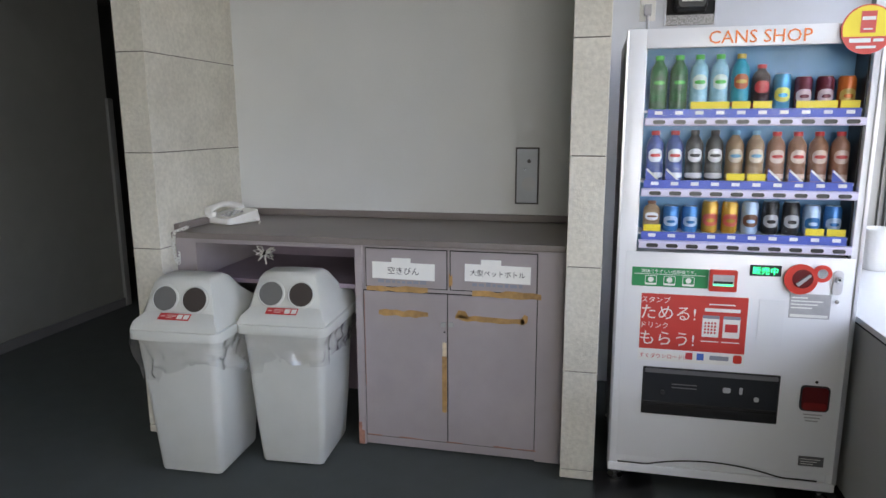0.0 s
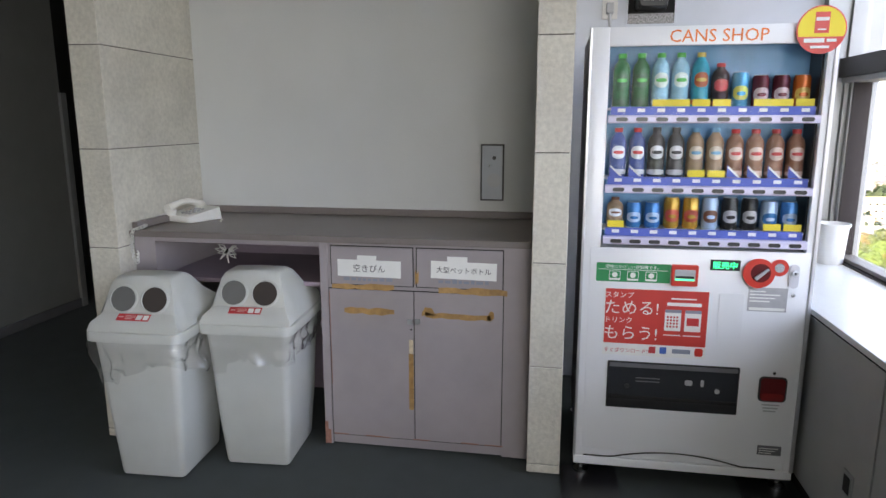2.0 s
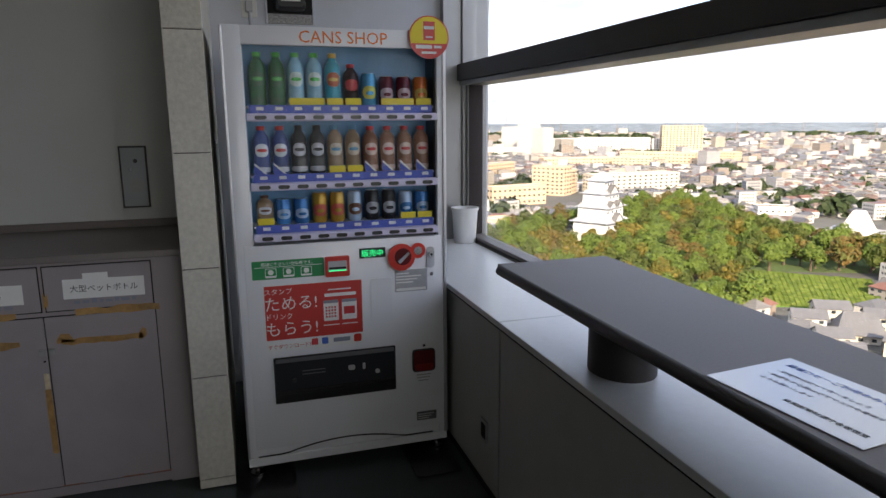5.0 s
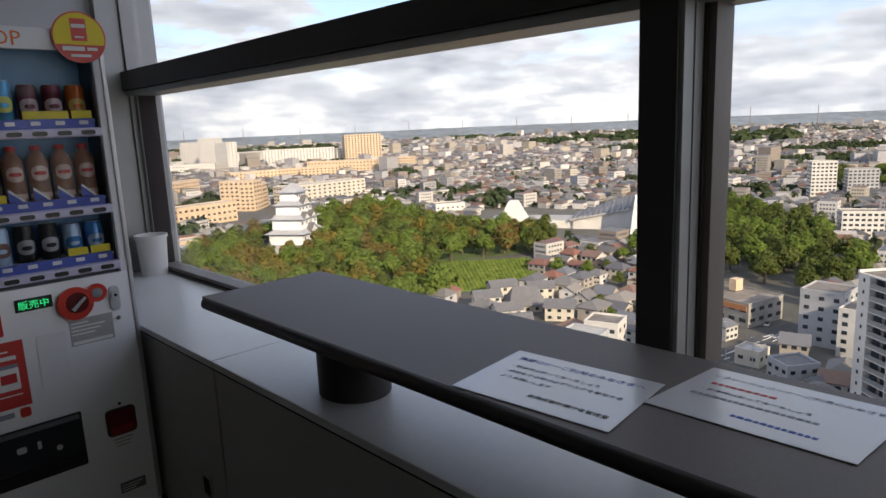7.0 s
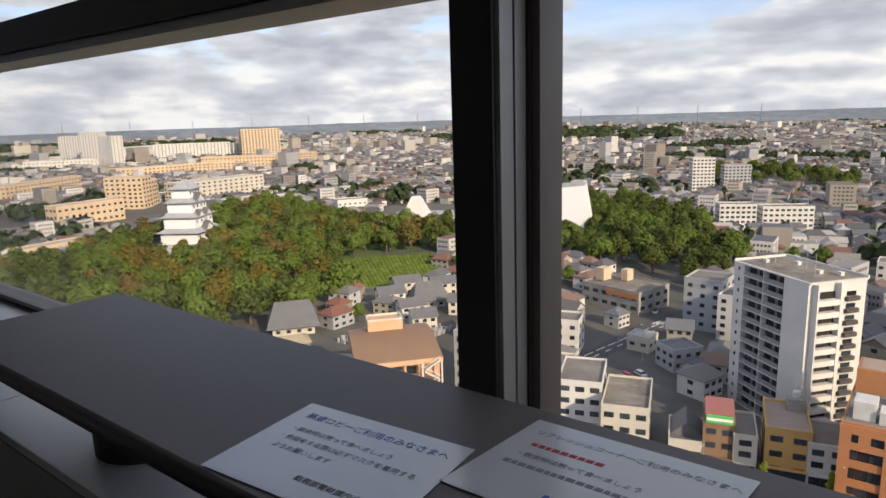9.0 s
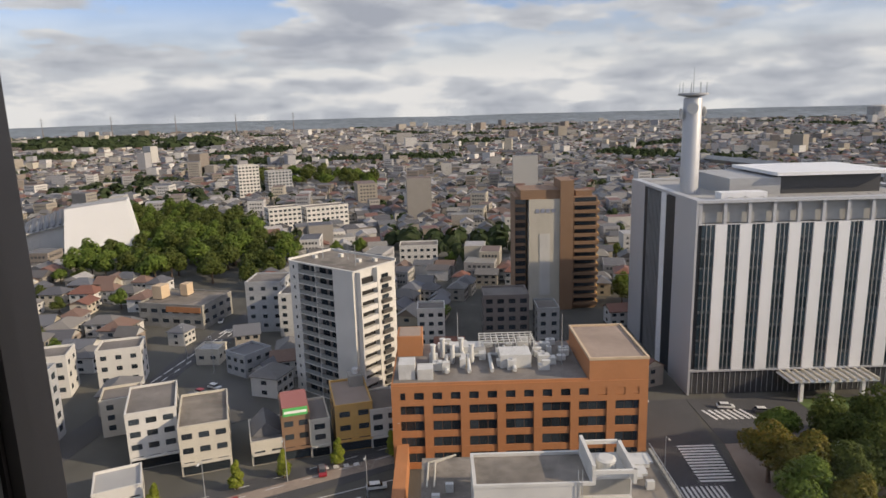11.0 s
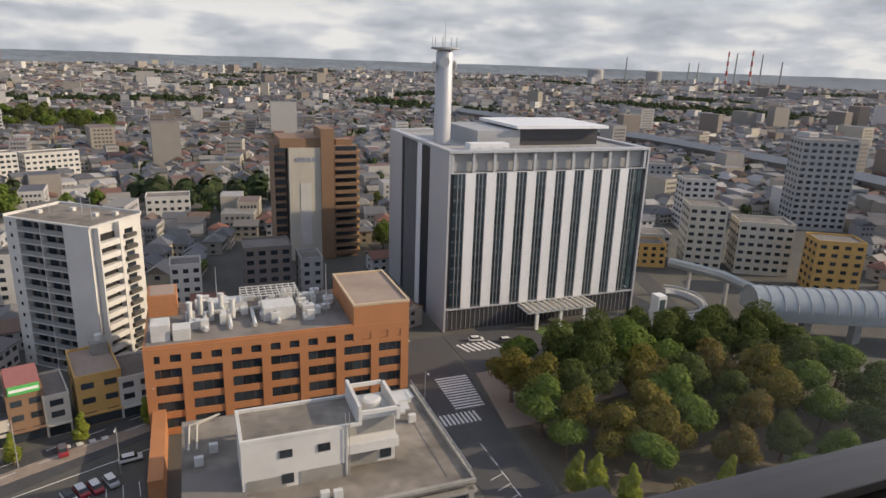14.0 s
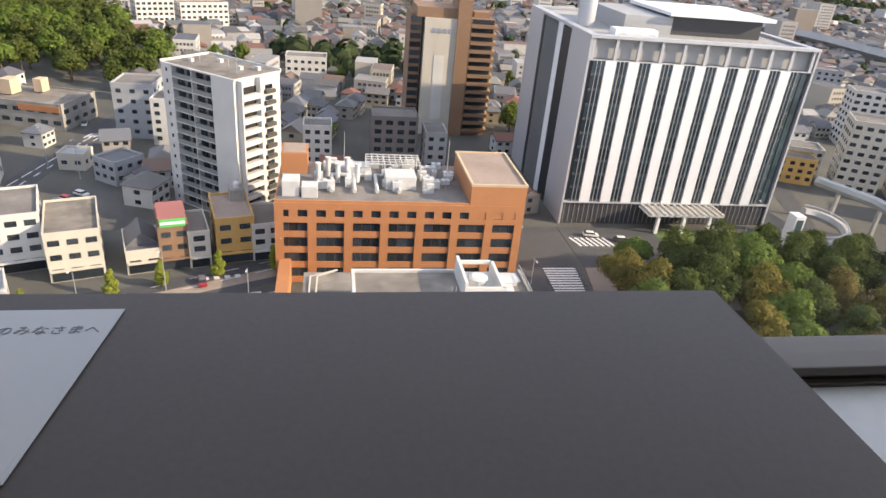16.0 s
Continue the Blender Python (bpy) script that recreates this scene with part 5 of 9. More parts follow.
    for i in (0, 1, 6, 7, 8, 9):
        x = xs[i]
        ring = [(x - 0.034, 1.279), (x + 0.016, 1.279), (x - 0.034, 1.325)]
        part("blue_card", Geo().loft([[(px, FRONT + 0.034, pz) for px, pz in ring], [(px, FRONT + 0.032, pz) for px, pz in ring]]), M["vm_blue"], vm, "slanted blue card")
        ring = [(x + 0.006, 1.279), (x + 0.016, 1.279), (x - 0.030, 1.322), (x - 0.034, 1.316)]
        part("card_edge", Geo().loft([[(px, FRONT + 0.0315, pz) for px, pz in ring], [(px, FRONT + 0.0305, pz) for px, pz in ring]]), M["paper"], vm)


def recess_fittings():
    y = 3.76
    o = thing("power_outlet", (0.245, y, 2.02), "ivory wall outlet with a grey plug in it", "outlet")
    part("plate", Geo().box(0.205, 0.285, y - 0.008, y, 2.02, 2.17), M["phone"], o, bevel=0.003)
    part("plug", Geo().box(0.226, 0.262, y - 0.05, y - 0.008, 2.045, 2.10), M["grey"], o, bevel=0.004)
    part("cord", Geo().rod([(0.244, y - 0.04, 2.05), (0.246, y - 0.045, 1.95), (0.25, y - 0.05, 1.80)], 0.008, 8), M["grey"], o)
    b = thing("meter_box", (0.455, y, 1.995), "open wall box with a black electricity meter on speckled stone", "meter")
    part("box_back", Geo().box(0.338, 0.575, y - 0.006, y, 1.995, 2.40), M["gap"], b)
    part("box_frame", Geo().box(0.326, 0.338, y - 0.012, y, 1.995, 2.40), M["recess"], b, bevel=0.002)
    part("box_frame", Geo().box(0.575, 0.587, y - 0.012, y, 1.995, 2.40), M["recess"], b, bevel=0.002)
    part("stone_strip", Geo().box(0.338, 0.575, y - 0.010, y - 0.006, 1.995, 2.045), M["granite"], b)
    mtr = part("meter", Geo().loft([[(px, yy, pz) for px, pz in rounded(0.375 + i, 0.535 - i, 2.058 + i, 2.25 - i, 0.02)] for yy, i in ((y - 0.006, 0), (y - 0.07, 0.004), (y - 0.085, 0.015))]), M["vm_black"], b, "black glazed meter", smooth=True)
    part("meter_face", Geo().box(0.405, 0.505, y - 0.0875, y - 0.086, 2.10, 2.20), M["paper"], mtr)
    part("meter_marks", Geo().box(0.42, 0.49, y - 0.089, y - 0.0875, 2.115, 2.13).box(0.43, 0.48, y - 0.089, y - 0.0875, 2.145, 2.152), M["ink"], mtr)


M["red_poster"] = mat("poster_red", (0.56, 0.05, 0.04), 0.35, grain=0.03)
M["grey_dark"] = mat("dark_grey_plate", (0.16, 0.16, 0.17), 0.4, 0.3, grain=0.06)
M["red_deep"] = mat("deep_red_lip", (0.24, 0.02, 0.02), 0.25, grain=0)
stock(vending_machine())
recess_fittings()
for x0, x1 in ((0.05, 0.285), (0.775, 0.975)):
    solid("rubber_mat", Geo().prism(rounded(x0, x1, 2.425, 2.70, 0.02), 0.0, 0.004), M["vm_black"], "black rubber mat under the vending machine's feet", "mat", "rubber mats")

# ================= the town below =================
G = -75.0
M.update(
    ground=mat("town_ground", (0.085, 0.083, 0.072), 0.95, grain=0.25, scale=0.08, stain=0.3, big_scale=0.012),
    asphalt=mat("asphalt", (0.062, 0.062, 0.064), 0.9, grain=0.15, scale=0.6, stain=0.18, big_scale=0.06),
    lot=mat("parking_asphalt", (0.085, 0.083, 0.078), 0.9, grain=0.15, scale=0.5, stain=0.25, big_scale=0.07),
    pavement=mat("paving", (0.26, 0.21, 0.17), 0.9, grain=0.15, scale=0.8, stain=0.15, big_scale=0.1),
    line=mat("road_paint", (0.62, 0.62, 0.60), 0.8, grain=0.15, scale=1.5),
    grass=mat("grass", (0.075, 0.115, 0.03), 0.95, grain=0.3, scale=0.4, stain=0.2, big_scale=0.05),
    crop=mat("green_field", (0.10, 0.20, 0.035), 0.95, grain=0.3, scale=1.2, stain=0.2, big_scale=0.1),
    soil=mat("park_soil", (0.10, 0.085, 0.06), 0.95, grain=0.3, scale=0.4, stain=0.3, big_scale=0.05),
    water=mat("bay_water", (0.30, 0.34, 0.38), 0.15, grain=0.02),
    # green woods turned blue-grey: the distance haze is put into the colour
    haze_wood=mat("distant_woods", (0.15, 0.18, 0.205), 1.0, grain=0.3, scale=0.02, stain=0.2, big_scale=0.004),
    brick=mat("orange_brick_tile", (0.40, 0.175, 0.072), 0.75, grain=0.08, scale=1.6, stain=0.08, big_scale=0.15),
    white=mat("white_render", (0.54, 0.53, 0.50), 0.8, grain=0.06, scale=0.8, stain=0.12, big_scale=0.12),
    offwhite=mat("cream_render", (0.48, 0.45, 0.38), 0.8, grain=0.06, scale=0.8, stain=0.12, big_scale=0.12),
    concrete=mat("weathered_concrete", (0.26, 0.25, 0.225), 0.9, grain=0.15, scale=1.2, stain=0.25, big_scale=0.15),
    greywall=mat("grey_tile_wall", (0.33, 0.34, 0.35), 0.7, grain=0.06, scale=0.8, stain=0.08, big_scale=0.1),
    roofing=mat("flat_roofing", (0.17, 0.155, 0.14), 0.95, grain=0.15, scale=0.8, stain=0.3, big_scale=0.12),
    tanroof=mat("tan_roofing", (0.30, 0.235, 0.19), 0.95, grain=0.1, scale=0.8, stain=0.15, big_scale=0.1),
    brown=mat("brown_tile_wall", (0.22, 0.135, 0.08), 0.7, grain=0.07, scale=1.0, stain=0.08, big_scale=0.15),
    ochre=mat("ochre_render", (0.50, 0.31, 0.10), 0.8, grain=0.08, scale=0.8, stain=0.12, big_scale=0.15),
    pinkbrick=mat("salmon_brick", (0.52, 0.40, 0.27), 0.8, grain=0.08, scale=0.4, stain=0.08, big_scale=0.05),
    pane=mat("building_glass", (0.028, 0.036, 0.044), 0.12, grain=0.15, scale=0.4, random_by="object", spread=0.5),
    pane_blue=mat("curtain_glass", (0.05, 0.075, 0.085), 0.10, grain=0.15, scale=0.3, random_by="object", spread=0.35),
    louvre=mat("dark_louvres", (0.045, 0.047, 0.052), 0.5),
    tile=mat("roof_tiles", (0.12, 0.12, 0.125), 0.6, grain=0.2, scale=1.5, stain=0.12, big_scale=0.3),
    plant=mat("rooftop_units", (0.52, 0.52, 0.50), 0.6, grain=0.08, scale=1.5, stain=0.1, big_scale=0.5),
    bark=mat("bark", (0.10, 0.07, 0.05), 0.95, grain=0.3, scale=6),
    metal=mat("galvanised", (0.42, 0.43, 0.44), 0.45, 0.5, grain=0.06),
    chim_red=mat("chimney_red", (0.45, 0.07, 0.05), 0.8),
    house_wall=palette("house_walls", [(0.396, 0.378, 0.344), (0.447, 0.439, 0.413), (0.292, 0.267, 0.232), (0.499, 0.490, 0.473), (0.344, 0.310, 0.241), (0.232, 0.189, 0.155), (0.464, 0.421, 0.344), (0.396, 0.404, 0.413), (0.533, 0.525, 0.499), (0.310, 0.310, 0.318)], by="object", scale=0.8),
    house_roof=palette("house_roofs", [(0.10, 0.10, 0.105), (0.14, 0.135, 0.13), (0.085, 0.085, 0.095), (0.16, 0.10, 0.075), (0.12, 0.125, 0.14), (0.20, 0.185, 0.165), (0.17, 0.075, 0.05), (0.11, 0.105, 0.10)], 0.6, by="object", scale=1.2),
    # far walls and roofs are greyed a little, haze mixed into their colours
    far_wall=palette("far_house_walls", [(0.336, 0.323, 0.302), (0.420, 0.412, 0.386), (0.252, 0.235, 0.210), (0.487, 0.479, 0.462), (0.286, 0.260, 0.218), (0.202, 0.176, 0.151), (0.420, 0.386, 0.319), (0.319, 0.319, 0.328), (0.504, 0.496, 0.479), (0.269, 0.269, 0.277)], grain=0.05, scale=0.2),
    far_roof=palette("far_house_roofs", [(0.085, 0.085, 0.089), (0.123, 0.119, 0.115), (0.076, 0.076, 0.085), (0.136, 0.093, 0.072), (0.102, 0.106, 0.115), (0.204, 0.196, 0.178), (0.145, 0.076, 0.060), (0.306, 0.297, 0.289), (0.098, 0.093, 0.093)], 0.6, grain=0.05, scale=0.2),
    far_glass=mat("far_windows", (0.05, 0.055, 0.06), 0.3),
    car_paint=palette("car_paint", [(0.66, 0.66, 0.65), (0.62, 0.62, 0.60), (0.30, 0.31, 0.32), (0.68, 0.67, 0.65), (0.06, 0.06, 0.07), (0.60, 0.60, 0.60), (0.25, 0.02, 0.03), (0.12, 0.12, 0.13)], 0.3, by="object"),
    car_glass=mat("car_windows", (0.02, 0.022, 0.025), 0.1),
    tyre=mat("tyre_rubber", (0.02, 0.02, 0.02), 0.8),
    hq_panel=mat("pale_metal_panel", (0.44, 0.45, 0.47), 0.45, 0.2, grain=0.04, scale=0.5, stain=0.05, big_scale=0.05),
    hq_white=mat("white_pier_panel", (0.70, 0.71, 0.72), 0.5, grain=0.03, scale=0.5, stain=0.04, big_scale=0.08),
    hq_slot=mat("dark_slot_glass", (0.02, 0.024, 0.03), 0.45, spec=0.25),
    hq_spandrel=mat("grey_spandrel", (0.11, 0.125, 0.125), 0.4, grain=0.06),
    concrete_pale=mat("pale_concrete", (0.34, 0.34, 0.33), 0.85, grain=0.08, scale=0.8, stain=0.1, big_scale=0.1),
    balcony=mat("grey_balcony_rail", (0.20, 0.21, 0.21), 0.4, grain=0.08),
    roof_stained=mat("stained_roof_slab", (0.18, 0.16, 0.135), 0.95, grain=0.25, scale=0.7, stain=0.45, big_scale=0.16),
    copper=mat("green_sign", (0.10, 0.45, 0.12), 0.5),
    roof_red=mat("faded_red_roof", (0.28, 0.11, 0.10), 0.7, grain=0.1, scale=1),
)
LEAF = dict(
    dark=[(0.082, 0.105, 0.026), (0.098, 0.122, 0.030), (0.064, 0.086, 0.022), (0.112, 0.132, 0.036)],
    green=[(0.112, 0.165, 0.031), (0.136, 0.189, 0.038), (0.092, 0.139, 0.028), (0.159, 0.206, 0.047)],
    lime=[(0.20, 0.23, 0.030), (0.24, 0.27, 0.035), (0.16, 0.20, 0.030), (0.27, 0.29, 0.055)],
    gold=[(0.19, 0.150, 0.030), (0.15, 0.135, 0.030), (0.11, 0.12, 0.028), (0.21, 0.165, 0.040)],
    rust=[(0.177, 0.124, 0.040), (0.136, 0.124, 0.038), (0.195, 0.124, 0.042), (0.106, 0.118, 0.033)],
)


def leafy(m, share=0.35):
    """Leaves let part of the light through."""
    t = m.node_tree
    b = t.nodes["Principled BSDF"]
    b.inputs["Specular IOR Level"].default_value = 0.12
    tr = t.nodes.new("ShaderNodeBsdfTranslucent")
    t.links.new(b.inputs["Base Color"].links[0].from_socket, tr.inputs[0])
    mx = t.nodes.new("ShaderNodeMixShader")
    mx.inputs[0].default_value = share
    t.links.new(b.outputs[0], mx.inputs[1])
    t.links.new(tr.outputs[0], mx.inputs[2])
    t.links.new(mx.outputs[0], t.nodes["Material Output"].inputs[0])
    return m


for k, v in LEAF.items():
    M["leaf_" + k] = leafy(palette("leaves_" + k, v, 0.75, grain=0.25, scale=0.4))

FOOT = []   # centres and radii of the plots that are built on


def plot(m, w, d, gap=0.0):
    n = max(1, round(max(w, d) / max(4.0, min(w, d))))
    for k in range(n):
        q = m @ (Vector((w * (k + 0.5) / n, d / 2, 0)) if w >= d else Vector((w / 2, d * (k + 0.5) / n, 0)))
        FOOT.append((q.x, q.y, 0.5 * math.hypot(max(w, d) / n, min(w, d)) + gap))


def free(x, y, gap):
    return all((x - a) ** 2 + (y - b) ** 2 > (r_ + gap) ** 2 for a, b, r_ in FOOT)


def lthing(name, m, label, category, group="", kind=""):
    ob = new(name)
    ob.matrix_basis = m
    return tagged(ob, label, category, group, kind)


def lpart(name, geo, material, parent, label="", bevel=0.0, smooth=False):
    """A part given in its thing's own coordinates; a mesh may be given for a repeated piece."""
    ob = new(name, geo if isinstance(geo, bpy.types.Mesh) else mesh_of(geo, name, material, bevel, smooth))
    ob.parent = parent
    return tagged(ob, label) if label else ob


def piece(name, mesh, parent, x, y, z, turn=0):
    ob = new(name, mesh)
    ob.parent = parent
    ob.matrix_basis = pose(x, y, z, 0, 0, turn)
    return ob


def window_mesh(w, h, glass="pane", frame="metal"):
    """A pane in a thin frame, facing -y, its foot at the origin; it stands 5 cm proud of the wall."""
    me = mesh_of(Geo().box(0, w, -0.05, 0.05, 0, h), "window", [M[glass]])
    return me


# ---------- ground, roads ----------
def slab(name, outline, z, material, label, category, thick=0.06, kind="structure"):
    return solid(name, Geo().prism(outline, z - thick, z), material, label, category, kind=kind)


def grounds():
    solid("ground", Geo().box(1.7, 4950, -4950, 4950, G - 3, G), M["ground"], "grey-brown ground of the town reaching the horizon", "ground", kind="structure")
    slab("road", [(150, -18), (150, -2), (118, 66), (86, 130), (74, 126), (106, 58), (136, 4), (136, -18)], G + 0.08, M["asphalt"], "asphalt street in front of the shops", "road")
    slab("road", [(98, 104), (102, 93), (184, 81), (201, 79), (240, 68), (330, 43), (333, 54), (256, 77.5), (217, 85), (187, 88)], G + 0.09, M["asphalt"], "asphalt side street with white markings", "road")
    slab("road", [(40, -46), (162, -46), (162, -64), (112, -60), (40, -54)], G + 0.08, M["asphalt"], "asphalt access road beside the park", "road")
    slab("road", [(138, -64), (162, -64), (162, -150), (138, -146)], G + 0.085, M["asphalt"], "asphalt forecourt of the office block", "road")
    slab("road", [(140, -140), (156, -140), (330, -200), (330, -212)], G + 0.095, M["asphalt"], "asphalt street past the station", "road")
    slab("parking_lot", [(84, 9), (118, 12), (112, 44), (96, 66), (70, 60), (72, 8)], G + 0.07, M["lot"], "asphalt parking lot", "parking lot")
    slab("parking_lot", [(150, 62), (182, 76), (186, 60), (160, 48)], G + 0.07, M["lot"], "gravelly open yard", "yard")
    slab("pavement", [(112, -60), (138, -64), (138, -146), (128, -146), (112, -66)], G + 0.12, M["pavement"], "brown paved walk along the park", "pavement", 0.12)
    slab("pavement", [(136.5, 6), (140, 8), (122, 46), (118.5, 45)], G + 0.12, M["pavement"], "paved walk in front of the shops", "pavement", 0.12)
    slab("park_ground", [(60, -58), (112, -62), (128, -146), (60, -190)], G + 0.05, M["soil"], "shaded earth of the park", "ground")
    slab("field", [(203, 210), (243, 262), (282, 226), (244, 188)], G + 0.3, M["crop"], "bright green field of tall crops", "field", 0.3)
    rows_ = Geo()
    a0, a1, b0, b1 = Vector((203, 210)), Vector((243, 262)), Vector((244, 188)), Vector((282, 226))
    rf_ = random.Random(2)
    for k in range(46):
        u = (k + 0.5) / 46
        p, q = a0.lerp(a1, u), b0.lerp(b1, u)
        for m_ in range(24):
            c0, c1 = p.lerp(q, m_ / 24), p.lerp(q, (m_ + 0.85) / 24)
            w_, h_ = rf_.uniform(0.25, 0.45), rf_.uniform(0.7, 1.5)
            rows_.loft([[(c.x, c.y - w_, G + 0.3), (c.x, c.y + w_, G + 0.3), (c.x, c.y + w_ * 0.4, G + 0.3 + h_), (c.x, c.y - w_ * 0.4, G + 0.3 + h_)] for c in (c0, c1)])
    tagged(part("crop_rows", rows_, M["leaf_green"]), "rows of bright green crops in the field", "crops", kind="stuff")
    slab("lawn", [(140, -92), (160, -92), (160, -118), (140, -118)], G + 0.14, M["grass"], "clipped lawn before the office block", "lawn", 0.1)
    slab("lawn", [(320, 230), (350, 330), (250, 320), (240, 265)], G + 0.1, M["grass"], "lawn between the trees", "lawn", 0.1)
    solid("water", Geo().prism([(1900, -2500), (2500, -2700), (4900, -4400), (4900, -4950), (1500, -4950), (1500, -2600)], G, G + 0.1), M["water"], "pale strip of the bay", "water", kind="structure")

    def mark(name, outline):
        ob = solid(name, Geo().prism(outline, G + 0.10, G + 0.125), M["line"], "white painted road marking", "road marking", "road markings")
        return ob

    def bar(x, y, l, w, a):
        c, s = math.cos(radians(a)), math.sin(radians(a))
        return [(x + c * p - s * q, y + s * p + c * q) for p, q in ((-l / 2, -w / 2), (l / 2, -w / 2), (l / 2, w / 2), (-l / 2, w / 2))]

    for i in range(13):
        mark("crossing_stripe", bar(137.5 - i * 1.2, -57.0 + i * 0.08, 0.62, 8.5 - 0.1 * i, 0))
    for i in range(9):
        mark("crossing_stripe", bar(119, -47.9 - i * 1.0, 4.4, 0.5, 0))
    for i in range(7):
        mark("crossing_stripe", bar(112 + i * 1.15 - 3, 49.5 + i * 0.25, 0.6, 5.6, -26))
    for i in range(7):
        mark("crossing_stripe", bar(152.5, -66.5 - i * 1.6, 5.5, 0.7, 18))
    for i in range(6):
        mark("crossing_stripe", bar(229 + i * 0.5, 79.5 - 1.4 * i, 5.0, 0.7, -16))
    for i in range(10):
        x, y = 145 - i * 3.6, 0 + i * 7.2
        mark("lane_line", bar(x - 1.5, y, 4.2, 0.2, 116))
        mark("lane_line", bar(x + 2.6, y, 3.0, 0.2, 116))
    mark("lane_line", bar(122, 24, 30, 0.22, 112))
    mark("stop_line", bar(111, 45, 8, 0.5, 26))
    for i in range(8):
        mark("lane_line", bar(186 + i * 6.5, 86.2 - i * 1.25, 5.0, 0.4, -11))
        mark("lane_line", bar(186 + i * 6.5, 83.6 - i * 1.25, 3.0, 0.4, -11))
    for i in range(4):
        mark("lane_line", bar(134 - 0.4 * i, 20 + i * 2.2, 1.2, 1.4, 110))
    for i in range(10):
        mark("lane_line", bar(62 + i * 5, -52.2, 3.2, 0.2, 2))
    for i in range(5):
        mark("bay_line", bar(84 + i * 3.3, -50.6 - 0.0 * i, 0.16, 3.4, 20))
    for i in range(9):
        mark("bay_line", bar(114.2 - 0.25 * i, 12.5 + i * 2.7, 4.6, 0.14, 6))
    for i in range(6):
        mark("hatching_line", bar(97 + i * 1.5, 11.0, 2.8, 0.12, 40))


# ---------- trees ----------
def tree(kind, h, spread, leaves, seed, size, name="tree", cone=False):
    """Tapered trunk, forking limbs, and a crown of many small leaf clumps in uneven lobes; built at the origin, base at 0."""
    r = random.Random(seed)
    t = lthing(name, Matrix.Identity(4), "", "tree")
    trunk_h = h * (0.18 if cone else 0.34)
    g = Geo()
    lean = Vector((r.uniform(-0.06, 0.06), r.uniform(-0.06, 0.06), 1))
    rings = []
    for k in range(5):
        u = k / 4
        rad = 0.035 * h * (1 - 0.55 * u) + (0.012 * h if k == 0 else 0)
        c = lean * (trunk_h * 1.3 * u)
        rings.append([(c.x + rad * math.cos(a), c.y + rad * math.sin(a), c.z) for a in (2 * math.pi * i / 7 for i in range(7))])
    g.loft(rings)
    top = lean * (trunk_h * 1.2)
    lobes = []
    n_lobe = 6 if cone else r.randint(7, 10)
    for k in range(n_lobe):
        if cone:
            u = (k + 0.5) / n_lobe
            lobes.append((Vector((r.uniform(-0.06, 0.06) * h, r.uniform(-0.06, 0.06) * h, h * (0.18 + 0.74 * u))), spread * (1.02 - 0.85 * u), h * 0.14))
        else:
            a, d = 2 * math.pi * k / n_lobe + r.uniform(-0.4, 0.4), spread * r.uniform(0.25, 0.68)
            if k >= n_lobe - 2:
                d *= 0.25
            z = h * r.uniform(0.45, 0.70) + (h * 0.16 if k >= n_lobe - 2 else 0)
            lobes.append((Vector((d * math.cos(a), d * math.sin(a), z)), spread * r.uniform(0.40, 0.62), h * r.uniform(0.16, 0.24)))
    for c, _, _ in lobes:
        g.rod([top * 0.8, top.lerp(c, 0.55) + Vector((0, 0, -0.02 * h)), c], 0.009 * h, 5)
    lpart("trunk", g, M["bark"], t)
    vs, fs = [], []
    for i in range(leaves):
        c, rr, rz = lobes[r.randrange(len(lobes))]
        d = Vector((r.gauss(0, 1), r.gauss(0, 1), r.gauss(0, 1) + 0.25)).normalized()
        q = r.uniform(0.55, 1.0) ** 0.5 * (1 + 0.22 * noise.noise(d * 2.2 + c * 0.3))
        p = c + Vector((d.x * rr * q, d.y * rr * q, d.z * rz * q))
        s = size * r.uniform(0.6, 1.25)
        nrm = (d + Vector((r.uniform(-0.7, 0.7), r.uniform(-0.7, 0.7), r.uniform(-0.3, 0.9)))).normalized()
        a = nrm.orthogonal().normalized()
        b = nrm.cross(a)
        th = r.uniform(0, 6.28)
        a, b = a * math.cos(th) + b * math.sin(th), b * math.cos(th) - a * math.sin(th)
        n0 = len(vs)
        for e, f, l in ((-0.95, -0.1, 0.08), (0.1, -0.7, -0.08), (0.9, 0.15, 0.1), (-0.15, 0.72, -0.06)):
            k = r.uniform(0.75, 1.2)
            vs.append(tuple(p + s * (a * e * k + b * f * k + nrm * l)))
        fs.append(tuple(range(n0, n0 + 4)))
    me = bpy.data.meshes.new("crown")
    me.from_pydata(vs, [], fs)
    me.materials.append(M["leaf_" + kind])
    lpart("crown", me, None, t)
    return t


WORDS = dict(dark="dark green broadleaf tree with a dense crown", green="fresh green broadleaf tree with a rounded crown", lime="yellow-green young tree with a loose crown", gold="tree turning golden with an uneven crown", rust="tree with rusty autumn leaves")
TREES = {}


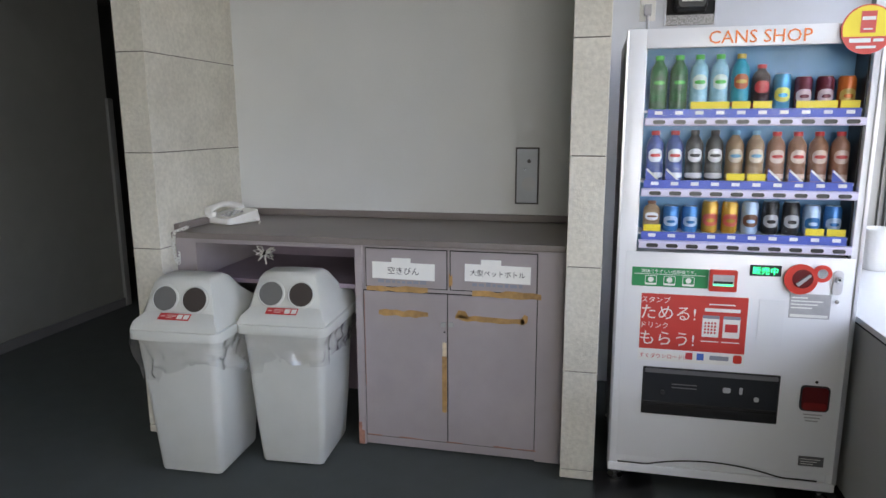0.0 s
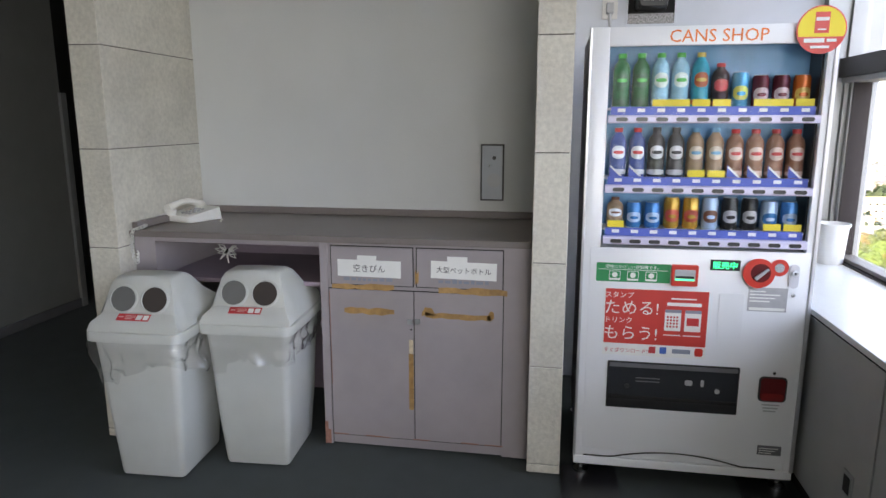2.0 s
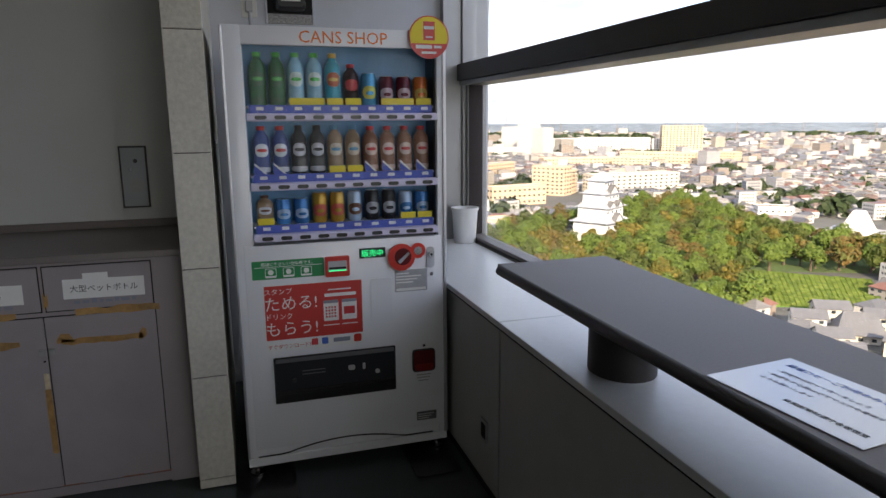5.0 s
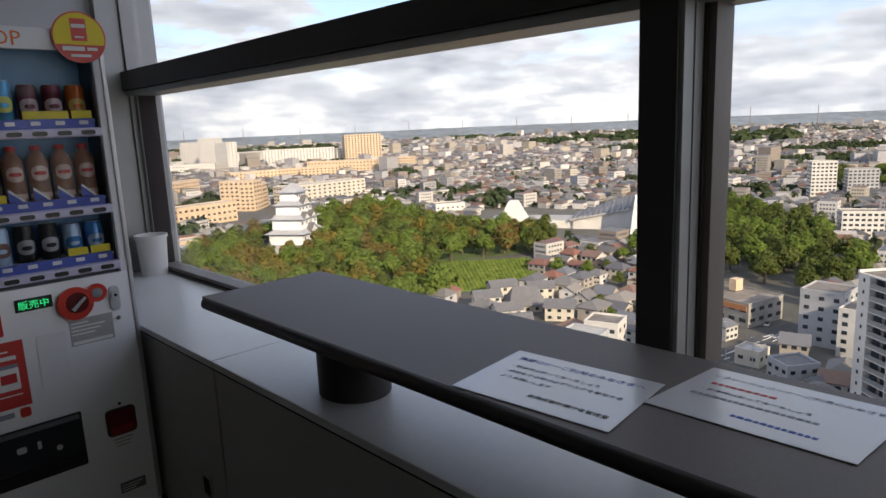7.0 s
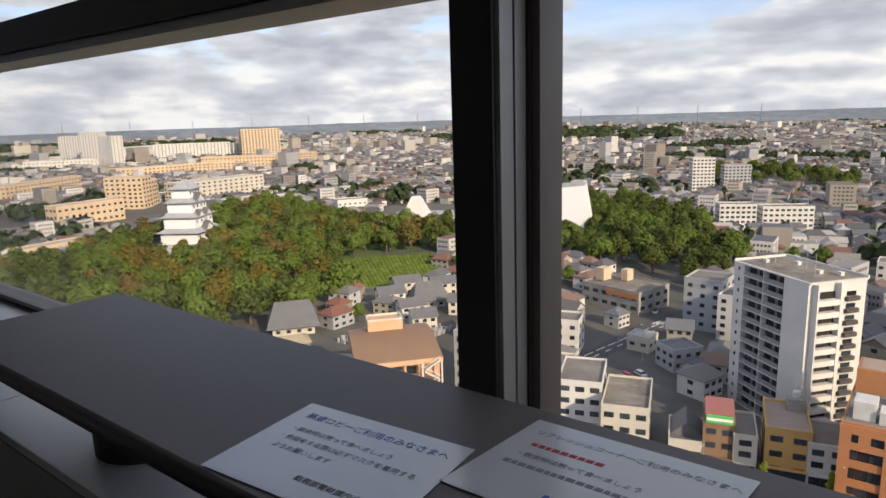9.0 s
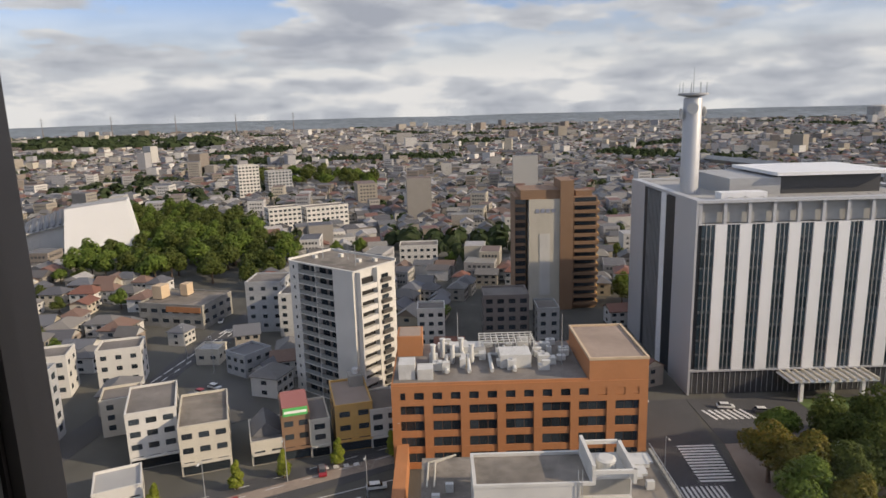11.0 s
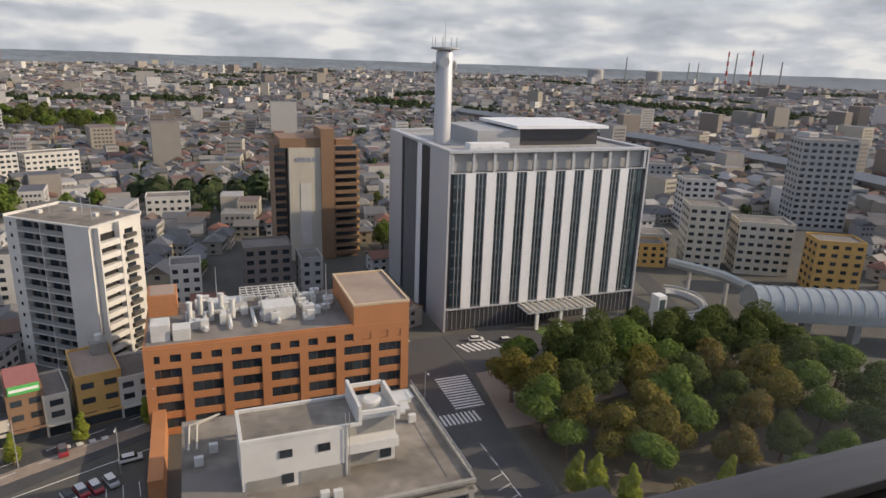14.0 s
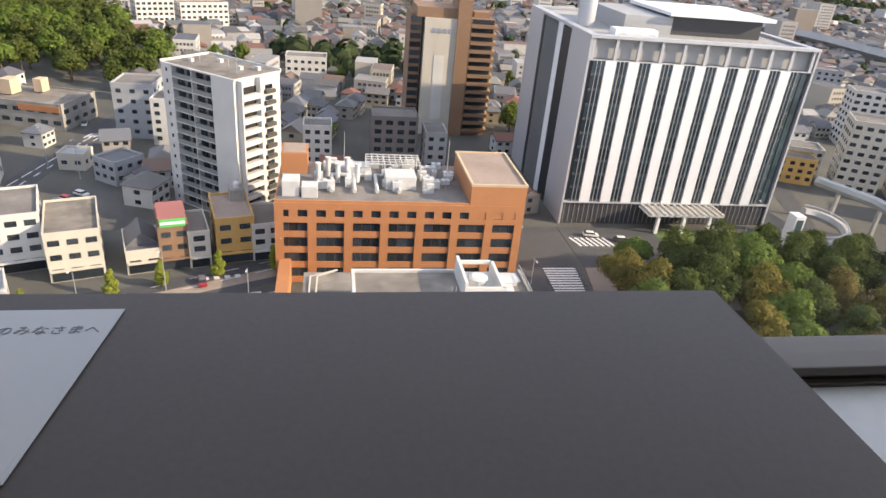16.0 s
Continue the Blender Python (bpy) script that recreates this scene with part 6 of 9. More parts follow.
def plant(kind, x, y, h, turn, big=False, base=G):
    """A tree on the ground: the first of each form is built, the others are copies of it."""
    form = int(abs(x * 7.3 + y * 3.1)) % (2 if big else 3)
    key = (kind, big, form)
    s = h / 10
    m = Matrix.Translation((x, y, base)) @ Matrix.Rotation(radians(turn), 4, "Z") @ Matrix.Diagonal((s, s, s, 1))
    if key not in TREES:
        cone = kind == "lime"
        o = tree(kind, 10, 2.6 if cone else 4.6, (5000 if big else 1250), 11 * form + len(kind), 0.27 if big else 0.54, cone=cone)
        TREES[key] = tagged(o, WORDS[kind], "tree", "park trees" if big else "trees in the town")
    else:
        o = copy_thing(TREES[key], Matrix.Identity(4))
    o.matrix_basis = m
    return o


# ---------- buildings ----------
def flat_block(name, m, w, d, h, wall, label, floors, bays, side_bays=0, win=(1.6, 1.3), roof="roofing", parapet=0.7, group="", top=None, first=1.0, glass="pane"):
    """A flat-roofed block: front along +x at y=0 facing -y, depth +y; windows on the front and on both ends as pieces."""
    b = lthing(name, m, label, "building", group)
    lpart("wall", Geo().box(0, w, 0, d, 0, h), M[wall], b)
    p = 0.25
    pr = Geo().box(-0.05, w + 0.05, -0.05, p, h, h + parapet).box(-0.05, w + 0.05, d - p, d + 0.05, h, h + parapet).box(-0.05, p, p, d - p, h, h + parapet).box(w - p, w + 0.05, p, d - p, h, h + parapet)
    lpart("parapet", pr, M[wall], b)
    lpart("roof", Geo().box(p, w - p, p, d - p, h, h + 0.06), M[roof], b)
    plot(m, w, d)
    fh = (h - first) / floors
    if m.translation.xy.length > 430:
        # far off the rows of windows are too small to pick apart
        g = Geo()
        hh = min(win[1], fh * 0.7)
        for f in range(floors):
            z = first + f * fh + fh * 0.25
            for k in range(bays):
                x = (k + 0.5) * w / bays - win[0] / 2
                g.box(x, x + win[0], -0.06, 0.02, z, z + hh)
            for k in range(side_bays):
                y = (k + 0.5) * d / side_bays - win[0] / 2
                g.box(-0.06, 0.02, y, y + win[0], z, z + hh).box(w - 0.02, w + 0.06, y, y + win[0], z, z + hh)
        tagged(lpart("window_row", g, M[glass], b), kind="stuff")
        return b
    me = window_mesh(win[0], min(win[1], fh * 0.7), glass)
    for f in range(floors):
        z = first + f * fh + fh * 0.25
        for k in range(bays):
            piece("window", me, b, (k + 0.5) * w / bays - win[0] / 2, 0, z)
        for k in range(side_bays):
            yy = (k + 0.5) * d / side_bays
            piece("window", me, b, 0, yy + win[0] / 2, z, -90)
            piece("window", me, b, w, yy - win[0] / 2, z, 90)
    return b


FACE = -90  # a block turned so that its front looks towards -x


def facing(x, y, turn=0, z=G):
    """Pose of a block whose front runs from (x, y) towards -y and looks to -x."""
    return pose(x, y, z, 0, 0, FACE + turn)


def office_block():
    """Large grey office block with white piers, an attic colonnade, a mast and roof terraces."""
    x0, y0, W, D, H = 164.5, -65.5, 65.0, 56.0, 52.4
    b = lthing("office_block", facing(x0, y0), "large grey office block with white vertical piers and a round mast", "building")
    lpart("core", Geo().box(0.6, W - 0.6, 0.9, D - 0.6, 0, H - 5.8), M["louvre"], b)
    lpart("base_louvres", Geo().box(0.4, W - 0.4, 0.5, D - 0.5, 0, 6.6), M["louvre"], b)
    fin = mesh_of(Geo().box(0, 0.12, -0.12, 0.3, 0.3, 6.5), "louvre_fin", M["greywall"])
    for k in range(44):
        piece("louvre_fin", fin, b, 1.0 + k * 1.45, 0.5, 0)
    # end walls with dark slots, facing the viewer's left, and the other end
    for xx, sx in ((0, -1), (W, 1)):
        g = Geo().box(xx - 0.25, xx + 0.35, 0, 15.0, 0, H)
        lpart("end_wall", g, M["hq_panel"], b, "pale metal end wall")
        lpart("end_wall", Geo().box(xx - 0.25, xx + 0.35, 22.5, 26.5, 0, H), M["hq_white"], b)
        lpart("end_wall", Geo().box(xx - 0.25, xx + 0.35, 42, D, 0, H), M["hq_panel"], b)
        lpart("end_slot", Geo().box(xx + 0.1 * sx, xx + 0.4, 15, 22.5, 0, H - 1), M["hq_slot"], b, "dark glazed slot")
        lpart("end_slot", Geo().box(xx + 0.1 * sx, xx + 0.4, 26.5, 42, 0, H - 1), M["hq_slot"], b, "dark glazed slot")
        rib = mesh_of(Geo().box(-0.28, 0.28, 0, 0.12, 0, H - 1), "rib", M["greywall"])
        for k in range(10):
            piece("rib", rib, b, xx + sx * 0.05, 27.2 + k * 1.25, 0)
    # attic: recessed wall with square columns and a deep cap
    lpart("attic_wall", Geo().box(0.5, W - 0.5, 1.6, D - 1, H - 6.0, H - 0.6), M["concrete_pale"], b)
    lpart("roof_cap", Geo().box(-0.3, W + 0.3, -0.3, 2.4, H - 0.5, H + 0.2).box(-0.3, W + 0.3, D - 2, D, H - 0.5, H + 0.2).box(-0.3, 2.0, 2.4, D - 2, H - 0.5, H + 0.2).box(W - 2.0, W + 0.3, 2.4, D - 2, H - 0.5, H + 0.2), M["hq_panel"], b)
    lpart("roof", Geo().box(2.0, W - 2.0, 2.4, D - 2, H - 1.6, H - 1.4), M["roofing"], b)
    post = mesh_of(Geo().box(-0.4, 0.4, 0, 0.8, H - 6.0, H - 0.5), "attic_column", M["hq_panel"])
    pitch, first = 6.3, 6.3
    for k in range(11):
        piece("attic_column", post, b, 0.9 + k * 6.3, 0.15, 0)
    lpart("sill_band", Geo().box(0, W, 0.0, 0.9, H - 6.15, H - 5.9), M["hq_panel"], b)
    lpart("sill_band", Geo().box(0, W, -0.1, 0.9, 6.5, 7.0), M["hq_panel"], b)
    pier = mesh_of(Geo().box(-1.5, 1.5, -0.15, 0.9, 6.9, H - 6.1), "pier", M["hq_white"])
    for k in range(9):
        piece("pier", pier, b, first + k * pitch, 0, 0)
    # glass between the piers: floor by floor, with mullions
    floors = 10
    fh = (H - 6.1 - 7.0) / floors
    gl = mesh_of(Geo().box(0, 1.6, 0.42, 0.5, 0.1, fh - 0.1), "pane", M["pane_blue"])
    span = mesh_of(Geo().box(0, 3.3, 0.30, 0.46, 0, 0.62), "spandrel", M["hq_spandrel"])
    mull = mesh_of(Geo().box(-0.07, 0.07, 0.05, 0.5, 6.9, H - 6.1), "mullion", M["metal"])
    for k in range(10):
        xl = first + (k - 1) * pitch + 1.5
        xl = max(xl, 0.5)
        for f in range(floors):
            for s in range(2):
                piece("pane", gl, b, xl + 0.03 + s * 1.65, 0, 7.0 + f * fh)
            piece("spandrel", span, b, xl, 0, 7.0 + f * fh)
        piece("mullion", mull, b, xl + 1.1, 0, 0)
        piece("mullion", mull, b, xl + 2.2, 0, 0)
    xl = first + 8 * pitch + 1.5
    for f in range(floors):
        for s in range(3):
            piece("pane", gl, b, xl + 0.03 + s * 1.9, 0, 7.0 + f * fh)
    # entrance canopy
    cx0 = 23.5
    lpart("canopy", Geo().box(cx0, cx0 + 23, -7.0, 0.2, 5.6, 6.0), M["hq_white"], b, "white slatted entrance canopy")
    bm = mesh_of(Geo().box(0, 0.5, -7.4, 0.4, 6.0, 6.7), "canopy_beam", M["offwhite"])
    for k in range(12):
        piece("canopy_beam", bm, b, cx0 + 0.4 + k * 2.0, 0, 0)
    for k in range(3):
        piece("canopy_post", mesh_of(Geo().box(-0.45, 0.45, -6.5, -5.6, 0, 5.6), "canopy_post", M["hq_white"]), b, cx0 + 3.5 + k * 8, 0, 0)
    # roof: plant rooms, terrace slab, mast
    lpart("plant_room", Geo().box(14, 28, 14, 40, H - 1.5, H + 4.0), M["greywall"], b)
    lpart("plant_room", Geo().box(8, 20, 5, 9, H - 1.5, H + 1.4), M["hq_white"], b)
    lpart("roof_canopy", Geo().box(26, 58, 12, 40, H + 4.6, H + 5.5), M["hq_white"], b, "white roof canopy")
    lpart("canopy_wall", Geo().box(28, 56, 15, 38, H - 1.5, H + 4.6), M["louvre"], b)
    mast = lpart("mast", Geo().tube([(2.5, H - 1.6), (2.5, H + 25.5), (2.2, H + 26)], (5.5, 21, 0), "z", 24), M["hq_panel"], b, "round pale mast", smooth=True)
    lpart("mast_deck", Geo().tube([(1.2, H + 26.0), (4.0, H + 26.6), (4.0, H + 27.1), (1.0, H + 27.2)], (5.5, 21, 0), "z", 20), M["greywall"], mast)
    ant = mesh_of(Geo().tube([(0.10, 0), (0.06, 3.2)], (0, 0, 0), "z", 6), "antenna", M["metal"])
    for k in range(9):
        a = k * 0.7
        ob = piece("antenna", ant, mast, 5.5 + 3.6 * math.cos(a), 21 + 3.6 * math.sin(a), H + 26.8)
    piece("antenna", mesh_of(Geo().tube([(0.16, 0), (0.05, 7)], (0, 0, 0), "z", 6), "antenna", M["metal"]), mast, 5.5, 21, H + 27)
    dish = mesh_of(Geo().tube([(0.3, 0), (1.5, 0.5), (1.5, 0.7)], (0, 0, 0), "y", 16), "dish", M["white"])
    for a, dz in ((0, 22), (90, 22.5), (180, 21.6), (250, 23)):
        ob = piece("dish", dish, mast, 5.5 + 2.6 * math.cos(radians(a)), 21 + 2.6 * math.sin(radians(a)), H + dz, a - 90)
    for k in range(16):
        piece("roof_rail", mesh_of(Geo().box(0, 0.15, 2.5, 5.0, H + 0.25, H + 0.4), "roof_rail", M["metal"]), b, 2 + k * 4, 0, 0)


def orange_block():
    """Orange tiled office block with a raised end tower and a roof full of machinery."""
    x0, y0, W, D, H = 131.0, 11.3, 54.8, 25.0, 19.6
    b = lthing("brick_office", facing(x0, y0), "orange-tiled office building with ribbon windows and rooftop machinery", "building")
    lpart("wall", Geo().box(0, W, 0.5, D, 0, H), M["brick"], b)
    lpart("tower", Geo().box(W - 12.6, W, 0.0, D - 3, H - 3.2, H + 4.6), M["brick"], b, "raised orange end tower")
    lpart("tower_roof", Geo().box(W - 12.1, W - 0.5, 0.5, D - 3.5, H + 4.6, H + 4.7), M["tanroof"], b)
    rim = Geo().box(W - 12.7, W + 0.1, -0.1, 0.4, H + 4.55, H + 5.1).box(W - 12.7, W + 0.1, D - 3.4, D - 2.9, H + 4.55, H + 5.1).box(W - 12.7, W - 12.2, 0.4, D - 3.4, H + 4.55, H + 5.1).box(W - 0.4, W + 0.1, 0.4, D - 3.4, H + 4.55, H + 5.1)
    lpart("tower_rim", rim, M["pinkbrick"], b)
    lpart("stair_head", Geo().box(0.5, 6.5, D - 8, D - 0.5, H, H + 5.0), M["brick"], b)
    lpart("stair_roof", Geo().box(1.0, 6.0, D - 7.5, D - 1, H + 5.0, H + 5.1), M["tanroof"], b)
    lpart("roof", Geo().box(0.4, W - 12.7, 0.9, D - 0.4, H, H + 0.1), M["roofing"], b)
    rail = mesh_of(Geo().box(0, W - 12.7, 0.1, 0.5, H, H + 0.5), "parapet", M["brick"])
    piece("parapet", rail, b, 0, 0, 0)
    # frame of the front: piers and bands stand proud of the recessed windows
    bays = 7
    bw = W / bays
    pier = mesh_of(Geo().box(-0.9, 0.9, -0.1, 0.55, 0, H - 4.4), "pier", M["brick"])
    for k in range(bays + 1):
        piece("pier", pier, b, min(max(k * bw, 0.9), W - 0.9), 0, 0)
    lpart("top_band", Geo().box(0, W, -0.12, 0.55, H - 1.6, H).box(0, W, -0.12, 0.55, H - 4.6, H - 3.3), M["brick"], b)
    sw = mesh_of(Geo().box(0, 2.1, 0.2, 0.6, 0, 1.7), "window", M["pane"])
    sp = mesh_of(Geo().box(0, 1.85, -0.12, 0.55, H - 3.3, H - 1.6), "window_pier", M["brick"])
    n = 14
    for k in range(n):
        piece("window", sw, b, (k + 0.5) * W / n - 1.05, 0.05, H - 3.3)
    for k in range(n + 1):
        xx = min(max(k * W / n - 0.92, 0), W - 1.85)
        piece("window_pier", sp, b, xx, 0, 0)
    fh = 3.75
    wo = mesh_of(Geo().box(0, (bw - 1.9) / 3 - 0.08, 0.40, 0.56, 0, fh - 1.55), "window", M["pane"])
    for f in range(4):
        z = H - 4.6 - (f + 1) * fh + 0.1
        piece("band", mesh_of(Geo().box(0, W, 0.15, 0.55, z, z + 1.5), "band", M["brick"]), b, 0, 0, 0)
        for k in range(bays):
            for s in range(3):
                piece("window", wo, b, k * bw + 0.98 + s * (bw - 1.9) / 3, 0, z + 1.5)
    # machinery on the roof
    r = random.Random(21)
    for k in range(34):
        x, y = r.uniform(8, W - 15), r.uniform(6, D - 3)
        w, d, h = r.uniform(1.0, 2.6), r.uniform(1.0, 2.2), r.uniform(1.0, 2.6)
        u = lpart("roof_unit", Geo().box(x, x + w, y, y + d, H + 0.1, H + 0.1 + h), M["plant"], b, bevel=0.06)
        if k % 2 == 0:
            lpart("fan", Geo().tube([(0.36, 0), (0.38, 0.18), (0.30, 0.2)], (x + w / 2, y + d / 2, H + 0.1 + h), "z", 12), M["greywall"], u)
    for k in range(5):
        x = 9 + k * 2.2
        lpart("pipe_stack", Geo().tube([(0.55, 0), (0.55, 4.2), (0.7, 4.2), (0.7, 4.6)], (x, 12 + (k % 2) * 4, H + 0.1), "z", 12), M["plant"], b, smooth=True)
    for x, y, w, d, h in ((1.5, 3, 3.6, 4.5, 3.6), (5.6, 2.5, 3.4, 3.6, 2.6), (24, 8, 7.0, 5.5, 3.2), (13, 16, 8, 4, 2.4)):
        u = lpart("roof_house", Geo().box(x, x + w, y, y + d, H + 0.1, H + h), M["plant"], b, bevel=0.08)
    for k in range(4):
        lpart("duct", Geo().rod([(12 + k * 5, 5, H + 0.8), (12 + k * 5, 14, H + 1.2), (16 + k * 5, 14, H + 1.2), (16 + k * 5, 20, H + 0.8)], 0.45, 8), M["plant"], b, smooth=True)
    grid = Geo()
    for k in range(10):
        grid.box(20 + k * 1.4, 20.18 + k * 1.4, 15, 22, H + 3.3, H + 3.5)
    for k in range(5):
        grid.box(20, 33, 15 + k * 1.7, 15.18 + k * 1.7, H + 3.5, H + 3.7)
    for k in range(4):
        grid.box(20 + k * 4.2, 20.25 + k * 4.2, 15, 15.25, H, H + 3.3).box(20 + k * 4.2, 20.25 + k * 4.2, 21.7, 22, H, H + 3.3)
    lpart("pipe_rack", grid, M["plant"], b)
    lpart("flagpole", Geo().tube([(0.12, H), (0.06, H + 12)], (38, 9, 0), "z", 6), M["metal"], b)
    lpart("flagpole", Geo().tube([(0.12, H), (0.06, H + 9)], (15, 22, 0), "z", 6), M["metal"], b)
    lpart("side_wing", Geo().box(0.8, 3.3, -24, 0.5, 0, 6), M["brick"], b)


def concrete_annex():
    """Weathered concrete block with open floors, and a white penthouse on its roof."""
    b = lthing("concrete_annex", facing(76.5, 4.3), "weathered concrete annex with open galleries and a white penthouse", "building")
    W, D, H = 40.5, 30.0, 16.6
    lpart("wall", Geo().box(0.5, W - 0.5, 1.6, D, 0, H - 0.6), M["concrete"], b)
    lpart("roof", Geo().box(0, W, 0, D, H - 0.6, H), M["roof_stained"], b)
    lpart("kerb", Geo().box(9.0, W, -0.3, 0.3, H, H + 0.5).box(W - 0.5, W, 0.3, D, H, H + 0.6), M["concrete"], b)
    lpart("roof_step", Geo().box(0, 9.5, 0, 5.2, H, H + 0.9), M["concrete"], b)
    lpart("roof_step_back", Geo().box(0, 8.5, 5.2, 14, H, H + 0.5), M["roofing"], b)
    wa = mesh_of(Geo().box(0, 2.0, 1.5, 1.65, 0, 2.2), "window", M["pane"])
    for f in range(4):
        z = H - 1.2 - f * 3.9
        lpart("ledge", Geo().box(-0.2, W + 0.2, -0.4, 1.8, z - 0.5, z), M["concrete"], b)
        for k in range(4):
            xx = 1.6 + k * 9.8
            for s in range(4):
                piece("window", wa, b, xx + 0.4 + s * 2.15, 0, z - 3.2)
    col = mesh_of(Geo().box(-0.45, 0.45, -0.3, 0.6, 0, H - 1.2), "column", M["concrete"])
    for k in range(5):
        piece("column", col, b, 0.6 + k * 9.8, 0, 0)
    # penthouse
    p = lpart("penthouse", Geo().box(8, 23.0, 7.2, 16.0, H, H + 8.0).box(23, 30.8, 9.2, 16.0, H, H + 8.0).box(23, 30.8, 7.2, 9.2, H + 3.4, H + 4.9), M["white"], b, "white rendered penthouse")
    lpart("penthouse_roof", Geo().box(8.4, 24.5, 7.6, 15.6, H + 8.0, H + 8.05), M["roof_stained"], p)
    lpart("penthouse_rim", Geo().box(7.9, 24.9, 7.1, 7.5, H + 8.0, H + 8.5).box(7.9, 24.9, 15.6, 16.1, H + 8.0, H + 8.5).box(7.9, 8.4, 7.5, 15.6, H + 8.0, H + 8.5).box(24.5, 24.9, 7.5, 15.6, H + 8.0, H + 8.5), M["white"], p)
    for x, z, w, h in ((13.2, 4.9, 1.8, 1.2), (18.6, 4.9, 1.8, 1.2), (13.4, 0.7, 1.7, 1.5), (28.4, 0.6, 1.8, 1.6)):
        lpart("window", Geo().box(x, x + w, 7.05 if x < 23 else 9.05, 7.35 if x < 23 else 9.35, H + z, H + z + h), M["pane"], p)
    lpart("penthouse_base", Geo().box(8.6, 14, 7.1, 7.3, H, H + 2.0).box(16, 22.6, 7.1, 7.3, H, H + 2.2).box(23.4, 28, 9.1, 9.3, H, H + 2.2), M["concrete"], p)
    lpart("balcony_wall", Geo().box(23.2, 30.6, 9.15, 9.3, H + 5.2, H + 7.6), M["concrete"], p, "louvred grey balcony wall")
    fr = Geo().box(24.6, 25.1, 7.2, 16, H + 8, H + 11).box(30.4, 30.9, 7.2, 16, H + 8, H + 10.2).box(24.6, 30.9, 7.1, 7.5, H + 9.6, H + 10.2).box(24.6, 30.9, 15.6, 16, H + 9.6, H + 10.2)
    lpart("roof_frame", fr, M["white"], p)
    lpart("roof_fan", Geo().tube([(1.4, H + 8.05), (1.5, H + 9.6), (1.1, H + 9.8)], (27.6, 11.5, 0), "z", 18), M["plant"], p)
    lpart("ladder", Geo().rod([(22.6, 7.0, H), (22.6, 7.0, H + 10.5)], 0.07, 5).rod([(23.2, 7.0, H), (23.2, 7.0, H + 10.5)], 0.07, 5), M["metal"], p)
    for x, y in ((18, 2.2), (19.8, 1.9), (36, 18), (1.8, 16), (4.0, 19)):
        u = lpart("air_unit", Geo().box(x, x + 1.3, y, y + 0.8, H, H + 1.5), M["plant"], b, bevel=0.05)
    for k in range(2):
        lpart("pipe", Geo().rod([(1.0 + k * 1.2, 20, H + 0.6), (1.2 + k * 1.2, 27, H + 0.8), (6, 28, H + 1.6)], 0.16, 6), M["offwhite"], b)
    for k in range(10):
        r = random.Random(60 + k)
        lpart("roof_lumber", Geo().box(33 + r.uniform(0, 5), 34 + r.uniform(0, 6), 20 + r.uniform(0, 8), 21 + r.uniform(0, 9), H, H + r.uniform(0.2, 0.7)), M["plant"], b)
    g = Geo()
    for k in range(14):
        g.box(W - 0.4, W - 0.3, 1 + k * 2.0, 1.1 + k * 2.0, H + 0.6, H + 1.6)
    g.box(W - 0.4, W - 0.3, 1, D, H + 1.55, H + 1.65)
    lpart("railing", g, M["metal"], b)


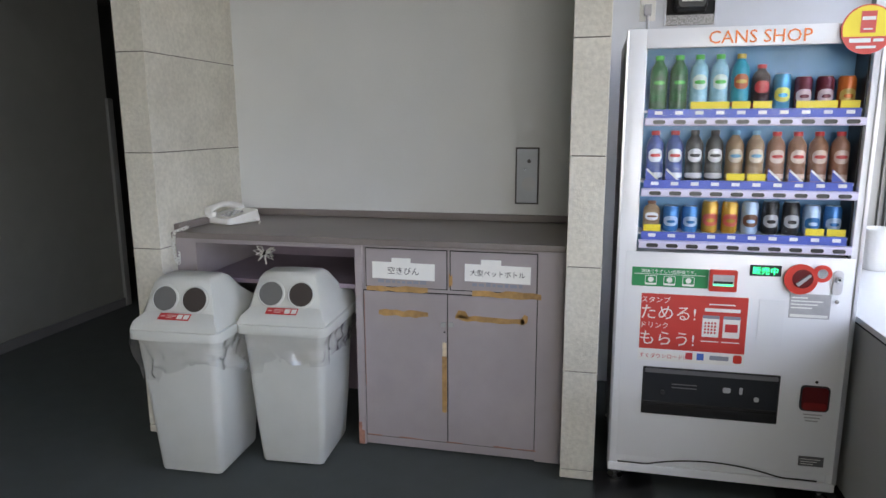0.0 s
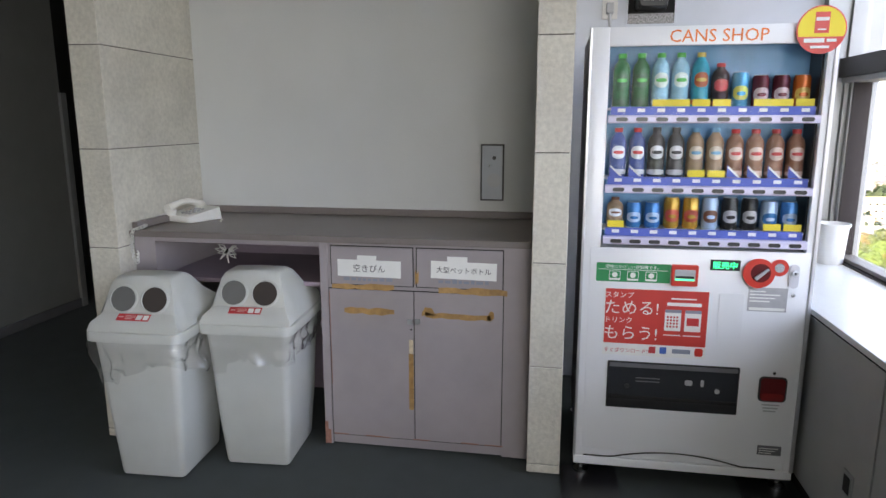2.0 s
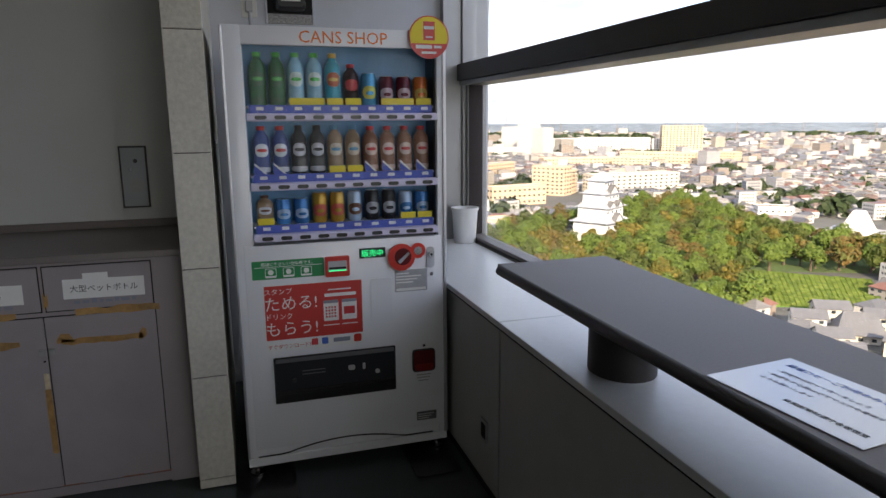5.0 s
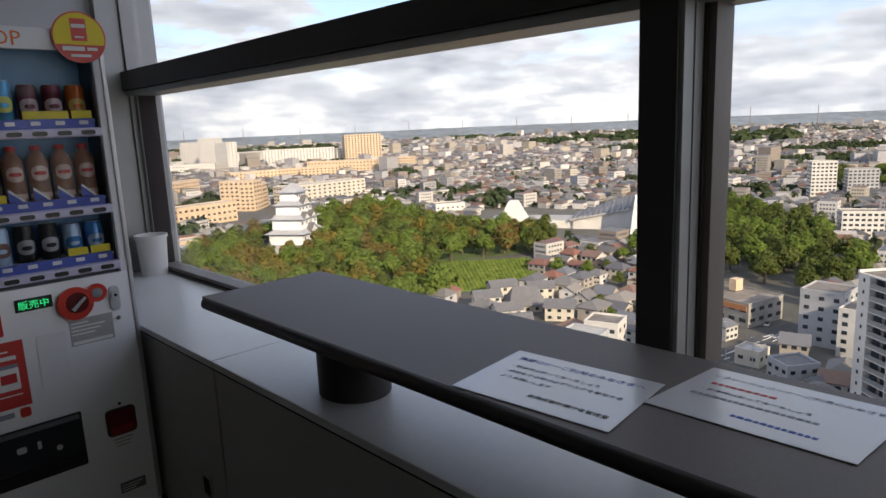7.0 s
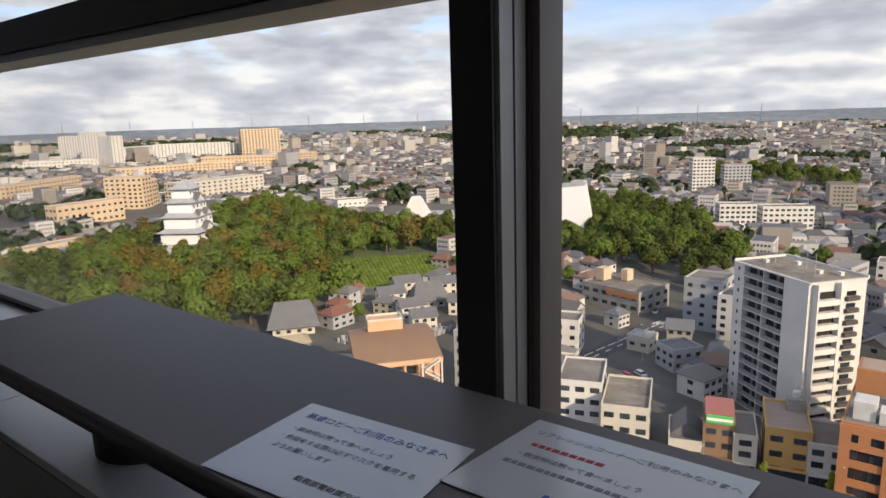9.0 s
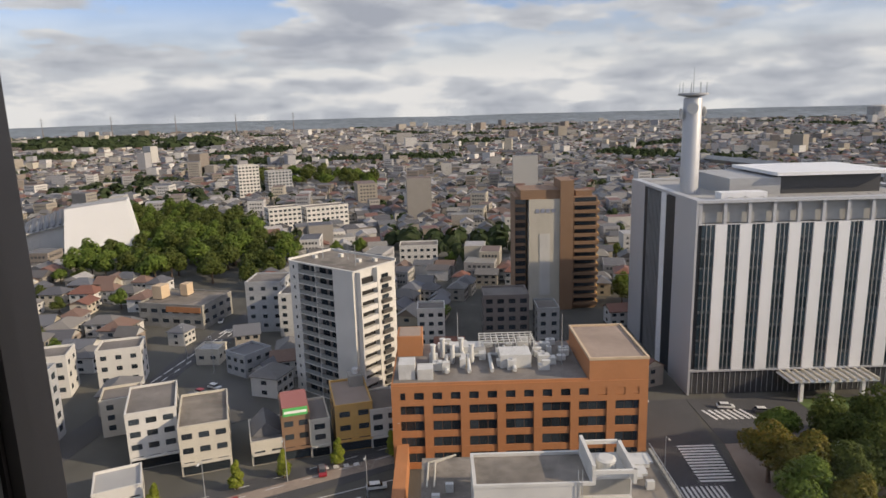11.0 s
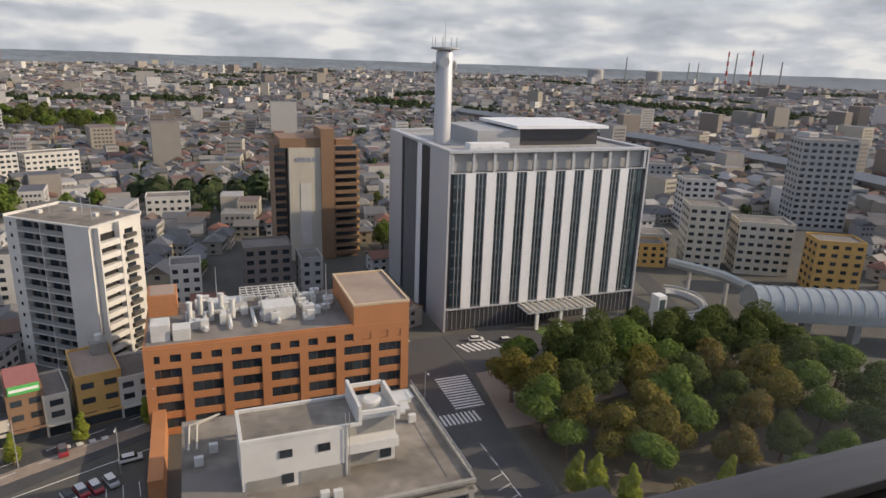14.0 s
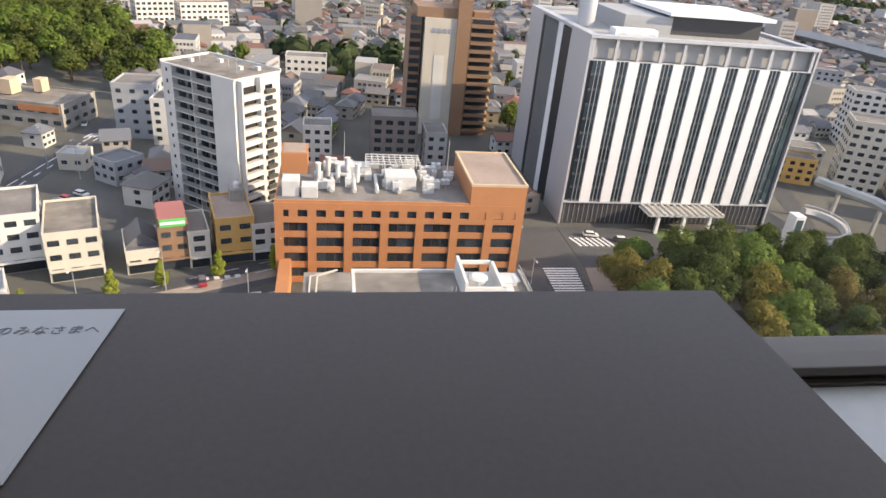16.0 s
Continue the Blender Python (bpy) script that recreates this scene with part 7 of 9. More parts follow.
def balcony_tower():
    """White tower flats standing corner-on: balconies on one face, a stair slot and a sunlit end."""
    # local x runs from the far corner of the balcony face to the near one, local -y looks out of it
    m = pose(176.9, 41.6, G, 0, 0, 231)
    b = lthing("apartment_tower", m, "white apartment tower with grey balconies and a bright end wall", "building")
    W, D, H, n = 25.0, 15.5, 37.2, 13
    plot(m, W, D, 1.0)
    lpart("wall", Geo().box(0, W, 1.5, D, 0, H), M["white"], b)
    lpart("roof_slab", Geo().box(-0.3, W + 0.3, -0.1, D + 0.3, H, H + 0.35), M["white"], b)
    lpart("roof", Geo().box(0.4, W - 0.4, 0.6, D - 0.4, H + 0.35, H + 0.4), M["roof_stained"], b)
    lpart("roof_kerb", Geo().box(-0.3, W + 0.3, D - 0.1, D + 0.3, H + 0.35, H + 0.9).box(-0.3, 0.1, -0.1, D - 0.1, H + 0.35, H + 0.9), M["white"], b)
    lpart("front_pier", Geo().box(0, 3.6, -0.1, 1.5, 0, H), M["white"], b)
    lpart("front_pier", Geo().box(17.6, W, -0.1, 1.5, 0, H), M["white"], b)
    fh = H / n
    rail = mesh_of(Geo().box(0, 6.5, -0.05, 0.05, 0, 1.1), "balcony_rail", M["balcony"])
    slab_ = mesh_of(Geo().box(3.6, 17.6, -0.1, 1.5, 0, 0.24), "balcony_slab", M["white"])
    win = mesh_of(Geo().box(0, 2.4, 1.40, 1.56, 0.1, 2.1), "window", M["pane"])
    sq = mesh_of(Geo().box(0, 0.6, -0.16, 0.0, 0, 0.9), "window", M["pane"])
    fin = mesh_of(Geo().box(-0.1, 0.1, -0.08, 1.5, 0, H), "balcony_fin", M["white"])
    # dark sheet over the white wall: shade of the recessed balconies as colour
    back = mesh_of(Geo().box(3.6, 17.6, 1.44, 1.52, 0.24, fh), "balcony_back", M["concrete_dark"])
    for f in range(n):
        piece("balcony_slab", slab_, b, 0, 0, f * fh)
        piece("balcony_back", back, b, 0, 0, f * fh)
        for k in range(2):
            piece("balcony_rail", rail, b, 3.75 + k * 7.0, 0, f * fh + 0.24)
        for k in range(4):
            piece("window", win, b, 4.1 + k * 3.4, 0, f * fh + 0.3)
        piece("window", sq, b, 1.6, 0, f * fh + 1.2)
    for k in range(3):
        piece("balcony_fin", fin, b, 3.6 + k * 7.0, 0, 0)
    # end wall towards the sun: stacked stair landings, a groove, then a wall with small balconies;
    # slot and groove are flat dark strips with their shade in the colour
    lpart("stair_slot", Geo().box(W - 0.3, W + 0.08, 1.6, 7.0, 0.5, H - 2.0), M["gap"], b, "dark open stair slot")
    land = mesh_of(Geo().box(W, W + 1.5, 1.4, 7.1, 0, 1.3), "landing", M["white"])
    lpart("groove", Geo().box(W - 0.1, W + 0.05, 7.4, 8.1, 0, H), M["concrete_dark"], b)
    ledge = mesh_of(Geo().box(W, W + 0.9, 9.8, 13.2, 0, 0.95), "balcony", M["balcony_dark"])
    hole = mesh_of(Geo().box(W - 0.1, W + 0.06, 10.2, 12.8, 0, 1.1), "opening", M["pane"])
    for f in range(n - 1):
        piece("landing", land, b, 0, 0, f * fh + 0.8)
        piece("balcony", ledge, b, 0, 0, f * fh + 1.2)
        piece("opening", hole, b, 0, 0, f * fh + 2.2)
    lpart("end_column", Geo().box(W, W + 1.6, 7.1, 7.4, 0, H), M["white"], b)
    lpart("end_column", Geo().box(W, W + 1.6, 1.0, 1.4, 0, H), M["white"], b)
    lpart("end_column", Geo().box(W, W + 0.6, 8.1, 9.0, 0, H), M["white"], b)
    for x, y in ((6, 7), (14, 9), (21, 5)):
        lpart("roof_mast", Geo().tube([(0.10, H + 0.4), (0.06, H + 6)], (x, y, 0), "z", 6), M["metal"], b)
    for x, y in ((18, 8), (9, 10), (4, 5), (21, 11)):
        lpart("roof_box", Geo().box(x, x + 1.2, y, y + 1.0, H + 0.4, H + 1.3), M["white"], b)


def brown_tower():
    b = lthing("brown_tower", facing(245, -32.5), "brown-tiled apartment tower with a blank cream wall", "building")
    plot(facing(245, -32.5) @ pose(-4, 0, 0), 32, 18)
    lpart("cream_wall", Geo().box(1.5, 13.2, 0, 16, 0, 43), M["offwhite"], b, "blank cream end wall")
    lpart("cream_recess", Geo().box(5.5, 9.5, -0.15, 0.1, 6, 30), M["white"], b)
    lpart("frame_top", Geo().box(-1.5, 13.2, 1.0, 18, 43, 46.5).box(-3.5, 0.8, 3, 18, 0, 44), M["brown"], b)
    lpart("core", Geo().box(13.2, 18.2, -0.8, 14, 0, 50), M["brown"], b, "tall brown stair core")
    lpart("wing", Geo().box(18.2, 27.5, 1.0, 18, 0, 43.5), M["brown"], b)
    bal = mesh_of(Geo().box(18.4, 27.8, -0.6, 1.0, 0, 1.1), "balcony", M["brown"])
    dark = mesh_of(Geo().box(19.0, 27.0, 0.9, 1.1, 1.2, 2.8), "window", M["pane"])
    slot = mesh_of(Geo().box(-3.4, 0.6, 2.6, 3.05, 0.6, 2.4), "window", M["pane"])
    end = mesh_of(Geo().box(27.4, 28.6, 2, 16, 0, 1.1), "balcony", M["ochre"])
    for f in range(14):
        piece("balcony", bal, b, 0, 0, 1.5 + f * 3.0)
        piece("window", dark, b, 0, 0, 1.5 + f * 3.0)
        piece("window", slot, b, 0, 0, 1.5 + f * 3.0)
        piece("balcony", end, b, 0, 0, 1.5 + f * 3.0)
    lpart("tank", Geo().box(20, 26, 4, 10, 43.5, 45.5), M["brown"], b)
    g = Geo()
    for k in range(4):
        g.box(4.0 + k * 2.0, 5.4 + k * 2.0, -0.16, 0.02, 38, 39.5)
    lpart("sign_bars", g, M["ink_pale"], b, "pale bars of a painted sign")


def shop(x, y, turn, w, d, h, wall, floors, bays, label, roof="roofing", extra=""):
    b = flat_block("shop_building", facing(x, y, turn), w, d, h, wall, label, floors, bays, max(1, int(d / 5)), (min(2.4, w / bays * 0.62), 1.3), roof, 0.6, "shops along the street")
    lpart("shop_front", Geo().box(0.4, w - 0.4, -0.12, 0.1, 0.2, 2.6), M["pane"], b)
    lpart("awning", Geo().box(0.2, w - 0.2, -1.0, 0.0, 2.7, 2.95), M[wall], b)
    if extra == "green":
        lpart("sign_board", Geo().box(0.5, w - 0.5, -0.3, 0.2, h + 0.3, h + 2.0), M["copper"], b, "green sign board with a white band")
        lpart("sign_band", Geo().box(0.7, w - 0.7, -0.34, -0.3, h + 0.9, h + 1.5), M["paper"], b)
        lpart("lean_roof", Geo().loft([[(0.3, 0.2, h + 2.2), (w - 0.3, 0.2, h + 2.2), (w - 0.3, 0.2, h + 0.2), (0.3, 0.2, h + 0.2)], [(0.3, d * 0.6, h + 3.2), (w - 0.3, d * 0.6, h + 3.2), (w - 0.3, d * 0.6, h + 0.2), (0.3, d * 0.6, h + 0.2)]]), M["roof_red"], b)
    if extra == "tank":
        lpart("roof_house", Geo().box(w - 4.0, w - 0.6, d - 4.5, d - 0.8, h, h + 2.8), M["concrete"], b)
        lpart("tank", Geo().tube([(0.8, h + 2.8), (0.8, h + 4.0), (0.3, h + 4.3)], (w - 2.2, d - 2.5, 0), "z", 14), M["plant"], b)
    if extra == "gable":
        lpart("gable_roof", Geo().loft([[(0, yy, h), (w / 2, yy, h + 3.2), (w, yy, h)] for yy in (3.0, d)]), M["tile"], b)
    return b


def pitched(name, m, w, d, h, rise, wall, roof, label, group="", bays=3, floors=2, over=0.6, hip=0.0, category="house"):
    """A house with a ridged or hipped roof, its ridge along x."""
    b = lthing(name, m, label, category, group)
    if m != Matrix.Identity(4):
        plot(m, w, d)
    lpart("wall", Geo().box(0, w, 0, d, 0, h), M[wall], b)
    if hip <= 0:
        lpart("gable", Geo().loft([[(x, 0.0, h), (x, d / 2, h + rise), (x, d, h)] for x in (0.02, w - 0.02)]), M[wall], b)
    a, o = hip, over
    t = 0.22
    top = [(-o + a, d / 2, h + rise), (w + o - a, d / 2, h + rise)]
    e = h - o * rise / (d / 2)
    g = Geo()
    v = [(-o, -o, e), (w + o, -o, e), (w + o, d + o, e), (-o, d + o, e), top[0], top[1]]
    g.v = v + [(x, y, z + t) for x, y, z in v]
    f = [(0, 1, 5, 4), (2, 3, 4, 5), (1, 2, 5), (3, 0, 4)] if a > 0 else [(0, 1, 5, 4), (2, 3, 4, 5)]
    g.f = [tuple(i + 6 for i in q) for q in f] + [tuple(reversed(q)) for q in f]
    g.f += [(0, 6, 7, 1), (1, 7, 8, 2), (2, 8, 9, 3), (3, 9, 6, 0)] if a > 0 else [(0, 6, 7, 1), (1, 7, 11, 5), (5, 11, 8, 2), (2, 8, 9, 3), (3, 9, 10, 4), (4, 10, 6, 0)]
    lpart("roof", g, M[roof], b)
    me = window_mesh(1.5, 1.15)
    for fl in range(floors):
        for k in range(bays):
            piece("window", me, b, (k + 0.5) * w / bays - 0.75, 0, 0.9 + fl * 2.8)
        piece("window", me, b, 0, d / 2 + 0.75, 0.9 + fl * 2.8, -90)
        piece("window", me, b, w, d / 2 - 0.75, 0.9 + fl * 2.8, 90)
    return b


def car(kind):
    """A small car: body, glazed cabin, four wheels; built at the origin along x."""
    c = lthing("car", Matrix.Identity(4), "", "car")
    l, w, h = (4.3, 1.72, 1.45) if kind == "hatch" else (4.5, 1.75, 1.9)
    nose = 0.95 if kind == "hatch" else 0.45
    prof = [(-l / 2, 0.35), (-l / 2 + 0.05, 0.82), (-l / 2 + nose, 0.92), (l / 2 - 0.25, 0.95), (l / 2, 0.8), (l / 2, 0.35)]
    lpart("body", Geo().loft([[(x, y, z) for x, z in prof] for y in (-w / 2, w / 2)]), M["car_paint"], c, bevel=0.08, smooth=True)
    cab = [(-l / 2 + nose - 0.1, 0.90), (-l / 2 + nose + 0.55, h - 0.06), (l / 2 - 0.75, h - 0.06), (l / 2 - 0.2, 0.92)]
    lpart("windows", Geo().loft([[(x, y, z) for x, z in cab] for y in (-w / 2 + 0.12, w / 2 - 0.12)]), M["car_glass"], c, bevel=0.06, smooth=True)
    lpart("roof", Geo().box(-l / 2 + nose + 0.5, l / 2 - 0.7, -w / 2 + 0.16, w / 2 - 0.16, h - 0.08, h), M["car_paint"], c, bevel=0.05, smooth=True)
    for x in (-l / 2 + 0.8, l / 2 - 0.8):
        for y in (-w / 2 + 0.12, w / 2 - 0.12):
            lpart("wheel", Geo().tube([(0.31, -0.1), (0.31, 0.1)], (x, y, 0.31), "y", 14), M["tyre"], c)
    return c
M["balcony_dark"] = mat("dark_balcony_rail", (0.07, 0.065, 0.06), 0.5, grain=0.08)
M["salmon"] = mat("salmon_render", (0.50, 0.31, 0.19), 0.8, grain=0.08, scale=0.8, stain=0.1, big_scale=0.15)
M["tile_pale"] = mat("blue_grey_roofing", (0.24, 0.26, 0.29), 0.8, grain=0.1, scale=0.8, stain=0.15, big_scale=0.12)
M["tan_tiles"] = mat("tan_roof_tiles", (0.33, 0.27, 0.19), 0.8, grain=0.15, scale=1.2, stain=0.15, big_scale=0.2)
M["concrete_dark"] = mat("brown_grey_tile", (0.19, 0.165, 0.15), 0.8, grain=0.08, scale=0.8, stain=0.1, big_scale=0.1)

# ---------- the town, from near to far ----------
grounds()
office_block()
orange_block()
concrete_annex()
balcony_tower()
brown_tower()

# shops along the street, from the brick office to the far corner
shop(141, 17.2, 14, 7.0, 12, 9.0, "white", 3, 2, "narrow white shop building beside the brick office")
shop(139.5, 25.0, 14, 8.6, 15, 11.0, "ochre", 3, 2, "ochre shop house with a grey concrete front", "tanroof", "tank")
shop(137.5, 30.6, 16, 4.6, 12, 8.6, "offwhite", 3, 1, "slim cream three-storey shop house")
shop(136.5, 36.6, 16, 6.4, 12, 10.4, "brown", 3, 2, "brown shop house with a green sign board", "roof_red", "green")
shop(134.5, 43.2, 18, 7.4, 12, 5.2, "offwhite", 1, 2, "low cream shop with a steep dark roof behind", "tile", "gable")
shop(131.0, 57.5, 18, 10.5, 18, 11.0, "offwhite", 3, 3, "grey-beige three-storey corner building", "roof_stained")
shop(134.0, 70.0, 20, 10.5, 16, 13.0, "white", 4, 3, "white four-storey building with small windows")
shop(116.0, 69.0, 24, 9.0, 9, 5.0, "white", 1, 3, "low white shop at the corner", "concrete_pale")
shop(100.0, 61.0, 26, 9.0, 8, 4.6, "concrete", 1, 2, "low grey shop by the parking lot", "roof_stained")
# behind them
flat_block("house_block", pose(190, 66, G, 0, 0, -126), 9, 10, 6.6, "greywall", "grey two-storey house with a dark band by the yard", 2, 3, 3, (1.5, 1.1), "tile", group="low blocks")
flat_block("house_block", pose(197, 78, G, 0, 0, -94), 7.5, 7, 4.6, "offwhite", "small flat-roofed house by the yard", 1, 2, 2, (1.6, 1.1), "concrete_pale", group="low blocks")
flat_block("office_building", pose(228, 70, G, 0, 0, -92), 13, 14, 18, "greywall", "grey office building wrapped in pale sheeting", 5, 3, 3, group="mid-rise blocks")
flat_block("office_building", pose(222, 57, G, 0, 0, -92), 8, 14, 15, "white", "white office building beside the sheeted one", 5, 2, 3, group="mid-rise blocks")
flat_block("office_building", pose(206, 48, G, 0, 0, -80), 8, 10, 9, "offwhite", "beige three-storey office block", 3, 2, 2, group="mid-rise blocks")
flat_block("apartment_block", pose(209, -14, G, 0, 0, -90), 15, 12, 16, "concrete_dark", "grey-brown apartment block with deep windows", 5, 4, 3, (2.2, 1.5), group="mid-rise blocks")
flat_block("apartment_block", pose(203, -31, G, 0, 0, -90), 7, 11, 13, "concrete_pale", "stepped grey apartment block with windows", 4, 2, 2, group="mid-rise blocks")
flat_block("apartment_block", pose(206, 8, G, 0, 0, -90), 9, 9, 13, "white", "white apartment block behind the tower", 4, 3, 2, group="mid-rise blocks")
flat_block("apartment_block", pose(300, -62, G, 0, 0, -75), 12, 40, 20, "concrete_pale", "long apartment block with stepped balconies", 7, 3, 9, (2.4, 1.3), group="mid-rise blocks")
flat_block("apartment_block", pose(320, 20, G, 0, 0, -90), 19, 12, 11, "white", "white three-storey block among the houses", 3, 6, 3, group="mid-rise blocks")
flat_block("apartment_block", pose(430, 112, G, 0, 0, -62), 22, 12, 16, "white", "white terraced apartment block", 5, 7, 3, (2.0, 1.4), group="mid-rise blocks")
flat_block("apartment_block", pose(445, 90, G, 0, 0, -62), 30, 13, 14, "white", "long white terraced apartment block", 4, 9, 3, (2.0, 1.4), group="mid-rise blocks")
flat_block("apartment_block", pose(630, 190, G, 0, 0, -60), 20, 16, 30, "white", "white apartment block among the trees", 9, 6, 4, (2.0, 1.5), group="mid-rise blocks")
flat_block("apartment_block", pose(655, 168, G, 0, 0, -60), 24, 14, 22, "greywall", "grey apartment block among the trees", 7, 7, 4, (2.0, 1.5), group="mid-rise blocks")
# by the wood: low modern building with orange panels
h = flat_block("community_hall", pose(239, 114, G, 0, 0, -104), 27, 20, 8.5, "concrete", "low concrete hall with orange brick turrets", 2, 6, 4, (2.6, 1.4), "roof_stained", group="mid-rise blocks")
lpart("turret", Geo().box(2, 6, 6, 11, 9, 14), M["pinkbrick"], h)
lpart("turret", Geo().box(10, 13, 12, 16, 9, 13.5), M["pinkbrick"], h)
lpart("orange_band", Geo().box(12, 26.3, -0.3, 0.1, 6.2, 8.2), M["brick"], h)
flat_block("house_block", pose(180, 100, G, 0, 0, -75), 12, 10, 11, "white", "white house block by the street", 3, 3, 2, group="low blocks")
flat_block("house_block", pose(172, 116, G, 0, 0, -75), 11, 10, 12, "white", "pale house block by the street", 3, 3, 2, group="low blocks")
flat_block("house_block", pose(150, 84, G, 0, 0, -70), 9, 9, 9, "offwhite", "cream house block by the street", 3, 2, 2, group="low blocks")

# right of the office block
flat_block("apartment_tower_far", pose(236, -278, G, 0, 0, -118), 26, 16, 44, "concrete_pale", "tall grey apartment tower", 14, 7, 4, (2.2, 1.5), group="mid-rise blocks")
flat_block("apartment_block", pose(196, -178, G, 0, 0, -120), 14, 14, 25, "offwhite", "yellowish apartment block by the station", 8, 4, 4, (2.0, 1.3), group="mid-rise blocks")
flat_block("apartment_block", pose(186, -194, G, 0, 0, -120), 20, 14, 20, "offwhite", "beige apartment block by the station", 6, 6, 4, (2.0, 1.3), group="mid-rise blocks")
flat_block("apartment_block", pose(160, -204, G, 0, 0, -120), 16, 12, 19, "ochre", "ochre apartment block by the station", 6, 4, 3, (2.0, 1.3), group="mid-rise blocks")
flat_block("apartment_block", pose(250, -222, G, 0, 0, -112), 15, 12, 24, "white", "white apartment block with stepped balconies", 8, 4, 3, (2.2, 1.4), group="mid-rise blocks")
flat_block("house_block", pose(204, -160, G, 0, 0, -112), 13, 10, 9, "ochre", "low block with shop fronts", 3, 4, 2, group="low blocks")
flat_block("house_block", pose(216, -172, G, 0, 0, -112), 13, 11, 9, "white", "low white block with shop fronts", 3, 4, 2, group="low blocks")
flat_block("apartment_block", pose(330, -260, G, 0, 0, -110), 18, 12, 18, "greywall", "grey concrete apartment block", 6, 5, 3, group="mid-rise blocks")


# ---------- station and its elevated track ----------
def station():
    s = thing("elevated_station", (125, -150, G), "elevated station with a curved glazed canopy and concrete piers", "station")
    g = Geo()
    rings = []
    for k in range(11):
        u = k / 10
        x, y = 136 - 26 * u, -150 - 56 * u
        rings.append([(x - 6.3 * math.cos(a), y + 2.9 * math.cos(a), G + 11 + 5 * math.sin(a)) for a in (math.pi * i / 10 for i in range(11))] + [(x + 6.3, y - 2.9, G + 8), (x - 6.3, y + 2.9, G + 8)])
    part("canopy", g.loft(rings), M["station_glass"], s, "curved glazed canopy", smooth=True)
    for k in range(18):
        u = k / 17
        x, y = 136 - 26 * u, -150 - 56 * u
        part("canopy_rib", Geo().rod([(x - 6.4 * math.cos(a), y + 2.95 * math.cos(a), G + 11 + 5.1 * math.sin(a)) for a in (math.pi * i / 10 for i in range(11))], 0.16, 5), M["metal"], s)
    for k in range(5):
        part("pier", Geo().box(134 - k * 6, 136 - k * 6, -154 - k * 13, -151 - k * 13, G, G + 8), M["concrete_pale"], s)
    part("walkway", Geo().rod([(178, -156, G + 10), (158, -161, G + 11), (142, -160, G + 11), (134, -153, G + 11)], 1.7, 8), M["station_glass"], s, "covered walkway to the station")
    for x, y in ((170, -158), (156, -161), (144, -160)):
        part("walkway_pier", Geo().box(x - 0.5, x + 0.5, y - 0.5, y + 0.5, G, G + 9.6), M["concrete_pale"], s)
    ramp = [(150 + 7.5 * math.cos(a), -137 + 7.5 * math.sin(a), G + 2 + 6 * a / 6.3) for a in (6.3 * i / 28 for i in range(29))]
    part("spiral_ramp", Geo().rod(ramp, 1.4, 6), M["concrete_pale"], s, "spiral footbridge ramp")
    part("ramp_rail", Geo().rod([(x + 0.2, y, z + 2.1) for x, y, z in ramp], 0.22, 5), M["metal"], s)
    part("lift_tower", Geo().box(147, 150.5, -129.5, -126.5, G, G + 11), M["hq_white"], s, "white lift tower")
    part("lift_glass", Geo().box(146.9, 147.02, -129, -127, G + 1, G + 10), M["pane_blue"], s)


M["station_glass"] = mat("station_canopy", (0.30, 0.33, 0.34), 0.25, 0.2, grain=0.1, scale=0.6)
station()
ov = thing("overpass", (420, -408, G), "long elevated road crossing the town", "overpass")
part("deck", Geo().rod([(900, -330, G + 9), (510, -413, G + 9), (347, -420, G + 9), (200, -400, G + 9)], 4.5, 4), M["concrete_pale"], ov)
for k in range(12):
    part("pier", Geo().box(300 + k * 40, 303 + k * 40, -418 + 4 * k * (k > 5), -414 + 4 * k * (k > 5), G, G + 8), M["concrete_pale"], ov)

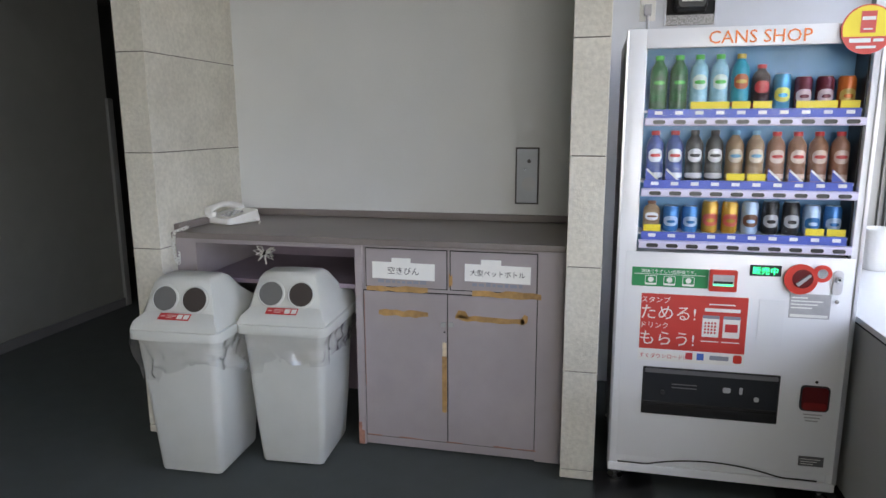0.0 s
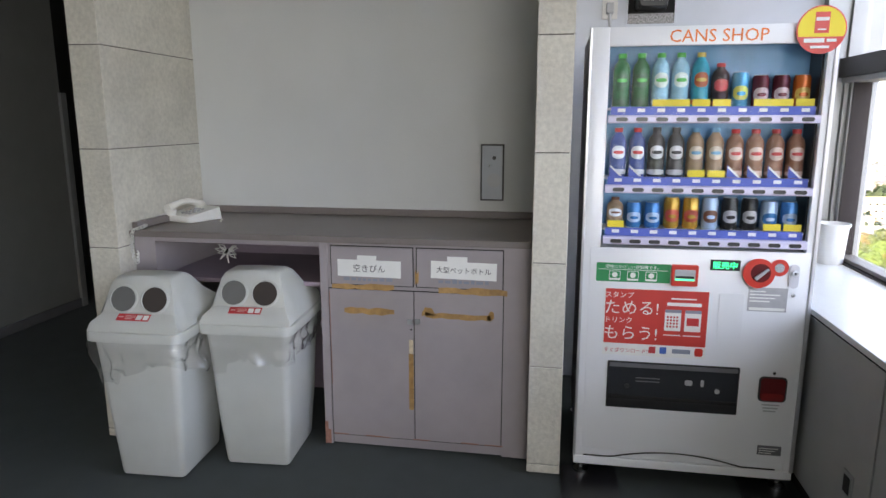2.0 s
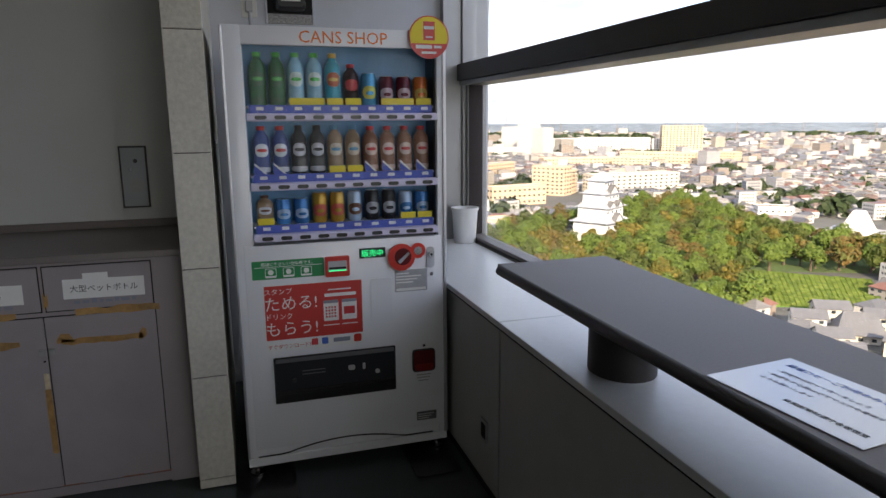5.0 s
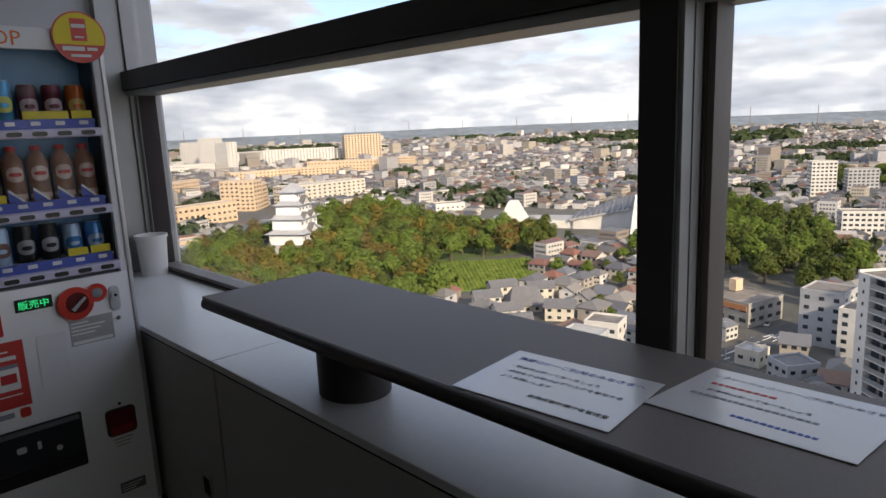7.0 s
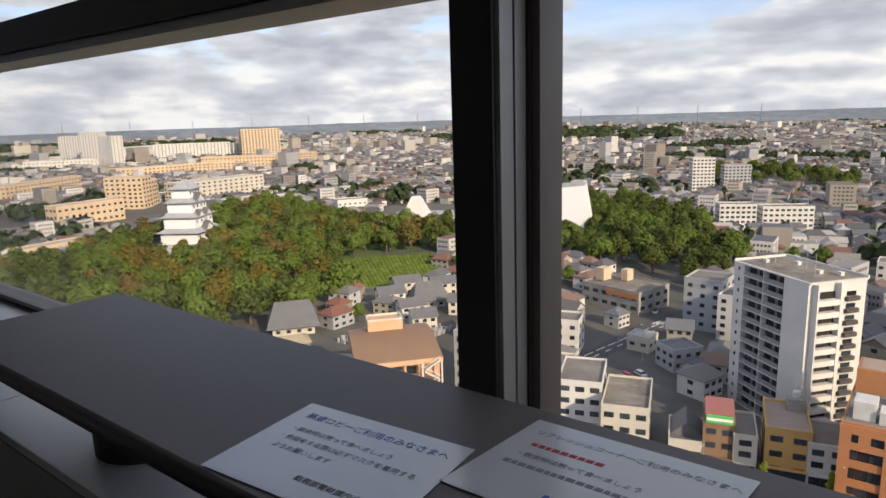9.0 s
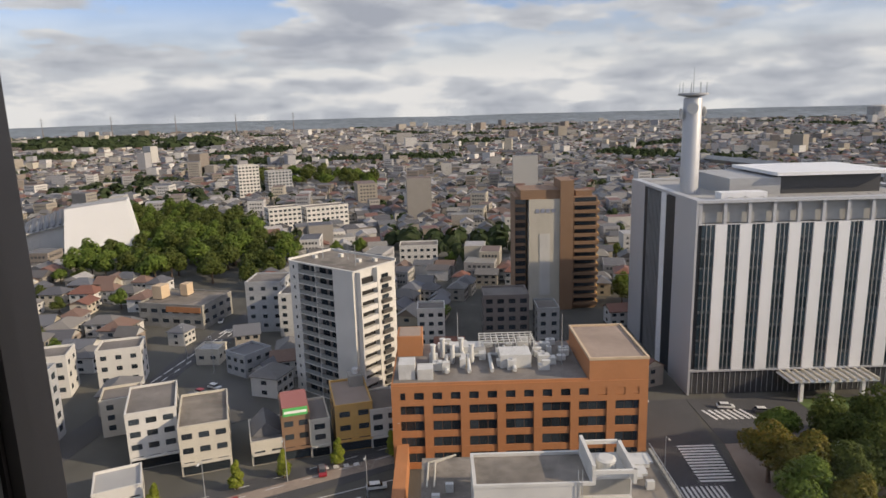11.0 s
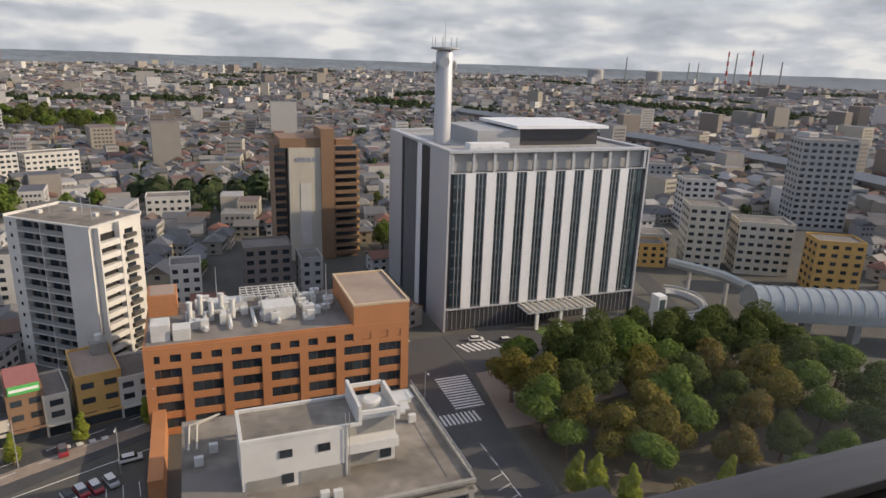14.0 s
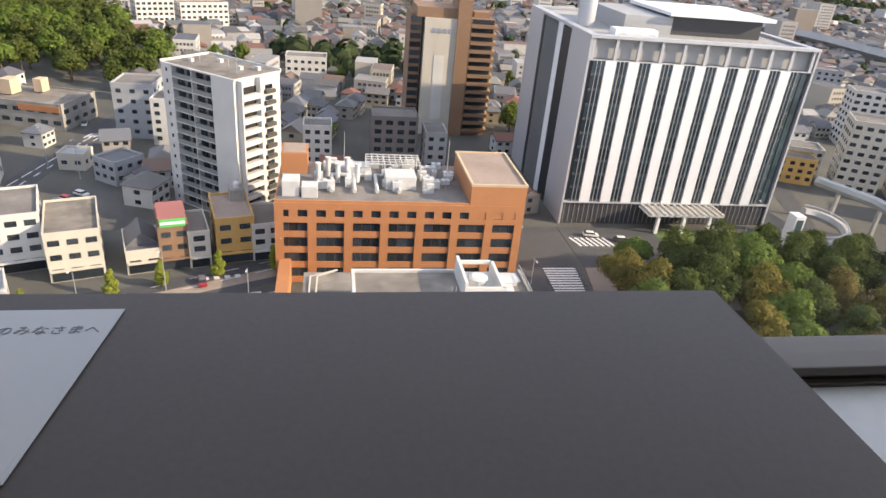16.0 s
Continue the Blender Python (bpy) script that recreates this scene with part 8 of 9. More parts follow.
# ---------- castle, museum, campus ----------
def castle():
    c = lthing("castle_keep", pose(222, 370, G + 2, 0, 0, 32) @ Matrix.Diagonal((1.22, 1.22, 1.22, 1)), "white castle keep with four tiers of grey tiled roofs", "castle")
    lpart("plinth", Geo().loft([[(-15, -13, -2), (15, -13, -2), (15, 13, -2), (-15, 13, -2)], [(-13, -11, 3), (13, -11, 3), (13, 11, 3), (-13, 11, 3)]]), M["concrete_pale"], c, "stone plinth")
    z = 3.0
    for i, (w, d, h, o) in enumerate(((11.5, 9.5, 6.0, 2.2), (9.8, 8.0, 6.0, 2.0), (7.8, 6.4, 5.6, 2.0), (5.6, 4.6, 5.2, 2.2))):
        lpart("tier", Geo().box(-w, w, -d, d, z, z + h), M["hq_white"], c)
        w2, d2 = (w - 1.8, d - 1.6) if i < 3 else (1.8, 0.3)
        rise = 2.0 if i < 3 else 4.4
        rings = []
        for k in range(6):
            u = k / 5
            s = 1 - u
            ww, dd = w2 + (w + o - w2) * s, d2 + (d + o - d2) * s
            rings.append([(-ww, -dd, z + h - 0.4 + rise * u ** 1.6), (ww, -dd, z + h - 0.4 + rise * u ** 1.6), (ww, dd, z + h - 0.4 + rise * u ** 1.6), (-ww, dd, z + h - 0.4 + rise * u ** 1.6)])
        lpart("tier_roof", Geo().loft(rings), M["greywall"], c, "curved grey tiled roof")
        if i < 3:
            for sx in ((0,) if i != 1 else (-4, 4)):
                gw = 4.2 if i != 1 else 2.8
                lpart("gable", Geo().loft([[(sx - gw, yy, z + h - 0.2), (sx, yy, z + h + gw * 0.85), (sx + gw, yy, z + h - 0.2)] for yy in (-d - o * 0.6, -d2)]), M["white"], c)
                rg = Geo()
                rg.loft([[(sx - gw - 0.5, yy, z + h - 0.4), (sx, yy, z + h + gw * 0.85 + 0.1), (sx, yy, z + h + gw * 0.85 + 0.6), (sx - gw - 0.7, yy, z + h + 0.1)] for yy in (-d - o * 0.75, -d2)])
                rg.loft([[(sx + gw + 0.5, yy, z + h - 0.4), (sx, yy, z + h + gw * 0.85 + 0.1), (sx, yy, z + h + gw * 0.85 + 0.6), (sx + gw + 0.7, yy, z + h + 0.1)] for yy in (-d - o * 0.75, -d2)])
                lpart("gable_roof", rg, M["tile"], c)
        win = mesh_of(Geo().box(-0.5, 0.5, -0.1, 0.1, 0, 1.4), "window", M["pane"])
        for k in range(4):
            piece("window", win, c, -w * 0.75 + k * w * 0.5, -d, z + h * 0.4)
        z += h + (rise - 0.6 if i < 3 else rise)
    for sx in (-1.6, 1.6):
        lpart("finial", Geo().tube([(0.3, z - 0.3), (0.05, z + 1.8)], (sx, 0, 0), "z", 6), M["tile"], c)


castle()
mu = lthing("museum", pose(354, 322, G, 0, 0, -62), "low white museum with a truncated pyramid and a ribbed sloping roof", "museum")
lpart("hall", Geo().box(0, 62, 0, 26, 0, 5.5), M["white"], mu)
lpart("hall_roof", Geo().box(0.5, 61.5, 0.5, 25.5, 5.5, 5.9), M["concrete_pale"], mu)
lpart("pyramid", Geo().loft([[(8, -2, 4), (28, -2, 4), (28, 18, 4), (8, 18, 4)], [(15, 5, 19), (21, 5, 19), (21, 11, 19), (15, 11, 19)]]), M["white"], mu, "white truncated pyramid")
lpart("sloping_roof", Geo().loft([[(60, -4, 6), (60, 30, 6), (60, 30, 7), (60, -4, 7)], [(112, -8, 16), (112, 36, 22), (112, 36, 23), (112, -8, 17)]]), M["concrete_pale"], mu)
lpart("sloping_hall", Geo().loft([[(62, -2, 0), (62, 28, 0), (62, 28, 6), (62, -2, 6)], [(110, -6, 0), (110, 34, 0), (110, 34, 21), (110, -6, 15.8)]]), M["white"], mu)
for k in range(14):
    u = k / 14
    lpart("roof_rib", Geo().loft([[(61 + 50 * u, -3 - 4 * u, 7 + 10 * u), (62.6 + 50 * u, -3 - 4 * u, 7.3 + 10 * u), (62.6 + 50 * u, -3 - 4 * u, 8.0 + 10 * u), (61 + 50 * u, -3 - 4 * u, 7.7 + 10 * u)], [(61 + 50 * u, 29 + 6 * u, 7.1 + 16 * u), (62.6 + 50 * u, 29 + 6 * u, 7.4 + 16 * u), (62.6 + 50 * u, 29 + 6 * u, 8.1 + 16 * u), (61 + 50 * u, 29 + 6 * u, 7.8 + 16 * u)]]), M["tile"], mu)
wg = lthing("museum_wing", pose(377, 219, G, 0, 0, -69), "white windowless museum wing with a slanting end wall", "museum")
lpart("wall", Geo().loft([[(0, 0, 0), (41, 0, 0), (41, 24, 0), (0, 24, 0)], [(3, 1, 26.5), (36.5, 1, 29.5), (36, 22, 29.5), (4, 22, 26.5)]]), M["hq_white"], wg)
lpart("roof", Geo().loft([[(3.6, 1.6, 26.6), (36, 1.6, 29.6), (35.5, 21.4, 29.6), (4.5, 21.4, 26.6)], [(3.6, 1.6, 26.8), (36, 1.6, 29.8), (35.5, 21.4, 29.8), (4.5, 21.4, 26.8)]]), M["concrete_pale"], wg)
plot(pose(377, 219, G, 0, 0, -69), 41, 24)
plot(pose(354, 322, G, 0, 0, -62), 112, 26)
flat_block("campus_building", pose(369, 393, G, 0, 0, -30), 25, 14, 11, "white", "white two-storey building among trees", 2, 6, 3, group="campus blocks")
# salmon campus and hospital
for x, y, a, w, d, hh, fl, bays in ((259, 766, 32, 122, 18, 19, 4, 20), (214, 538, 7, 56, 16, 17, 3, 11), (291, 621, -54, 36, 18, 29, 7, 7), (312, 592, 42, 40, 14, 24, 6, 8), (465, 950, -8, 126, 24, 15, 3, 20), (612, 966, -50, 120, 24, 22, 4, 20), (779, 956, -61, 47, 30, 19, 4, 9), (145, 424, 7, 43, 12, 7, 1, 8), (560, 905, -40, 60, 20, 17, 4, 10)):
    flat_block("campus_building", pose(x, y, G, 0, 0, a), w, d, hh, "pinkbrick", "tan brick campus building with rows of windows", fl, bays, 3, (2.4, 1.7), "concrete_pale", group="campus blocks")
flat_block("campus_building", pose(343, 586, G, 0, 0, 2), 104, 22, 20, "offwhite", "long pale pink building behind the castle", 5, 16, 4, (2.6, 1.6), "concrete_pale", group="campus blocks")
for x, y, a, w, d, hh, fl, bays in ((678, 1643, -63, 57, 24, 56, 13, 8), (656, 1488, -62, 49, 24, 66, 14, 7), (598, 1280, -80, 40, 24, 58, 13, 6), (475, 1307, -30, 120, 40, 18, 3, 18), (719, 1460, 24, 130, 30, 28, 6, 18), (748, 1356, -38, 157, 30, 34, 8, 22), (900, 1290, -30, 70, 30, 30, 7, 10)):
    flat_block("hospital_building", pose(x, y, G, 0, 0, a), w, d, hh, "white", "white hospital block with rows of windows", fl, bays, 3, (2.6, 1.8), "concrete_pale", group="campus blocks")
flat_block("hospital_building", pose(884, 1233, G, 0, 0, -28), 84, 40, 60, "pinkbrick", "tan hospital tower with banded windows", 12, 12, 6, (3.6, 2.6), "concrete_pale", group="campus blocks")
# arched brown hall and temple near the wood
hall = lthing("arched_hall", pose(103, 105, G, 0, 0, -40), "salmon apartment house with a brown curved roof and outside stairs", "building")
HH = 20.0
plot(pose(103, 105, G, 0, 0, -40), 22, 20)
lpart("wall", Geo().box(0, 19, 1.2, 20, 0, HH - 0.6), M["salmon"], hall)
lpart("roof", Geo().loft([[(x, y, HH + 2.6 * math.sin(math.pi * min(1, (y + 1.2) / 30))) for y in (-1.0 + 22 * i / 12 for i in range(13))] + [(x, 21, HH - 0.4), (x, -1.0, HH - 0.4)] for x in (-1.5, 19.5)]), M["brown"], hall, "brown curved roof", smooth=True)
lpart("fascia", Geo().box(-1.5, 19.5, -1.15, -1.0, HH - 1.1, HH + 0.1), M["salmon"], hall)
rh = lpart("roof_house", Geo().box(3.5, 12.5, 15.5, 20.5, HH, HH + 5.2), M["salmon"], hall, "salmon roof house")
lpart("roof_house_rim", Geo().box(3.4, 12.6, 15.4, 15.8, HH + 5.2, HH + 5.7).box(3.4, 12.6, 20.2, 20.6, HH + 5.2, HH + 5.7).box(3.4, 3.8, 15.8, 20.2, HH + 5.2, HH + 5.7).box(12.2, 12.6, 15.8, 20.2, HH + 5.2, HH + 5.7), M["offwhite"], rh)
wm = mesh_of(Geo().box(0, 2.3, 1.1, 1.3, 0, 2.0), "window", M["pane"])
pn = mesh_of(Geo().box(0, 2.5, -0.1, 0.1, 0, 2.2), "brick_panel", M["brick"])
sl_ = mesh_of(Geo().box(-0.2, 14.0, 0.0, 1.25, 0, 0.45), "balcony_slab", M["salmon"])
pt_ = mesh_of(Geo().box(-0.2, 0.2, 0.0, 0.4, 0, HH - 1), "post", M["salmon"])
for f in range(4):
    z = 0.4 + f * 4.8
    piece("balcony_slab", sl_, hall, 0, 0, z)
    for k in range(4):
        piece("window", wm, hall, 0.7 + k * 3.4, 0, z + 1.0)
        if (k + f) % 2:
            piece("brick_panel", pn, hall, 0.5 + k * 3.4, 0, z + 0.45)
for k in range(5):
    piece("post", pt_, hall, k * 3.45, 0, 0)
for f in range(8):
    z = 0.4 + f * 2.4
    a_, b_ = (14.6, 18.4) if f % 2 else (18.4, 14.6)
    lpart("stair_flight", Geo().loft([[(a_, -2.4, z), (a_, -0.9, z), (a_, -0.9, z + 0.35), (a_, -2.4, z + 0.35)], [(b_, -2.4, z + 2.4), (b_, -0.9, z + 2.4), (b_, -0.9, z + 2.75), (b_, -2.4, z + 2.75)]]), M["offwhite"], hall)
    lpart("stair_rail", Geo().rod([(a_, -2.4, z + 1.3), (b_, -2.4, z + 3.7)], 0.09, 5), M["offwhite"], hall)
for x in (14.2, 18.8):
    lpart("stair_post", Geo().box(x - 0.2, x + 0.2, -2.6, -2.2, 0, HH - 0.5), M["offwhite"], hall)
flat_block("house_block", pose(138, 104, G, 0, 0, -82), 11, 14, 18, "greywall", "slim grey apartment house with a white parapet", 5, 3, 3, (1.8, 1.5), "concrete_pale", group="low blocks")
flat_block("house_block", pose(109, 138, G, 0, 0, -33), 8, 10, 7, "white", "small white house with a flat roof", 2, 2, 2, (1.6, 1.1), "concrete_pale", group="low blocks")
flat_block("house_block", pose(108, 128, G, 0, 0, -50), 10, 14, 11, "brown", "brown brick house with a blue-grey flat roof", 3, 2, 3, (1.6, 1.3), "tile_pale", group="low blocks")
pitched("house", pose(106, 158, G, 0, 0, -24), 14, 12, 6, 2.0, "offwhite", "tan_tiles", "house with a broad tan roof", "houses by the temple", 3, 2, 0.8, 4.0)
pitched("house", pose(124, 172, G, 0, 0, -30), 16, 9, 4, 1.6, "offwhite", "tan_tiles", "low house with a pale tan roof", "houses by the temple", 3, 1, 0.6, 3.0)
for x, y, a, w, l in ((189, 180, -35, 11, "white house with a grey tiled roof"), (180, 160, -30, 10, "white two-storey house with a dark roof"), (196, 150, -60, 11, "grey house with a tiled roof"), (172, 148, -40, 9, "cream house beside the graveyard"), (206, 186, -30, 12, "dark-roofed house beside the field"), (214, 172, -40, 11, "pale house beside the field")):
    pitched("house", pose(x, y, G, 0, 0, a), w, 8, 5.6, 2.2, "white" if "white" in l else "offwhite", "tile", l, "houses by the temple", 3, 2, 0.6, 0)
pitched("temple_hall", pose(141, 188, G, 0, 0, -40), 15, 13, 5.0, 6.0, "offwhite", "tile", "temple hall with a broad grey tiled roof", "temple buildings", 4, 1, 2.0, 3.0)
pitched("temple_hall", pose(196, 166, G, 0, 0, -40), 12, 11, 4.5, 5.0, "offwhite", "tile", "small temple hall with a grey tiled roof", "temple buildings", 3, 1, 1.6, 2.5)
# graveyard between the temple and the street: rows of grey stones
g = Geo()
r = random.Random(3)
for i in range(22):
    for j in range(16):
        x, y = 150 + i * 1.5 + r.uniform(-0.3, 0.3), 138 + j * 1.7 + r.uniform(-0.3, 0.3)
        g.box(x, x + 0.7, y, y + 0.7, G, G + r.uniform(1.0, 2.0))
tagged(part("graveyard", g, M["concrete_pale"]), "rows of small grey gravestones", "graveyard", kind="stuff")

# ---------- cars ----------
protos = {k: car(k) for k in ("hatch", "van")}
spots = [(110.6, 35.3, 28), (111.8, 33.1, 28), (112.8, 30.9, 28), (113.6, 28.5, 28), (114.7, 23.8, 28), (115.9, 22.0, 28), (104.0, 28.4, 105), (116.4, 19.8, 26), (117.4, 17.4, 26), (99.8, 19.6, 8), (101.2, 14.2, 6), (100.1, 17.3, 8), (98.3, 24.0, 20), (101.3, 25.8, 105), (96.0, 35.3, 105), (91.0, 15.6, 105), (119.0, 42.5, 20), (130.6, 27.0, 14), (124, 14.6, 100), (90.5, 45.0, 60), (95.5, 46.8, 20), (103.0, 44.0, 65),
         (172, 70.0, 60), (174.5, 68.6, 60), (178, 66, 60), (156, -72, 80), (153, -80, 85), (146, -104, 90), (150, -134, 60), (142, -136, 30), (210, -168, 60), (232, -196, 60), (208, 80, 12), (240, 84, 12), (300, -212, 70)]
for i, (x, y, a) in enumerate(spots):
    k = "van" if i in (10, 6, 15, 21, 14) else "hatch"
    o = protos[k]
    m = pose(x, y, G + 0.1, 0, 0, a)
    if o.get("label"):
        o = copy_thing(o, m)
    else:
        tagged(o, "parked van with dark windows" if k == "van" else "parked hatchback car with dark windows", "car", "cars in the street")
        o.matrix_basis = m
for x, y in ((137, 12), (134, 24), (129.5, 35), (125.5, 44), (118, 58)):
    plant("lime", x, y, 6.5, x * 40)
for x, y, hgt in ((120, 16, 10), (133, 10, 11), (128, 34, 10), (116, 47, 12), (140, -46, 11), (126, -46, 9), (157, -120, 12), (190, 70, 12), (200, 82, 12)):
    lp = thing("street_lamp", (x, y, G), "tall galvanised street lamp", "street lamp", "street lamps")
    part("pole", Geo().tube([(0.13, 0), (0.07, hgt)], (x, y, G), "z", 8), M["metal"], lp)
    part("arm", Geo().rod([(x, y, G + hgt - 0.1), (x - 1.6, y, G + hgt + 0.2)], 0.05, 5), M["metal"], lp)
    part("lantern", Geo().box(x - 2.2, x - 1.5, y - 0.15, y + 0.15, G + hgt + 0.1, G + hgt + 0.3), M["plant"], lp)

# ---------- park and woods ----------
r = random.Random(17)
kinds = ["dark", "green", "gold", "dark", "green", "lime", "dark", "rust"]
park = [(122, -66, 13, "gold"), (116, -70, 14, "gold"), (108, -66, 13, "green"), (112, -76, 13, "dark"), (104, -72, 12, "gold"), (98, -66, 10, "green"), (84, -63, 11, "lime"), (88, -62, 9, "lime"), (80, -68, 10, "lime"), (95, -76, 12, "gold"), (92, -84, 12, "gold"), (100, -86, 13, "gold"), (88, -78, 11, "green"),
        (128, -82, 15, "dark"), (122, -88, 16, "dark"), (132, -94, 15, "dark"), (124, -98, 16, "green"), (116, -84, 14, "dark"), (112, -94, 14, "gold"), (104, -96, 13, "green"), (132, -106, 15, "dark"), (126, -112, 15, "dark"), (118, -106, 14, "green"), (132, -120, 14, "dark"), (122, -122, 16, "dark"), (112, -114, 13, "rust"), (128, -130, 15, "dark"), (116, -130, 15, "dark"), (106, -124, 14, "gold"), (120, -138, 17, "dark"), (110, -138, 15, "dark"), (100, -132, 13, "green"), (96, -120, 12, "gold"), (84, -96, 10, "rust"), (78, -88, 9, "lime"), (90, -140, 14, "dark"), (80, -130, 13, "dark"), (76, -114, 10, "green"), (74, -74, 9, "rust"), (100, -110, 12, "dark"), (108, -104, 13, "dark"), (134, -74, 12, "green"), (96, -95, 12, "green"), (84, -108, 10, "dark"), (118, -116, 14, "dark"), (92, -108, 11, "rust")]
for x, y, h_, k in park:
    plant(k, x, y, h_ * 1.02, r.uniform(0, 360), True)


PARK = [(70, -64), (112, -68), (126, -92), (137, -128), (128, -142), (60, -178)]


def inside(x, y, poly):
    hit = False
    for (x0, y0), (x1, y1) in zip(poly, poly[1:] + poly[:1]):
        if (y0 > y) != (y1 > y) and x < (x1 - x0) * (y - y0) / (y1 - y0) + x0:
            hit = not hit
    return hit


for i in range(7):
    for j in range(11):
        x, y = 68 + i * 11 + r.uniform(-3, 3), -68 - j * 10 + r.uniform(-3, 3)
        if inside(x, y, PARK) and all(math.hypot(x - q[0], y - q[1]) > 7.5 for q in park):
            plant(r.choice(["dark", "green", "gold", "dark", "green", "rust"]), x, y, r.uniform(10, 14), r.uniform(0, 360), True)
CASTLE_WOOD = [(96, 335), (108, 268), (126, 204), (138, 200), (176, 194), (200, 209), (233, 258), (290, 222), (338, 246), (345, 262), (320, 300), (330, 345), (352, 400), (372, 470), (330, 485), (275, 430), (240, 410), (190, 415), (150, 380), (120, 400)]
MID_WOOD = [(306, 178), (300, 128), (284, 101), (292, 80), (330, 78), (362, 86), (420, 118), (470, 150), (520, 200), (500, 240), (440, 200), (420, 240), (380, 178), (340, 185)]
FAR_WOOD = [(640, 60), (720, 60), (800, 120), (820, 210), (760, 250), (700, 140)]
FIELD = [(201, 208), (243, 264), (286, 228), (244, 185)]


def stand(name, trees_, label):
    """A wood whose trees cannot be counted: trunks and crowns of all of them in one mesh."""
    vs, fs, mi, mats, n0 = [], [], [], [], 0
    for kind, x, y, h_, turn in trees_:
        key = (kind, False, int(abs(x * 7.3 + y * 3.1)) % 3)
        if key not in TREES:
            plant(kind, x, y, h_, turn)
            continue
        s_ = h_ / 10
        m = np.array(Matrix.Translation((x, y, G)) @ Matrix.Rotation(radians(turn), 4, "Z") @ Matrix.Diagonal((s_, s_, s_, 1)))
        for ch in TREES[key].children:
            me = ch.data
            co = np.empty(len(me.vertices) * 3)
            me.vertices.foreach_get("co", co)
            co = co.reshape(-1, 3) @ m[:3, :3].T + m[:3, 3]
            vs.append(co)
            if me.materials[0] not in mats:
                mats.append(me.materials[0])
            k = mats.index(me.materials[0])
            fs += [tuple(n0 + i for i in p.vertices) for p in me.polygons]
            mi += [k] * len(me.polygons)
            n0 += len(co)
    me = bpy.data.meshes.new(name)
    me.from_pydata(np.concatenate(vs).tolist(), [], fs)
    for k in mats:
        me.materials.append(k)
    me.polygons.foreach_set("material_index", mi)
    return tagged(new(name, me), label, "woods", kind="stuff")


def wood(poly, step, hmin, hmax, mix, seed, clear=(), joined="", label="", near=0):
    rr = random.Random(seed)
    rest = []
    xs, ys = [p[0] for p in poly], [p[1] for p in poly]
    x = min(xs)
    while x < max(xs):
        y = min(ys)
        while y < max(ys):
            px, py = x + rr.uniform(-0.4, 0.4) * step, y + rr.uniform(-0.4, 0.4) * step
            if inside(px, py, poly) and not inside(px, py, FIELD) and free(px, py, 1.0) and all(math.hypot(px - cx_, py - cy_) > rad for cx_, cy_, rad in clear):
                one = (rr.choice(mix), px, py, rr.uniform(hmin, hmax), rr.uniform(0, 360))
                if joined and math.hypot(px, py) > near:
                    rest.append(one)
                else:
                    plant(*one)
            y += step
        x += step
    if rest:
        stand(joined, rest, label)


wood(CASTLE_WOOD, 12.5, 12, 18, ["green", "dark", "green", "rust", "green", "dark", "gold", "green"], 5, ((222, 370, 22), (200, 352, 15), (186, 340, 10)), "castle_wood", "mixed green and rusty wood round the castle", 345)
wood(MID_WOOD, 13.0, 11, 17, ["dark", "green", "dark", "dark", "green"], 6, (), "museum_wood", "dense dark green wood beside the museum", 345)
wood(FAR_WOOD, 24, 12, 20, ["dark", "dark", "green"], 7, (), "far_wood", "dark green wood among the far houses")


def stuff_trees(name, spots_, label):
    """Far groves: clumps of leaf facets in one mesh."""
    rr = random.Random(9)
    vs, fs = [], []
    for x, y, h_, rad in spots_:
        for k in range(26):
            d = Vector((rr.gauss(0, 1), rr.gauss(0, 1), abs(rr.gauss(0, 0.8)))).normalized()
            p = Vector((x, y, G + h_ * 0.35)) + Vector((d.x * rad, d.y * rad, d.z * h_ * 0.65)) * rr.uniform(0.75, 1.05)
            s = rad * rr.uniform(0.30, 0.55)
            a = d.orthogonal().normalized()
            b = d.cross(a)
            n0 = len(vs)
            for t in range(5):
                q = 2 * math.pi * t / 5 + rr.uniform(-0.3, 0.3)
                vs.append(tuple(p + s * (a * math.cos(q) + b * math.sin(q)) * rr.uniform(0.7, 1.2) + d * rr.uniform(-0.1, 0.1) * s))
            fs.append(tuple(range(n0, n0 + 5)))
    me = bpy.data.meshes.new(name)
    me.from_pydata(vs, [], fs)
    me.materials.append(M["leaf_far"])
    return tagged(new(name, me), label, "woods", kind="stuff")


M["leaf_far"] = leafy(palette("far_leaves", [(0.045, 0.065, 0.028), (0.055, 0.078, 0.034), (0.038, 0.055, 0.026), (0.066, 0.085, 0.040)], 0.85, grain=0.2, scale=0.1))

